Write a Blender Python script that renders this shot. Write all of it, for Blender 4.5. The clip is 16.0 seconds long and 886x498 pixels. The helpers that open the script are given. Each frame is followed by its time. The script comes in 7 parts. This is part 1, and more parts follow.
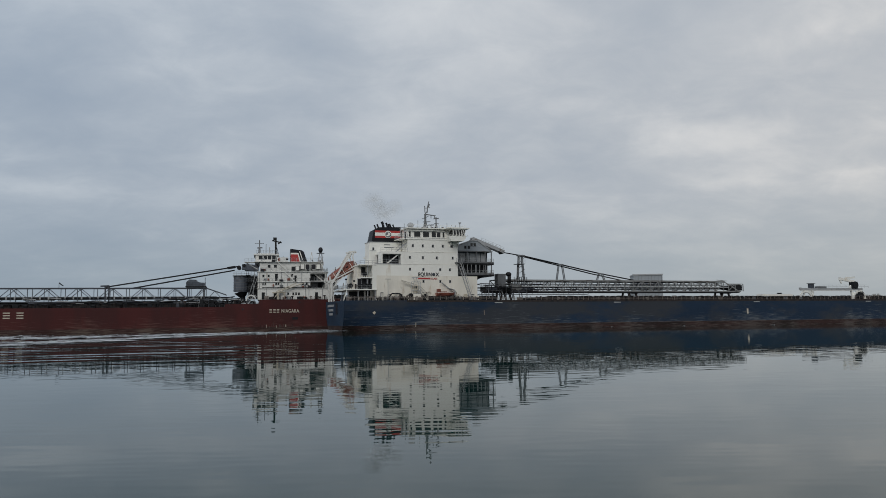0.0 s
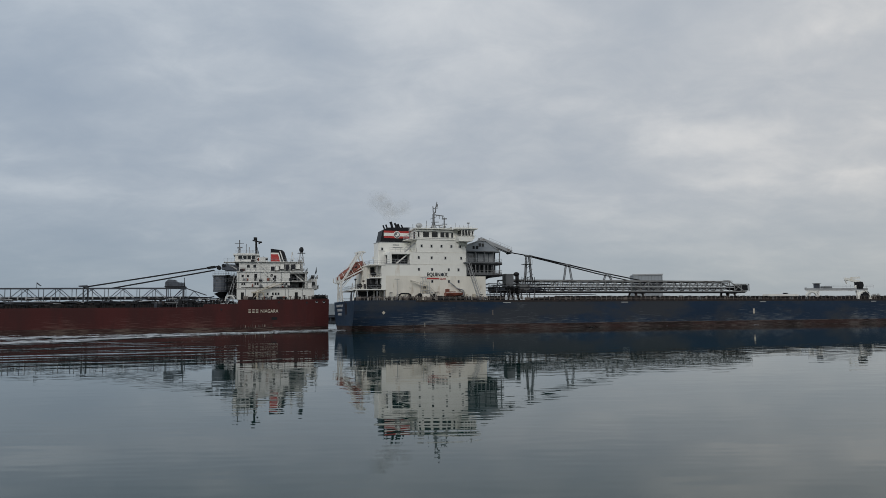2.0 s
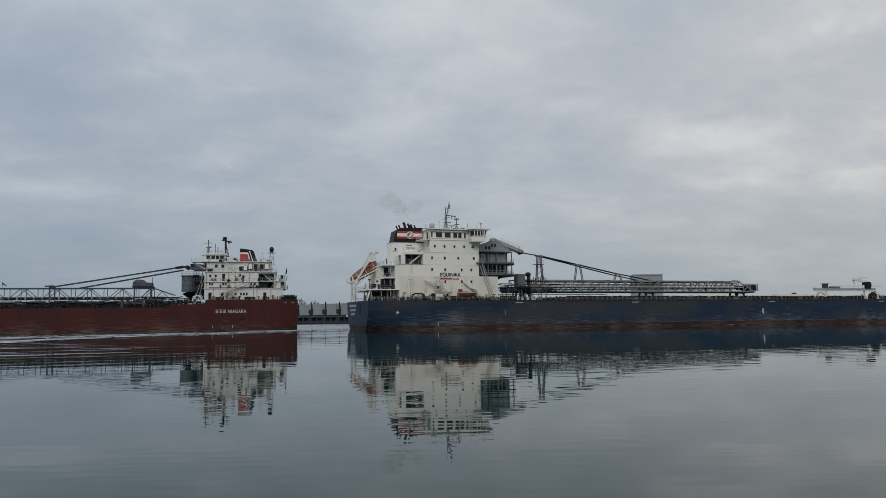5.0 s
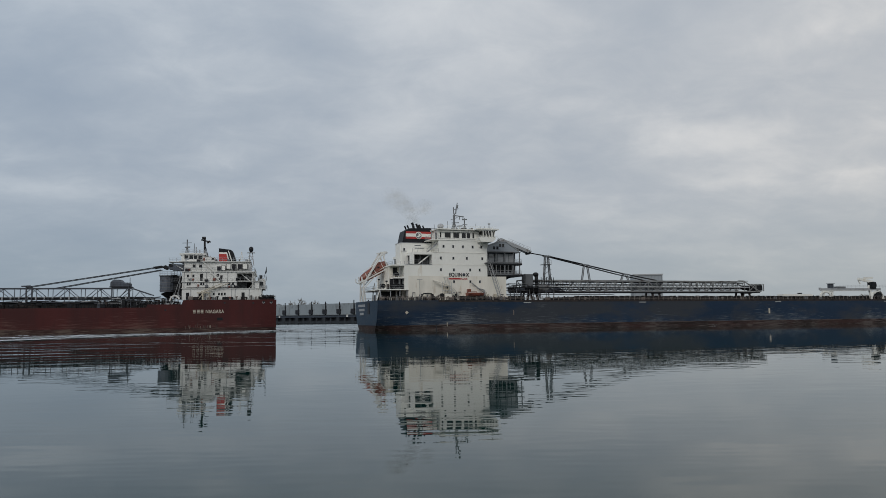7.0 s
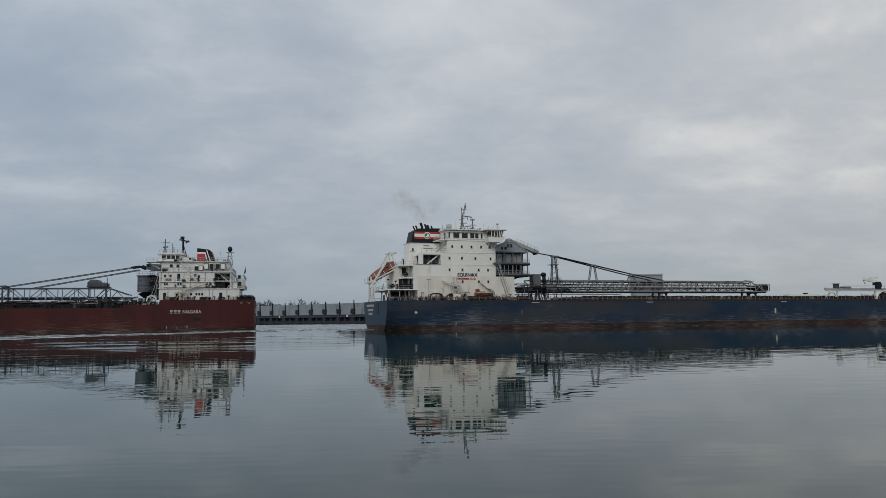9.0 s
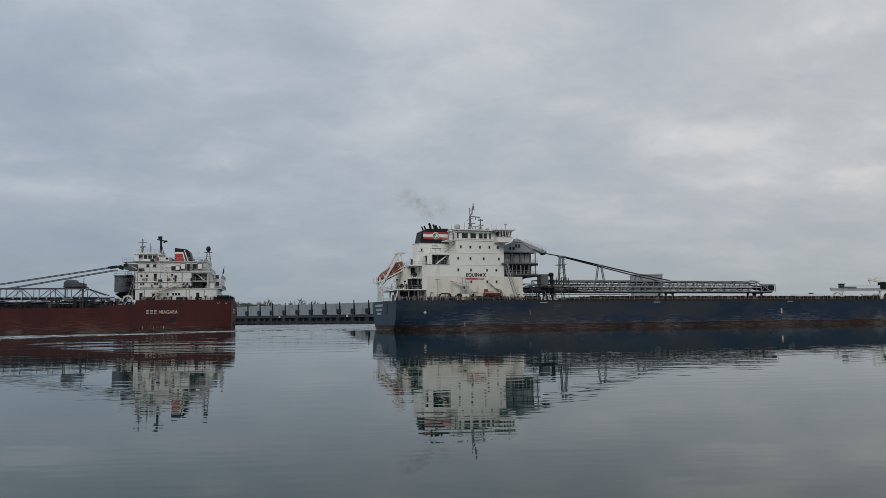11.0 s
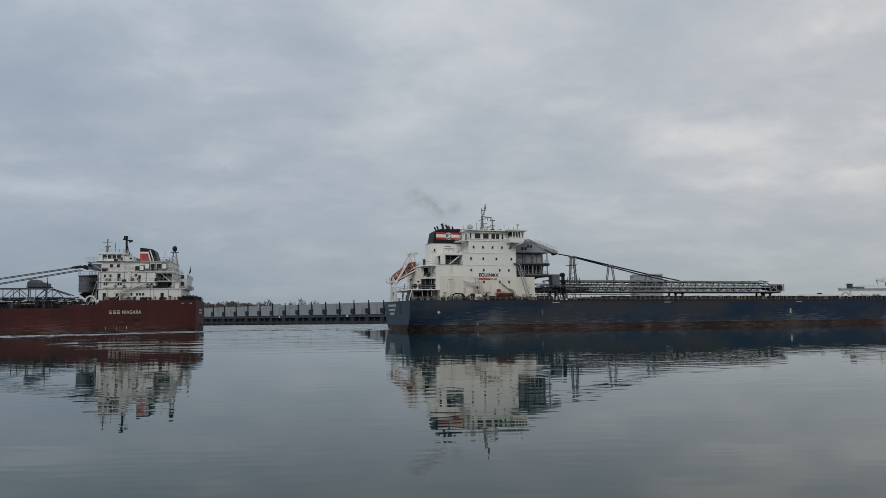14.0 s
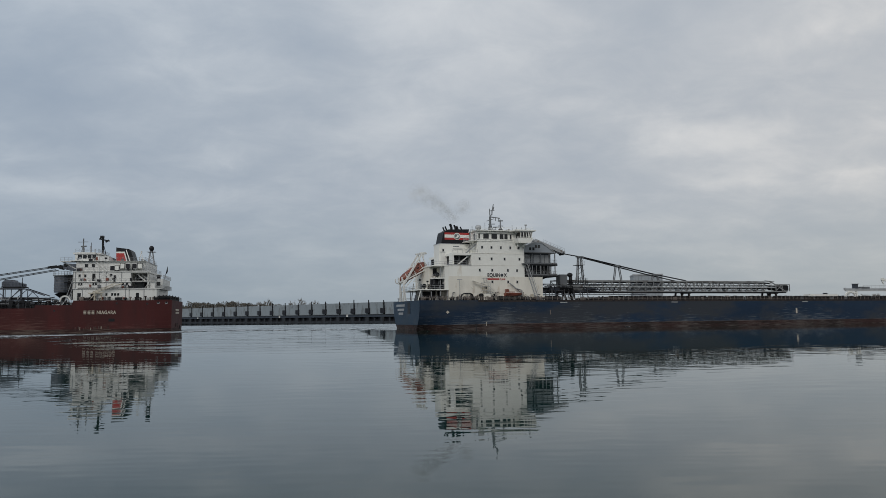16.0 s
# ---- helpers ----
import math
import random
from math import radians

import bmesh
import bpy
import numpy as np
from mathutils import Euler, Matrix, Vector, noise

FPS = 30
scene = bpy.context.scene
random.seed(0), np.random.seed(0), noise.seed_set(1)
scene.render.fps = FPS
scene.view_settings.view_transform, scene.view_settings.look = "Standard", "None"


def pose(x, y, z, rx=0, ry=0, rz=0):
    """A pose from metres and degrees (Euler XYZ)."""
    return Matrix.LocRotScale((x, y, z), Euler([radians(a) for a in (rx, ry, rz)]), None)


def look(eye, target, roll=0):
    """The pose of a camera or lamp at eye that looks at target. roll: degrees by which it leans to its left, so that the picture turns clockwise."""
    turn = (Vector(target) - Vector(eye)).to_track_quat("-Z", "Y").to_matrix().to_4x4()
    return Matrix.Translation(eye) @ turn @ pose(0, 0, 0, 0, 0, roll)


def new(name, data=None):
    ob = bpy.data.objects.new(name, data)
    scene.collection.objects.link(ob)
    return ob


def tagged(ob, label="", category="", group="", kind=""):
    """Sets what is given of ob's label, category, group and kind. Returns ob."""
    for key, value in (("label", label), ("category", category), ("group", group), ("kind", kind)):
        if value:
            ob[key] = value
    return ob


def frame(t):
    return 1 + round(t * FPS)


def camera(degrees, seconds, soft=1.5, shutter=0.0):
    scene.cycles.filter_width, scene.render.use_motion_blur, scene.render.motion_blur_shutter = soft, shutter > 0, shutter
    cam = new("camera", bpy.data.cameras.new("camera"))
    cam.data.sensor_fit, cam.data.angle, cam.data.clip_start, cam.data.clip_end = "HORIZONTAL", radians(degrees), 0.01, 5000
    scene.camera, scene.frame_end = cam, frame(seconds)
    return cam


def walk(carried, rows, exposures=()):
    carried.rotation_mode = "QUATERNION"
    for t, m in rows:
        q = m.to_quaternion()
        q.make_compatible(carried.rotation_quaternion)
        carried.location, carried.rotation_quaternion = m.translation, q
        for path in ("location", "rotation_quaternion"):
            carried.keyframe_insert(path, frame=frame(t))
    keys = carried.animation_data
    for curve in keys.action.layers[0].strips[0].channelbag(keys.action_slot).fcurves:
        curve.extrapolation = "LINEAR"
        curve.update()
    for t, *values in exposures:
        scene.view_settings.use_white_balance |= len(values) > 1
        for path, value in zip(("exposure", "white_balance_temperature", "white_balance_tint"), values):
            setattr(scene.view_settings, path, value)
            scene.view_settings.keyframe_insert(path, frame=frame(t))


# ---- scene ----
# camera: stands on the near bank, 3.2 m above the water
cam = camera(59.85, 16.0, soft=0.62)
EYE = (0.0, 0.0, 3.245)
STAND = look(EYE, (0.0, 100.0, 3.245 + 8.857), roll=-0.59)
walk(cam, [(0.0, STAND), (16.0, STAND)], exposures=[(0.0, 0.0), (16.0, 0.0)])

# ---- world: overcast sky, light stronger from behind the camera ----
SUN_EL, SUN_AZ = radians(36), radians(206)
world = bpy.data.worlds.new("overcast")
scene.world = world
world.use_nodes = True
wn, wl = world.node_tree.nodes, world.node_tree.links
wn.clear()


def wnode(kind, **values):
    n = wn.new(kind)
    for k, v in values.items():
        n.inputs[k].default_value = v
    return n


w_out = wn.new("ShaderNodeOutputWorld")
w_bg = wn.new("ShaderNodeBackground")
w_sky = wn.new("ShaderNodeTexSky")
w_sky.sky_type, w_sky.sun_disc = "NISHITA", False
w_sky.sun_elevation, w_sky.sun_rotation = SUN_EL, SUN_AZ
w_coord = wn.new("ShaderNodeTexCoord")
w_sep = wn.new("ShaderNodeSeparateXYZ")
wl.new(w_coord.outputs["Generated"], w_sep.inputs[0])


def wmath(op, a, b=None, clamp=False):
    n = wn.new("ShaderNodeMath")
    n.operation, n.use_clamp = op, clamp
    for k, v in enumerate((a, b)):
        if v is None:
            continue
        if isinstance(v, (int, float)):
            n.inputs[k].default_value = v
        else:
            wl.new(v, n.inputs[k])
    return n.outputs[0]


# the cloud layer lies flat overhead, so it closes up towards the horizon
up = wmath("ADD", wmath("MAXIMUM", w_sep.outputs[2], 0.0), 0.30)
w_flat = wn.new("ShaderNodeCombineXYZ")
wl.new(wmath("DIVIDE", w_sep.outputs[0], up), w_flat.inputs[0])
wl.new(wmath("DIVIDE", w_sep.outputs[1], up), w_flat.inputs[1])


def clouds(scale, detail, offset, rough=0.5, distort=0.0):
    m = wn.new("ShaderNodeMapping")
    m.inputs["Location"].default_value = offset
    m.inputs["Rotation"].default_value = (0, 0, radians(-12))
    m.inputs["Scale"].default_value = (1.0, 1.25, 1.0)
    wl.new(w_flat.outputs[0], m.inputs[0])
    n = wnode("ShaderNodeTexNoise", Scale=scale, Detail=detail, Roughness=rough, Distortion=distort)
    wl.new(m.outputs[0], n.inputs["Vector"])
    return n.outputs[0]


CLOUD_AT = (2.62, 1.4, 0.0)
w_big = clouds(1.9, 4.0, CLOUD_AT, 0.5, 0.2)
w_fine = clouds(6.0, 8.0, (7.7, 2.2, 0.0), 0.62, 0.4)
w_mix = wmath("ADD", wmath("ADD", wmath("MULTIPLY", w_big, 0.44), wmath("MULTIPLY", w_fine, 0.25)), 0.150)


# broad thin and thick places in the cloud: direction in x and z, reach in x and z, gain
THIN = [(-0.315, 0.304, 0.144, 0.071, 0.07), (-0.436, 0.163, 0.161, 0.032, 0.04), (-0.285, 0.196, 0.093, 0.023, 0.06), (0.028, 0.356, 0.34, 0.105, 0.07), (0.114, 0.285, 0.196, 0.057, 0.05), (0.284, 0.222, 0.129, 0.053, 0.08), (0.423, 0.316, 0.167, 0.072, 0.09), (0.48, 0.15, 0.072, 0.03, 0.07), (0.36, 0.157, 0.14, 0.025, 0.05)]
THICK = [(-0.194, 0.348, 0.195, 0.059, -0.05), (-0.449, 0.273, 0.133, 0.09, -0.04), (0.351, 0.25, 0.209, 0.039, -0.05), (0.462, 0.217, 0.101, 0.044, -0.05), (-0.118, 0.197, 0.262, 0.08, -0.04), (0.164, 0.193, 0.143, 0.06, -0.03), (-0.158, 0.259, 0.161, 0.032, -0.03)]
w_warp = wnode("ShaderNodeTexNoise", Scale=7.0, Detail=5.0, Roughness=0.6)
wl.new(w_coord.outputs["Generated"], w_warp.inputs["Vector"])
w_off = wn.new("ShaderNodeVectorMath")
w_off.operation = "MULTIPLY_ADD"
w_off.inputs[1].default_value, w_off.inputs[2].default_value = (0.22, 0.0, 0.10), (-0.11, 0.0, -0.05)
wl.new(w_warp.outputs["Color"], w_off.inputs[0])
w_dir = wn.new("ShaderNodeVectorMath")
w_dir.operation = "ADD"
wl.new(w_coord.outputs["Generated"], w_dir.inputs[0])
wl.new(w_off.outputs[0], w_dir.inputs[1])
for bx0, bz0, bw, bh, gain in THIN + THICK:
    w_m = wn.new("ShaderNodeMapping")
    w_m.inputs["Location"].default_value = (-bx0 / bw, 0, -bz0 / bh)
    w_m.inputs["Scale"].default_value = (1 / bw, 0, 1 / bh)
    wl.new(w_dir.outputs[0], w_m.inputs[0])
    w_g = wn.new("ShaderNodeTexGradient")
    w_g.gradient_type = "QUADRATIC_SPHERE"
    wl.new(w_m.outputs[0], w_g.inputs[0])
    w_mix = wmath("ADD", w_mix, wmath("MULTIPLY", w_g.outputs["Fac"], gain * 1.5))
w_ramp = wn.new("ShaderNodeValToRGB")
w_ramp.color_ramp.interpolation = "B_SPLINE"
els = w_ramp.color_ramp.elements
els[0].position, els[0].color = 0.33, (0.340, 0.385, 0.448, 1)
els[1].position, els[1].color = 0.66, (0.595, 0.610, 0.630, 1)
e = els.new(0.50)
e.color = (0.415, 0.450, 0.497, 1)
wl.new(w_mix, w_ramp.inputs[0])
# haze near the horizon is more even and blue-grey
w_haze = wn.new("ShaderNodeMix")
w_haze.data_type = "RGBA"
w_haze.inputs["B"].default_value = (0.288, 0.346, 0.396, 1)
wl.new(w_ramp.outputs[0], w_haze.inputs["A"])
w_hz = wmath("SUBTRACT", 1.0, wmath("MULTIPLY", wmath("MAXIMUM", w_sep.outputs[2], 0.0), 6.5), True)
wl.new(wmath("MULTIPLY", w_hz, 0.75), w_haze.inputs["Factor"])
w_clear = wn.new("ShaderNodeMix")
w_clear.data_type, w_clear.blend_type = "RGBA", "ADD"
w_clear.inputs["Factor"].default_value = 1.0
w_sc = wn.new("ShaderNodeMix")
w_sc.data_type, w_sc.blend_type = "RGBA", "MULTIPLY"
w_sc.inputs["Factor"].default_value = 1.0
w_sc.inputs["B"].default_value = (0.004, 0.004, 0.004, 1)
wl.new(w_sky.outputs[0], w_sc.inputs["A"])
wl.new(w_haze.outputs["Result"], w_clear.inputs["A"])
wl.new(w_sc.outputs["Result"], w_clear.inputs["B"])
# warmer towards the east, bluer towards the west
w_east = wn.new("ShaderNodeValToRGB")
w_east.color_ramp.elements[0].color = (0.935, 1.0, 1.06, 1)
w_east.color_ramp.elements[1].color = (1.045, 1.0, 0.945, 1)
wl.new(wmath("ADD", w_sep.outputs[0], 0.5, True), w_east.inputs[0])
w_tint = wn.new("ShaderNodeMix")
w_tint.data_type, w_tint.blend_type = "RGBA", "MULTIPLY"
w_tint.inputs["Factor"].default_value = 1.0
wl.new(w_clear.outputs["Result"], w_tint.inputs["A"])
wl.new(w_east.outputs[0], w_tint.inputs["B"])
wl.new(w_tint.outputs["Result"], w_bg.inputs["Color"])
# the cloud is thinner, and so brighter, towards the east
wl.new(wmath("ADD", wmath("ADD", 0.925, wmath("MULTIPLY", w_sep.outputs[2], 0.36)), wmath("MULTIPLY", w_sep.outputs[0], 0.18)), w_bg.inputs["Strength"])
wl.new(w_bg.outputs[0], w_out.inputs[0])

sun_lamp = bpy.data.lights.new("sun", "SUN")
sun_lamp.energy, sun_lamp.angle, sun_lamp.color = 1.3, radians(30), (1.0, 0.96, 0.90)
sun_ob = new("sun", sun_lamp)
sun_ob.matrix_world = look((math.sin(SUN_AZ) * 100, math.cos(SUN_AZ) * 100, math.tan(SUN_EL) * 100), (0, 0, 0))


# ---- materials ----
def mat(name, color, rough=0.6, gloss=0.5, scratch=None, metal=0.0, vary=0.25, size=3.0, grain=0.35, dirt=None, dirt_at=0.62, stretch=(1, 1, 1), bump=0.15):
    """Paint, metal or concrete: broad stains and fine grain at real size, with dirt of another colour where given."""
    m = bpy.data.materials.new(name)
    m.use_nodes = True
    n, l = m.node_tree.nodes, m.node_tree.links
    b = n["Principled BSDF"]
    b.inputs["Metallic"].default_value = metal
    b.inputs["Specular IOR Level"].default_value = gloss
    co = n.new("ShaderNodeTexCoord")
    mp = n.new("ShaderNodeMapping")
    mp.inputs["Scale"].default_value = stretch
    l.new(co.outputs["Object"], mp.inputs[0])
    big, fine = n.new("ShaderNodeTexNoise"), n.new("ShaderNodeTexNoise")
    big.inputs["Scale"].default_value, big.inputs["Detail"].default_value = 1.0 / size, 6
    fine.inputs["Scale"].default_value, fine.inputs["Detail"].default_value = 1.0 / grain, 4
    for t in (big, fine):
        l.new(mp.outputs[0], t.inputs["Vector"])
    lo = tuple(c * (1 - vary) for c in color) + (1,)
    hi = tuple(min(1, c * (1 + vary)) for c in color) + (1,)
    mx = n.new("ShaderNodeMix")
    mx.data_type = "RGBA"
    mx.inputs["A"].default_value, mx.inputs["B"].default_value = lo, hi
    ad = n.new("ShaderNodeMath")
    ad.operation = "MULTIPLY_ADD"
    l.new(fine.outputs[0], ad.inputs[0])
    ad.inputs[1].default_value = 0.5
    sb = n.new("ShaderNodeMath")
    sb.operation = "MULTIPLY_ADD"
    l.new(big.outputs[0], sb.inputs[0])
    sb.inputs[1].default_value, sb.inputs[2].default_value = 1.3, -0.4
    l.new(sb.outputs[0], ad.inputs[2])
    l.new(ad.outputs[0], mx.inputs["Factor"])
    col = mx.outputs["Result"]
    if dirt:
        third = n.new("ShaderNodeTexNoise")
        third.inputs["Scale"].default_value, third.inputs["Detail"].default_value = 1.7 / size, 8
        third.inputs["Roughness"].default_value = 0.65
        l.new(mp.outputs[0], third.inputs["Vector"])
        rp = n.new("ShaderNodeMapRange")
        rp.inputs[1].default_value, rp.inputs[2].default_value = dirt_at - 0.06, dirt_at + 0.06
        l.new(third.outputs[0], rp.inputs[0])
        d = n.new("ShaderNodeMix")
        d.data_type = "RGBA"
        l.new(rp.outputs[0], d.inputs["Factor"])
        l.new(col, d.inputs["A"])
        d.inputs["B"].default_value = (*dirt, 1)
        col = d.outputs["Result"]
    if scratch:
        # long level scrapes from fenders and lock walls, gathered in patches
        sm = n.new("ShaderNodeMapping")
        sm.inputs["Scale"].default_value = (0.13, 1.0, 3.6)
        l.new(co.outputs["Object"], sm.inputs[0])
        st = n.new("ShaderNodeTexNoise")
        st.inputs["Scale"].default_value, st.inputs["Detail"].default_value = 1.8, 6
        st.inputs["Roughness"].default_value = 0.7
        l.new(sm.outputs[0], st.inputs["Vector"])
        sp = n.new("ShaderNodeTexNoise")
        sp.inputs["Scale"].default_value = 0.07
        l.new(co.outputs["Object"], sp.inputs["Vector"])
        su = n.new("ShaderNodeMath")
        su.operation = "MULTIPLY_ADD"
        l.new(sp.outputs[0], su.inputs[0])
        su.inputs[1].default_value = 0.40
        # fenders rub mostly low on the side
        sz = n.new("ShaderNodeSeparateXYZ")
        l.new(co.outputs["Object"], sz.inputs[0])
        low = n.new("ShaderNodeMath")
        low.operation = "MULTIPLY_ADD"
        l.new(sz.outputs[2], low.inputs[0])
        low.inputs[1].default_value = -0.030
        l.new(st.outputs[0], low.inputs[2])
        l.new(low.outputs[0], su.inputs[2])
        sr = n.new("ShaderNodeMapRange")
        sr.inputs[1].default_value, sr.inputs[2].default_value = 0.665, 0.78
        sr.inputs[4].default_value = 0.8
        l.new(su.outputs[0], sr.inputs[0])
        sx = n.new("ShaderNodeMix")
        sx.data_type = "RGBA"
        l.new(sr.outputs[0], sx.inputs["Factor"])
        l.new(col, sx.inputs["A"])
        sx.inputs["B"].default_value = (*scratch, 1)
        col = sx.outputs["Result"]
    l.new(col, b.inputs["Base Color"])
    ro = n.new("ShaderNodeMath")
    ro.operation = "MULTIPLY_ADD"
    l.new(fine.outputs[0], ro.inputs[0])
    ro.inputs[1].default_value, ro.inputs[2].default_value = 0.25, rough - 0.12
    l.new(ro.outputs[0], b.inputs["Roughness"])
    if bump:
        bp = n.new("ShaderNodeBump")
        bp.inputs["Strength"].default_value, bp.inputs["Distance"].default_value = bump, 0.03
        l.new(fine.outputs[0], bp.inputs["Height"])
        l.new(bp.outputs[0], b.inputs["Normal"])
    return m


M = dict(
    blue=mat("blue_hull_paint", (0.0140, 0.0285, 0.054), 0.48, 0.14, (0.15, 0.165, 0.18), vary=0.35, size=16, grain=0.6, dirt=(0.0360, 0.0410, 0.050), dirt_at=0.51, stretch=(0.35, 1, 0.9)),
    # hull blue made lighter to paint in the light on the transom
    transomblue=mat("lit_blue_paint", (0.0150, 0.035, 0.063), 0.5, 0.3, vary=0.25, size=5, grain=0.5, dirt=(0.03, 0.045, 0.065), dirt_at=0.60),
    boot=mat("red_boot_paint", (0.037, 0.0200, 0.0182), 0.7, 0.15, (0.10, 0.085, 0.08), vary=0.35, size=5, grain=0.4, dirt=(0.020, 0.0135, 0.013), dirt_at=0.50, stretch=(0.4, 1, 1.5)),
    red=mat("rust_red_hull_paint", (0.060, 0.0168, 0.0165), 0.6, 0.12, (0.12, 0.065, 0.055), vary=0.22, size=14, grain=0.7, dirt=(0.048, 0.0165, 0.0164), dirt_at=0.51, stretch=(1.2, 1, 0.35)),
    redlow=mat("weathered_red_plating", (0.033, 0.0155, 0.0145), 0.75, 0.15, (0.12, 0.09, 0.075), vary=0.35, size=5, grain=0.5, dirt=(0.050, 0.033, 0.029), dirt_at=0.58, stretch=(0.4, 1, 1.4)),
    white=mat("white_ship_paint", (0.72, 0.715, 0.67), 0.5, vary=0.07, size=7, grain=0.5, dirt=(0.55, 0.48, 0.38), dirt_at=0.68, stretch=(1.2, 1.2, 0.35)),
    cream=mat("stained_white_paint", (0.66, 0.63, 0.56), 0.55, vary=0.12, size=3, grain=0.4, dirt=(0.50, 0.43, 0.34), dirt_at=0.64, stretch=(1.4, 1.4, 0.3)),
    beige=mat("beige_machine_paint", (0.42, 0.385, 0.31), 0.6, vary=0.2, size=1.5, dirt=(0.24, 0.15, 0.09), dirt_at=0.62),
    grey=mat("grey_steel_paint", (0.125, 0.132, 0.14), 0.6, 0.4, vary=0.25, size=3, dirt=(0.06, 0.053, 0.05), dirt_at=0.60),
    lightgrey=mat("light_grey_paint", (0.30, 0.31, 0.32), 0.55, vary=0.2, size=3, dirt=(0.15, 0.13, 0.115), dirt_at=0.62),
    dark=mat("dark_steel", (0.011, 0.012, 0.014), 0.6, 0.2, vary=0.3, size=2),
    slate=mat("blue_grey_steel_paint", (0.045, 0.052, 0.066), 0.55, 0.4, vary=0.25, size=3, dirt=(0.028, 0.027, 0.027), dirt_at=0.60),
    black=mat("black_paint", (0.009, 0.010, 0.013), 0.5, 0.25, vary=0.3, size=2),
    deck=mat("brown_deck_plating", (0.060, 0.042, 0.036), 0.8, 0.3, vary=0.35, size=4, dirt=(0.03, 0.025, 0.023), dirt_at=0.58),
    coaming=mat("rusty_coaming_steel", (0.036, 0.029, 0.027), 0.75, 0.2, vary=0.4, size=2.5, dirt=(0.016, 0.016, 0.018), dirt_at=0.54),
    orange=mat("orange_boat_hull", (0.18, 0.050, 0.030), 0.45, vary=0.15, size=1.5, dirt=(0.11, 0.04, 0.026), dirt_at=0.60),
    funnelred=mat("red_funnel_paint", (0.36, 0.030, 0.026), 0.5, vary=0.12, size=1.5),
    concrete=mat("weathered_concrete", (0.215, 0.245, 0.265), 0.85, vary=0.15, size=7, grain=0.9, dirt=(0.145, 0.16, 0.17), dirt_at=0.58, stretch=(1, 1, 0.5)),
    pier=mat("dark_pier_concrete", (0.030, 0.035, 0.042), 0.8, 0.3, vary=0.3, size=5, dirt=(0.022, 0.023, 0.026), dirt_at=0.55),
    pierband=mat("blue_grey_pier_edge", (0.042, 0.052, 0.068), 0.8, 0.3, vary=0.2, size=6),
    metalroof=mat("pale_metal_cladding", (0.25, 0.275, 0.30), 0.5, vary=0.12, size=5),
    scum=mat("pale_waterline_scum", (0.10, 0.075, 0.068), 0.8, 0.3, vary=0.4, size=3, grain=0.5, dirt=(0.04, 0.025, 0.022), dirt_at=0.52, stretch=(0.3, 1, 2)),
    railpaint=mat("rust_stained_rail_paint", (0.165, 0.143, 0.128), 0.7, vary=0.4, size=3, dirt=(0.07, 0.052, 0.045), dirt_at=0.56),
    offwhite=mat("dulled_white_paint", (0.60, 0.60, 0.575), 0.55, vary=0.1, size=5, grain=0.4, dirt=(0.38, 0.33, 0.27), dirt_at=0.66, stretch=(1.2, 1.2, 0.3)),
    towergrey=mat("blue_grey_tower_paint", (0.080, 0.092, 0.115), 0.55, 0.4, vary=0.25, size=3, dirt=(0.045, 0.045, 0.05), dirt_at=0.60),
    boomgrey=mat("worn_boom_paint", (0.20, 0.205, 0.205), 0.6, 0.4, vary=0.3, size=4, dirt=(0.07, 0.06, 0.055), dirt_at=0.58),
    foam=mat("water_foam", (0.37, 0.40, 0.425), 0.7, vary=0.3, size=1.2, grain=0.3),
    bark=mat("bare_twig_bark", (0.20, 0.19, 0.175), 0.9, vary=0.3, size=1),
    land=mat("dry_bank_soil", (0.10, 0.088, 0.062), 0.95, vary=0.35, size=12, grain=1.2),
    lettering=mat("cream_lettering_paint", (0.44, 0.40, 0.33), 0.6, vary=0.12, size=0.8, grain=0.25),
    ink=mat("black_lettering_paint", (0.014, 0.014, 0.018), 0.5, 0.3, vary=0.2, size=0.6),
)


def glass_mat():
    m = bpy.data.materials.new("dark_window_glass")
    m.use_nodes = True
    b = m.node_tree.nodes["Principled BSDF"]
    b.inputs["Base Color"].default_value = (0.004, 0.005, 0.006, 1)
    b.inputs["Roughness"].default_value = 0.06
    return m


M["glass"] = glass_mat()


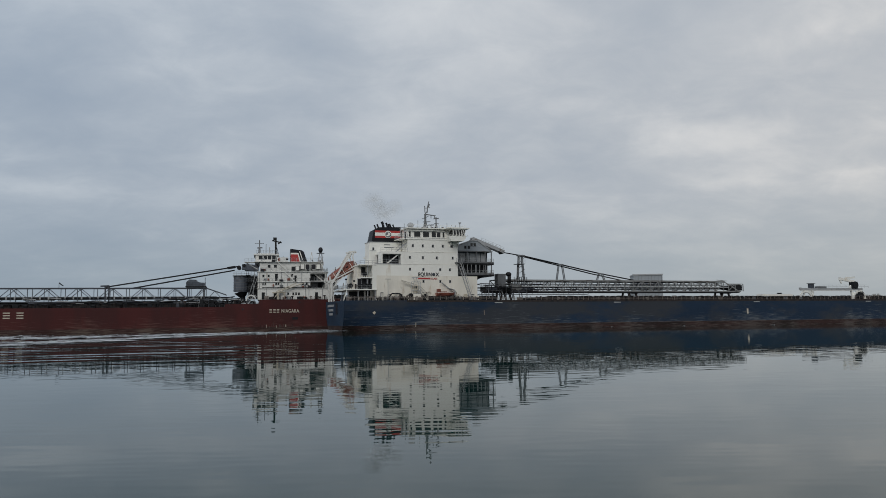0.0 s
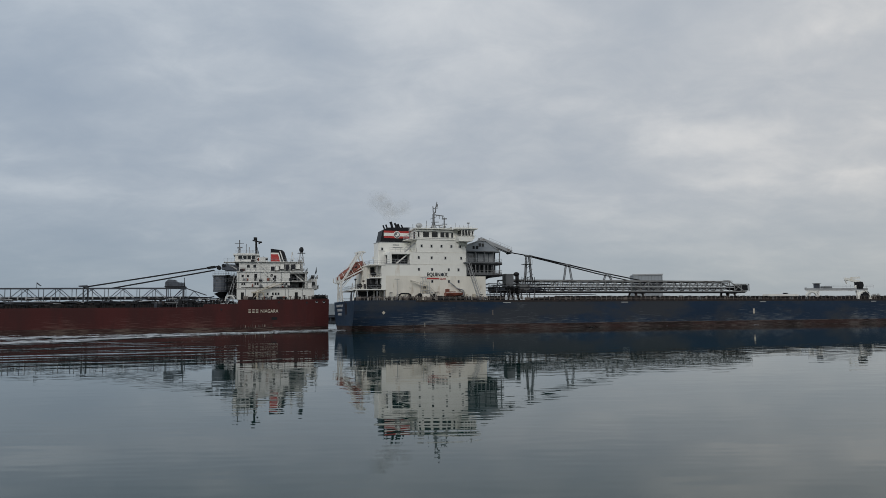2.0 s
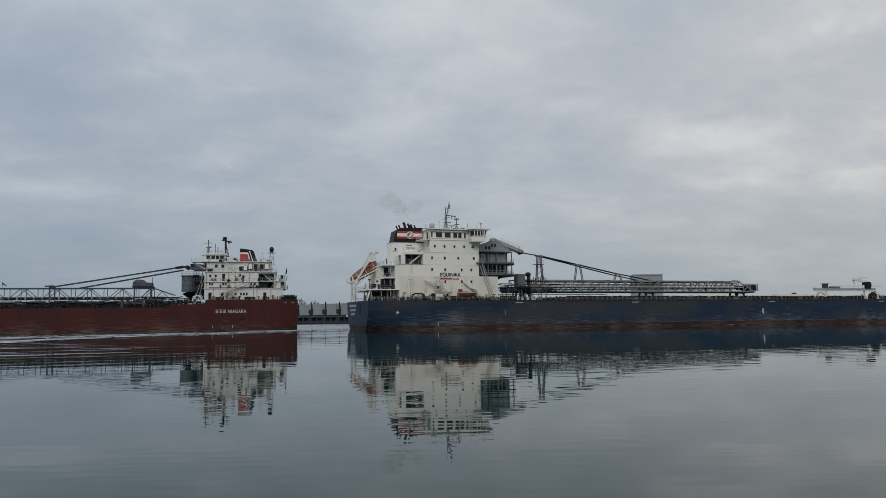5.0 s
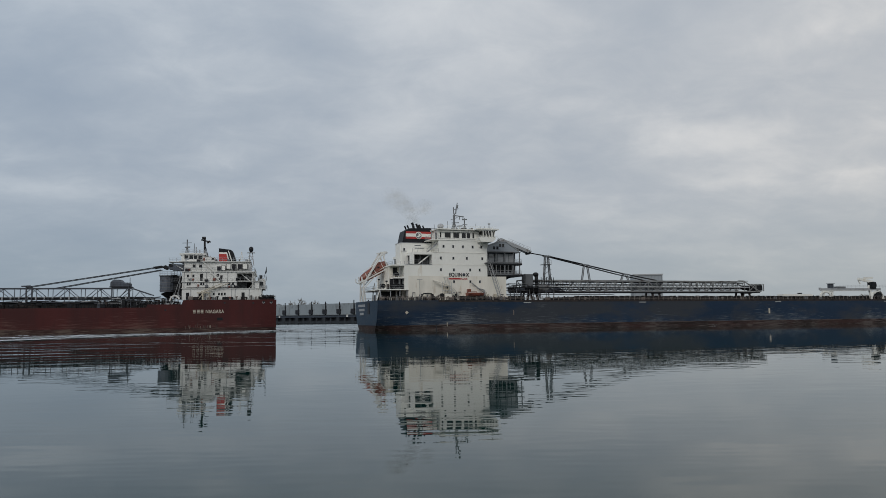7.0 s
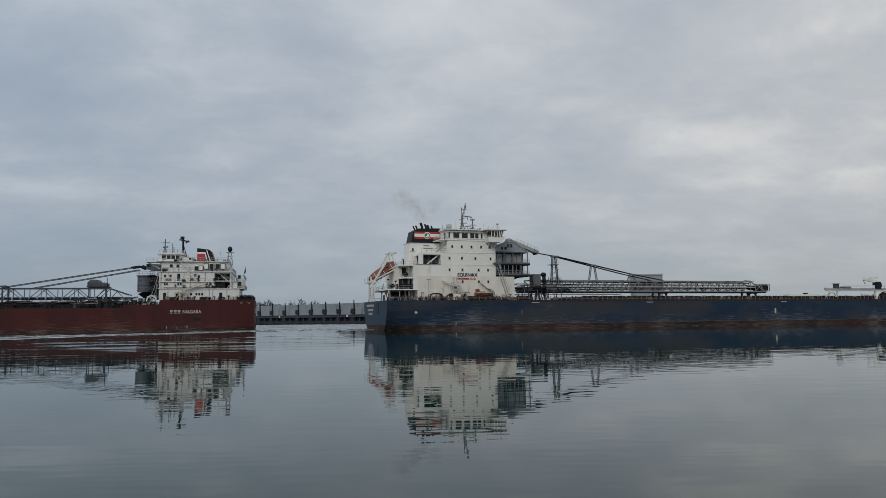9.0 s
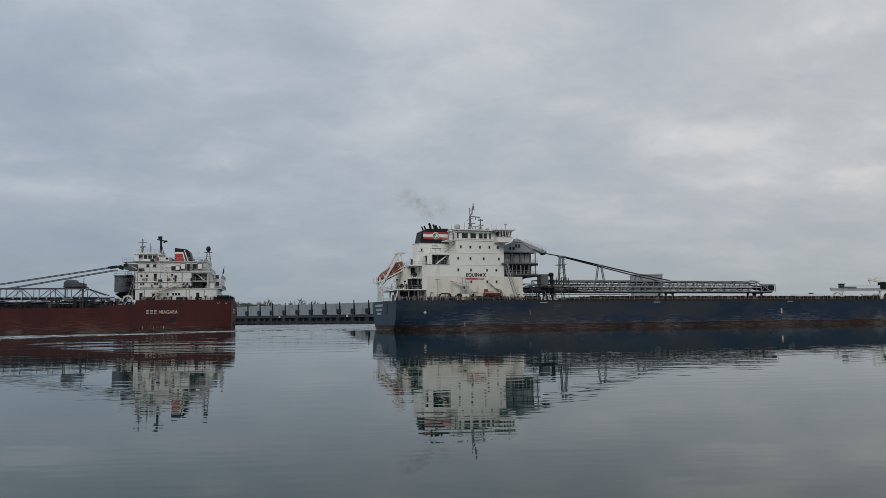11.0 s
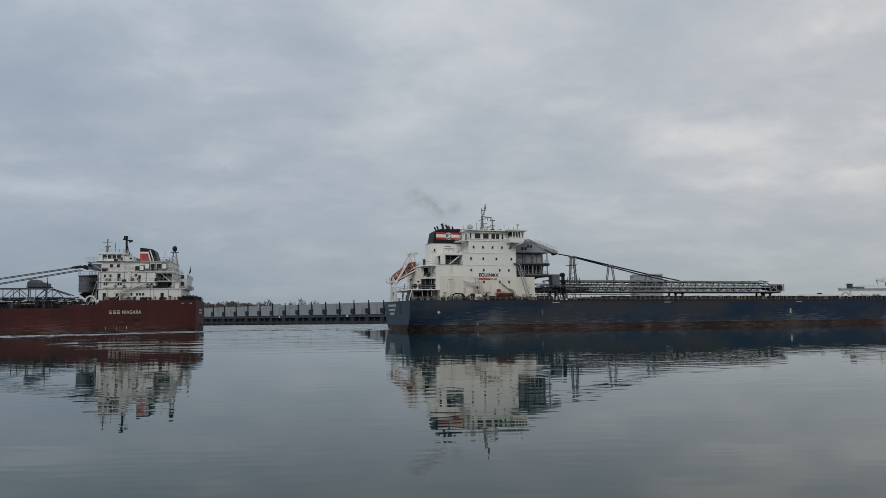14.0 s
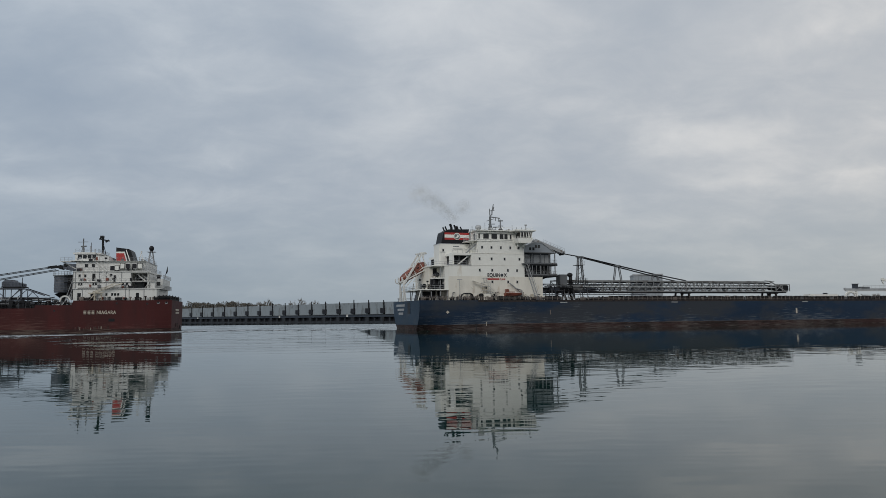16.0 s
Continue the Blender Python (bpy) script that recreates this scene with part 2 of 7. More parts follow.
def smoke_mat():
    """Thin smoke: densest in the middle of a wisp, ragged by noise, gone at its rim."""
    m = bpy.data.materials.new("thin_exhaust_smoke")
    m.use_nodes = True
    n, l = m.node_tree.nodes, m.node_tree.links
    n.clear()
    out, mx = n.new("ShaderNodeOutputMaterial"), n.new("ShaderNodeMixShader")
    tr, df = n.new("ShaderNodeBsdfTransparent"), n.new("ShaderNodeBsdfDiffuse")
    df.inputs[0].default_value = (0.38, 0.36, 0.31, 1)
    co, no, mr = n.new("ShaderNodeTexCoord"), n.new("ShaderNodeTexNoise"), n.new("ShaderNodeMapRange")
    no.inputs["Scale"].default_value, no.inputs["Detail"].default_value = 1.6, 4
    mr.inputs[1].default_value, mr.inputs[2].default_value, mr.inputs[3].default_value, mr.inputs[4].default_value = 0.30, 0.74, 0.0, 0.26
    mp, gr = n.new("ShaderNodeMapping"), n.new("ShaderNodeTexGradient")
    gr.gradient_type = "SPHERICAL"
    mp.inputs["Scale"].default_value = (1.0, 0.0, 1.0)
    l.new(co.outputs["Object"], mp.inputs[0])
    l.new(mp.outputs[0], gr.inputs[0])
    mu = n.new("ShaderNodeMath")
    mu.operation = "MULTIPLY"
    l.new(co.outputs["Object"], no.inputs["Vector"])
    l.new(no.outputs[0], mr.inputs[0])
    l.new(mr.outputs[0], mu.inputs[0])
    l.new(gr.outputs["Fac"], mu.inputs[1])
    l.new(mu.outputs[0], mx.inputs[0])
    l.new(tr.outputs[0], mx.inputs[1])
    l.new(df.outputs[0], mx.inputs[2])
    l.new(mx.outputs[0], out.inputs[0])
    return m


M["smoke"] = smoke_mat()


def leaf_mat():
    m = bpy.data.materials.new("winter_scrub")
    m.use_nodes = True
    n, l = m.node_tree.nodes, m.node_tree.links
    b = n["Principled BSDF"]
    g = n.new("ShaderNodeNewGeometry")
    r = n.new("ShaderNodeValToRGB")
    r.color_ramp.elements[0].color = (0.085, 0.078, 0.066, 1)
    r.color_ramp.elements[1].color = (0.135, 0.124, 0.104, 1)
    l.new(g.outputs["Random Per Island"], r.inputs[0])
    l.new(r.outputs[0], b.inputs["Base Color"])
    b.inputs["Roughness"].default_value = 0.9
    return m


M["scrub"] = leaf_mat()


def water_mat(name, ripple):
    m = bpy.data.materials.new(name)
    m.use_nodes = True
    n, l = m.node_tree.nodes, m.node_tree.links
    b = n["Principled BSDF"]
    b.inputs["Base Color"].default_value = (0.001, 0.020, 0.018, 1)
    b.inputs["Roughness"].default_value = 0.006
    b.inputs["IOR"].default_value = 1.247
    co = n.new("ShaderNodeTexCoord")

    def noise_at(scale, stretch, detail, turn):
        mp = n.new("ShaderNodeMapping")
        mp.inputs["Scale"].default_value = stretch
        mp.inputs["Rotation"].default_value = (0, 0, radians(turn))
        l.new(co.outputs["Object"], mp.inputs[0])
        t = n.new("ShaderNodeTexNoise")
        t.inputs["Scale"].default_value, t.inputs["Detail"].default_value = scale, detail
        l.new(mp.outputs[0], t.inputs["Vector"])
        return t.outputs[0]

    # long low swell, short ripples, and calm and ruffled patches
    swell = noise_at(0.24, (0.28, 1.0, 1.0), 0.5, 4)
    short = noise_at(0.85, (0.42, 1.0, 1.0), 0.0, -4)
    patch = noise_at(0.018, (0.5, 1.0, 1.0), 3.0, 15)
    pr = n.new("ShaderNodeMapRange")
    pr.inputs[1].default_value, pr.inputs[2].default_value = 0.42, 0.68
    pr.inputs[3].default_value, pr.inputs[4].default_value = 0.35, 1.0
    l.new(patch, pr.inputs[0])
    sc = n.new("ShaderNodeMath")
    sc.operation = "MULTIPLY"
    l.new(short, sc.inputs[0])
    l.new(pr.outputs[0], sc.inputs[1])
    tiny = noise_at(2.1, (0.36, 1.0, 1.0), 0.0, 3)
    # ruffled towards the near bank, calmer out in the channel
    ge, gy, gr = n.new("ShaderNodeNewGeometry"), n.new("ShaderNodeSeparateXYZ"), n.new("ShaderNodeMapRange")
    l.new(ge.outputs["Position"], gy.inputs[0])
    l.new(gy.outputs[1], gr.inputs[0])
    gr.inputs[1].default_value, gr.inputs[2].default_value = 35.0, 115.0
    gr.inputs[3].default_value, gr.inputs[4].default_value = 0.72, 0.42

    def calmer(height):
        k = n.new("ShaderNodeMath")
        k.operation = "MULTIPLY"
        l.new(height, k.inputs[0])
        l.new(gr.outputs[0], k.inputs[1])
        return k.outputs[0]
    b1, b2, b3 = n.new("ShaderNodeBump"), n.new("ShaderNodeBump"), n.new("ShaderNodeBump")
    b3.inputs["Strength"].default_value, b3.inputs["Distance"].default_value = 1.0, 0.0035 * ripple
    l.new(calmer(tiny), b3.inputs["Height"])
    l.new(b2.outputs[0], b3.inputs["Normal"])
    b1.inputs["Strength"].default_value, b1.inputs["Distance"].default_value = 1.0, 0.010 * ripple
    b2.inputs["Strength"].default_value, b2.inputs["Distance"].default_value = 1.0, 0.0150 * ripple
    l.new(calmer(swell), b1.inputs["Height"])
    l.new(calmer(sc.outputs[0]), b2.inputs["Height"])
    l.new(b1.outputs[0], b2.inputs["Normal"])
    l.new(b3.outputs[0], b.inputs["Normal"])
    return m


M["water"] = water_mat("calm_river_water", 1.0)


# ---- mesh helpers ----
def box(bm, x0, x1, y0, y1, z0, z1):
    v = [bm.verts.new(p) for p in ((x0, y0, z0), (x1, y0, z0), (x1, y1, z0), (x0, y1, z0), (x0, y0, z1), (x1, y0, z1), (x1, y1, z1), (x0, y1, z1))]
    for f in ((0, 3, 2, 1), (4, 5, 6, 7), (0, 1, 5, 4), (1, 2, 6, 5), (2, 3, 7, 6), (3, 0, 4, 7)):
        bm.faces.new([v[k] for k in f])


def prism(bm, outline, y0, y1):
    """An outline in x and z, carried from y0 to y1."""
    a = [bm.verts.new((x, y0, z)) for x, z in outline]
    b = [bm.verts.new((x, y1, z)) for x, z in outline]
    bm.faces.new(a)
    bm.faces.new(b[::-1])
    for k in range(len(a)):
        j = (k + 1) % len(a)
        bm.faces.new((a[j], a[k], b[k], b[j]))
    bmesh.ops.recalc_face_normals(bm, faces=bm.faces[:])


def rod(bm, p, q, r, sides=6, r2=None):
    """A round bar from p to q."""
    p, q = Vector(p), Vector(q)
    d = (q - p).normalized()
    u = d.cross(Vector((0, 0, 1)) if abs(d.z) < 0.9 else Vector((1, 0, 0))).normalized()
    w = d.cross(u)
    r2 = r if r2 is None else r2
    a, b = [], []
    for k in range(sides):
        t = 2 * math.pi * k / sides
        o = u * math.cos(t) + w * math.sin(t)
        a.append(bm.verts.new(p + o * r))
        b.append(bm.verts.new(q + o * r2))
    for k in range(sides):
        j = (k + 1) % sides
        bm.faces.new((a[k], a[j], b[j], b[k]))
    bm.faces.new(a[::-1])
    bm.faces.new(b)


def ball(bm, c, rx, ry, rz, u=12, v=8):
    m = Matrix.Translation(c) @ Matrix.Diagonal((rx, ry, rz, 1))
    bmesh.ops.create_uvsphere(bm, u_segments=u, v_segments=v, radius=1, matrix=m)


def made(bm, name, material, smooth=False):
    me = bpy.data.meshes.new(name)
    bm.normal_update()
    bm.to_mesh(me)
    bm.free()
    me.materials.append(material)
    if smooth:
        for f in me.polygons:
            f.use_smooth = True
    return me


def part(name, bm, material, parent, label="", smooth=False):
    ob = new(name, made(bm, name, material, smooth))
    ob.parent = parent
    if label:
        ob["label"] = label
    return ob


def alike(name, me, parent, at, turn=0.0):
    """One more piece on a shared mesh."""
    ob = new(name, me)
    ob.parent = parent
    ob.location = at
    ob.rotation_euler = (0, 0, turn)
    return ob


def bx(name, material, parent, *dims, label=""):
    bm = bmesh.new()
    box(bm, *dims)
    return part(name, bm, material, parent, label)


def rods(name, material, parent, bars, label="", sides=6):
    bm = bmesh.new()
    for b in bars:
        rod(bm, *b[:3], sides)
    return part(name, bm, material, parent, label)


def each(name, material, parent, bars, square=True, label="", sides=8):
    """Bars that are parts of their own: square with width and depth, or round with a radius."""
    for b in bars:
        bm = bmesh.new()
        if square:
            plank(bm, *b)
            bmesh.ops.recalc_face_normals(bm, faces=bm.faces[:])
        else:
            rod(bm, *b[:3], sides)
        part(name, bm, material, parent, label)


def lettering(name, text, size, material, parent, at, turn, label="", squeeze=1.0, bold=0.0):
    cu = bpy.data.curves.new(name, "FONT")
    cu.body, cu.size, cu.extrude, cu.offset, cu.space_character = text, size, 0.02, bold, 1.08
    tmp = new(name + "_shape", cu)
    me = bpy.data.meshes.new_from_object(tmp.evaluated_get(bpy.context.evaluated_depsgraph_get()))
    bpy.data.objects.remove(tmp)
    bpy.data.curves.remove(cu)
    me.materials.clear()
    me.materials.append(material)
    ob = new(name, me)
    ob.parent = parent
    ob.location = at
    ob.rotation_euler = turn
    ob.scale = (squeeze, 1, 1)
    if label:
        ob["label"] = label
    return ob


def railing(parent, line, height=1.0, gap=1.5, material=None, name="railing", thick=0.035):
    """A ship's rail along a line of points: two bars with posts between."""
    material = material or M["lightgrey"]
    bm = bmesh.new()
    for a, b in zip(line, line[1:]):
        a, b = Vector(a), Vector(b)
        for k in (0.5, 1.0):
            o = Vector((0, 0, height * k))
            rod(bm, a + o, b + o, thick * 0.8, 4)
        n = max(1, round((b - a).length / gap))
        for k in range(n + 1):
            p = a.lerp(b, k / n)
            rod(bm, p, p + Vector((0, 0, height)), thick, 4)
    return part(name, bm, material, parent)


WINDOWS = {}


def window(parent, x, y, z, w=0.5, h=0.7, face=-1, frame_mat="lightgrey"):
    """A fixed light: a frame standing 4 cm proud, with a dark pane set into it. It faces the near side."""
    key = (w, h, face, frame_mat)
    if key not in WINDOWS:
        t, d = 0.07, 0.05
        bm = bmesh.new()
        for a in ((-w / 2 - t, w / 2 + t, -h / 2 - t, -h / 2), (-w / 2 - t, w / 2 + t, h / 2, h / 2 + t), (-w / 2 - t, -w / 2, -h / 2, h / 2), (w / 2, w / 2 + t, -h / 2, h / 2)):
            box(bm, a[0], a[1], face * d if face < 0 else 0, 0 if face < 0 else d, a[2], a[3])
        fm = made(bm, "window_frame", M[frame_mat])
        bm = bmesh.new()
        box(bm, -w / 2, w / 2, -0.015 if face < 0 else 0, 0 if face < 0 else 0.015, -h / 2, h / 2)
        WINDOWS[key] = (fm, made(bm, "window", M["glass"]))
    fm, pm = WINDOWS[key]
    p = alike("window", pm, parent, (x, y, z))
    alike("window_frame", fm, p, (0, 0, 0))
    return p


# ---- water, far bank ----
def sheet(name, x0, x1, y0, y1, nx, ny, z, material):
    bm = bmesh.new()
    rowsv = [[bm.verts.new((x0 + (x1 - x0) * i / nx, y0 + (y1 - y0) * j / ny, z)) for i in range(nx + 1)] for j in range(ny + 1)]
    for j in range(ny):
        for i in range(nx):
            bm.faces.new((rowsv[j][i], rowsv[j][i + 1], rowsv[j + 1][i + 1], rowsv[j + 1][i]))
    return new(name, made(bm, name, material))


water = tagged(sheet("water", -4600, 4600, -2500, 4600, 20, 20, 0.0, M["water"]), "calm grey-green river water with soft ripples", "water", kind="structure")


# ---- hulls ----
BEAM = 23.76


def hull_breadth(s, z, length, top, stern_low, stern_top, run):
    """Half breadth s metres from the stern, z above the water."""
    k = max(0.0, min(1.0, z / top))
    at_stern = stern_top - (stern_top - stern_low) * (1 - k) ** 2.6
    b = 1.0
    if s < run:
        b = at_stern + (1 - at_stern) * (1 - (1 - s / run) ** 2.4)
    bow = length - 26
    if s > bow:
        u = (s - bow) / (length + 1.5 * k - bow)
        b = math.sqrt(max(0.0, 1 - u ** 2.2))
    return BEAM / 2 * b


def hull_band(name, material, ship, sign, stations, levels, length, top, stern, label="", tops=None):
    """The plating between the given levels, both sides and the transom."""
    bm = bmesh.new()
    c = BEAM / 2
    near, far = [], []
    for s in stations:
        rn, rf = [], []
        for k, z in enumerate(levels):
            zz = tops(s) if (tops and k == len(levels) - 1) else z
            b = hull_breadth(s, zz, length, top, *stern)
            lean = -0.10 * (zz / top - 0.3) if s == 0 else 0.0
            rn.append(bm.verts.new((sign * (s + lean), c - b, zz)))
            rf.append(bm.verts.new((sign * (s + lean), c + b, zz)))
        near.append(rn)
        far.append(rf)
    for i in range(len(stations) - 1):
        for k in range(len(levels) - 1):
            bm.faces.new((near[i][k], near[i + 1][k], near[i + 1][k + 1], near[i][k + 1]))
            bm.faces.new((far[i][k], far[i][k + 1], far[i + 1][k + 1], far[i + 1][k]))
    for k in range(len(levels) - 1):
        bm.faces.new((near[0][k], near[0][k + 1], far[0][k + 1], far[0][k]))
    bmesh.ops.recalc_face_normals(bm, faces=bm.faces[:])
    return part(name, bm, material, ship, label)


def deck_sheet(name, material, ship, sign, stations, level, length, top, stern, inset=0.03):
    bm = bmesh.new()
    c = BEAM / 2
    rows = []
    for s in stations:
        b = hull_breadth(s, level(s) if callable(level) else level, length, top, *stern) - inset
        z = level(s) if callable(level) else level
        rows.append((bm.verts.new((sign * s, c - max(b, 0.02), z)), bm.verts.new((sign * s, c + max(b, 0.02), z))))
    for a, b in zip(rows, rows[1:]):
        bm.faces.new((a[0], b[0], b[1], a[1]))
    bmesh.ops.recalc_face_normals(bm, faces=bm.faces[:])
    return part(name, bm, material, ship)


STATIONS = [0, 0.8, 2, 4, 6, 9, 12, 16, 20, 24, 24.5, 28, 33, 33.3, 40, 60, 90, 120, 150, 180, 195, 200, 205, 210, 214, 218, 221, 223, 224]



def plank(bm, p, q, w, h):
    """A rectangular bar from p to q, w wide across and h deep."""
    p, q = Vector(p), Vector(q)
    d = (q - p).normalized()
    u = d.cross(Vector((0, 0, 1)) if abs(d.z) < 0.95 else Vector((0, 1, 0))).normalized() * w / 2
    v = d.cross(u).normalized() * h / 2
    a = [bm.verts.new(p + o) for o in (u + v, u - v, -u - v, v - u)]
    b = [bm.verts.new(q + o) for o in (u + v, u - v, -u - v, v - u)]
    for k in range(4):
        m = (k + 1) % 4
        bm.faces.new((a[k], a[m], b[m], b[k]))
    bm.faces.new(a[::-1])
    bm.faces.new(b)


def planks(name, material, parent, bars, label=""):
    bm = bmesh.new()
    for b in bars:
        plank(bm, *b)
    bmesh.ops.recalc_face_normals(bm, faces=bm.faces[:])
    return part(name, bm, material, parent, label)


def house(name, material, parent, x0, x1, y0, y1, z0, z1, label="", edge=0.08, lip=0.0):
    """A block of a deckhouse with eased edges and, where lip is given, a deck edge standing out at its top."""
    bm = bmesh.new()
    box(bm, x0, x1, y0, y1, z0, z1)
    bmesh.ops.bevel(bm, geom=[e for e in bm.edges if abs(e.verts[0].co.z - e.verts[1].co.z) > 0.5], offset=edge, segments=2, affect="EDGES")
    ob = part(name, bm, material, parent, label)
    if lip:
        bx("deck_edge", M["lightgrey"], ob, x0 - lip, x1 + lip, y0 - lip, y1 + lip, z1 - 0.02, z1 + 0.10)
    return ob


def stair(name, parent, p, q, width, material, steps=12):
    """A ship's ladder: two strings, treads and hand rails."""
    p, q = Vector(p), Vector(q)
    bm = bmesh.new()
    for o in (0, width):
        w = Vector((0, o, 0))
        plank(bm, p + w, q + w, 0.06, 0.22)
        plank(bm, p + w + Vector((0, 0, 0.95)), q + w + Vector((0, 0, 0.95)), 0.05, 0.05)
        for k in range(5):
            c = p.lerp(q, k / 4) + w
            rod(bm, c, c + Vector((0, 0, 0.95)), 0.025, 4)
    for k in range(1, steps):
        c = p.lerp(q, k / steps)
        box(bm, c.x - 0.11, c.x + 0.11, c.y, c.y + width, c.z - 0.02, c.z + 0.02)
    return part(name, bm, material, parent)


def truss(name, parent, sign, x0, x1, q0, q1, zb, zt, bay, material, chord=0.22, web=0.11, label=""):
    """An open girder of four chords; every upright and diagonal is a piece of its own."""
    bm = bmesh.new()
    for q in (q0, q1):
        for z in (zb, zt):
            plank(bm, (sign * x0, q, z), (sign * x1, q, z), chord, chord)
    n = round((x1 - x0) / bay)
    b = (x1 - x0) / n
    for k in range(0, n + 1, 2):
        plank(bm, (sign * (x0 + k * b), q0, zt), (sign * (x0 + k * b), q1, zt), web, web)
        plank(bm, (sign * (x0 + k * b), q0, zb), (sign * (x0 + k * b), q1, zb), web, web)
    bmesh.ops.recalc_face_normals(bm, faces=bm.faces[:])
    girder = part(name, bm, material, parent, label)

    def web_piece(dx):
        w = bmesh.new()
        plank(w, (0, 0, zb), (dx, 0, zt), web, web)
        bmesh.ops.recalc_face_normals(w, faces=w.faces[:])
        return made(w, "brace", material)
    up, rise, fall = web_piece(0), web_piece(sign * b), web_piece(-sign * b)
    for q in (q0, q1):
        for k in range(n + 1):
            alike("upright", up, girder, (sign * (x0 + k * b), q, 0))
            if k < n:
                alike("brace", rise if k % 2 else fall, girder, (sign * (x0 + (k if k % 2 else k + 1) * b), q, 0))
    return girder


def deck_rail(ship, sign, s0, s1, z, gap=1.6, q=0.25, material="railpaint", far=True):
    """Side rail: three wires, with each stanchion a piece of its own on the near side."""
    rails = []
    for y in ((q, BEAM - q) if far else (q,)):
        for k in (0.35, 0.7, 1.05):
            bm = bmesh.new()
            rod(bm, (sign * s0, y, z + k), (sign * s1, y, z + k), 0.035, 4)
            rails.append(part("side_rail", bm, M[material], ship))
    rail = rails[0]
    w = bmesh.new()
    box(w, -0.05, 0.05, -0.05, 0.05, 0, 1.1)
    me = made(w, "rail_post", M[material])
    for k in range(int((s1 - s0) / gap) + 1):
        alike("rail_post", me, rail, (sign * (s0 + k * gap), q, z))
    return rail


def hatches(ship, sign, s0, s1, z, count, q0=3.2, q1=20.5, rise=0.75):
    """Cargo hatches: a coaming each, with a folded steel cover and its stiffeners."""
    step = (s1 - s0) / count
    bm = bmesh.new()
    box(bm, 0.25, step - 0.25, q0, q1, 0, rise)
    for k in range(9):
        x = 0.4 + (step - 0.8) * k / 8
        box(bm, x - 0.05, x + 0.05, q0 - 0.14, q0, 0, rise)
    me = made(bm, "hatch_coaming", M["coaming"])
    bm = bmesh.new()
    box(bm, 0.15, step - 0.15, q0 - 0.2, q1 + 0.2, rise, rise + 0.22)
    mc = made(bm, "hatch_cover", M["dark"])
    for k in range(count):
        x = s0 + k * step
        o = alike("hatch_coaming", me, ship, (sign * x if sign > 0 else -(x + step), 0, z))
        alike("hatch_cover", mc, o, (0, 0, 0))


def clutter(ship, sign, spots, z, seed, q=(0.7, 2.0), paints=("dark", "coaming", "grey", "railpaint", "black", "dark")):
    """Bollards, fairleads, vents, lockers and winches along the deck edge."""
    r = random.Random(seed)
    for s in spots:
        kind = r.choice(("bollard", "vent", "locker", "winch", "vent"))
        bm = bmesh.new()
        y = r.uniform(*q)
        m = M[r.choice(paints)]
        if kind == "bollard":
            for o in (0, 0.7):
                rod(bm, (o, 0, 0), (o, 0, 0.75), 0.2, 8)
                rod(bm, (o, 0, 0.75), (o, 0, 0.85), 0.27, 8)
            box(bm, -0.35, 1.05, -0.3, 0.3, 0, 0.08)
        elif kind == "vent":
            h = r.uniform(0.4, 0.9)
            rod(bm, (0, 0, 0), (0, 0, h), 0.16, 8)
            rod(bm, (0, 0, h), (0, 0, h + 0.3), 0.36, 8, 0.3)
        elif kind == "locker":
            box(bm, 0, r.uniform(0.8, 1.6), -0.35, 0.35, 0.05, r.uniform(0.7, 1.1))
            bmesh.ops.bevel(bm, geom=bm.edges[:], offset=0.04, segments=1, affect="EDGES")
        else:
            rod(bm, (-0.5, 0, 0.55), (0.5, 0, 0.55), 0.3, 10)
            rod(bm, (-0.55, 0, 0.55), (-0.5, 0, 0.55), 0.5, 10)
            rod(bm, (0.5, 0, 0.55), (0.55, 0, 0.55), 0.5, 10)
            box(bm, -0.5, 0.5, -0.7, 0.7, 0, 0.18)
        o = part(kind, bm, m, ship)
        o.location = (sign * s, y, z)


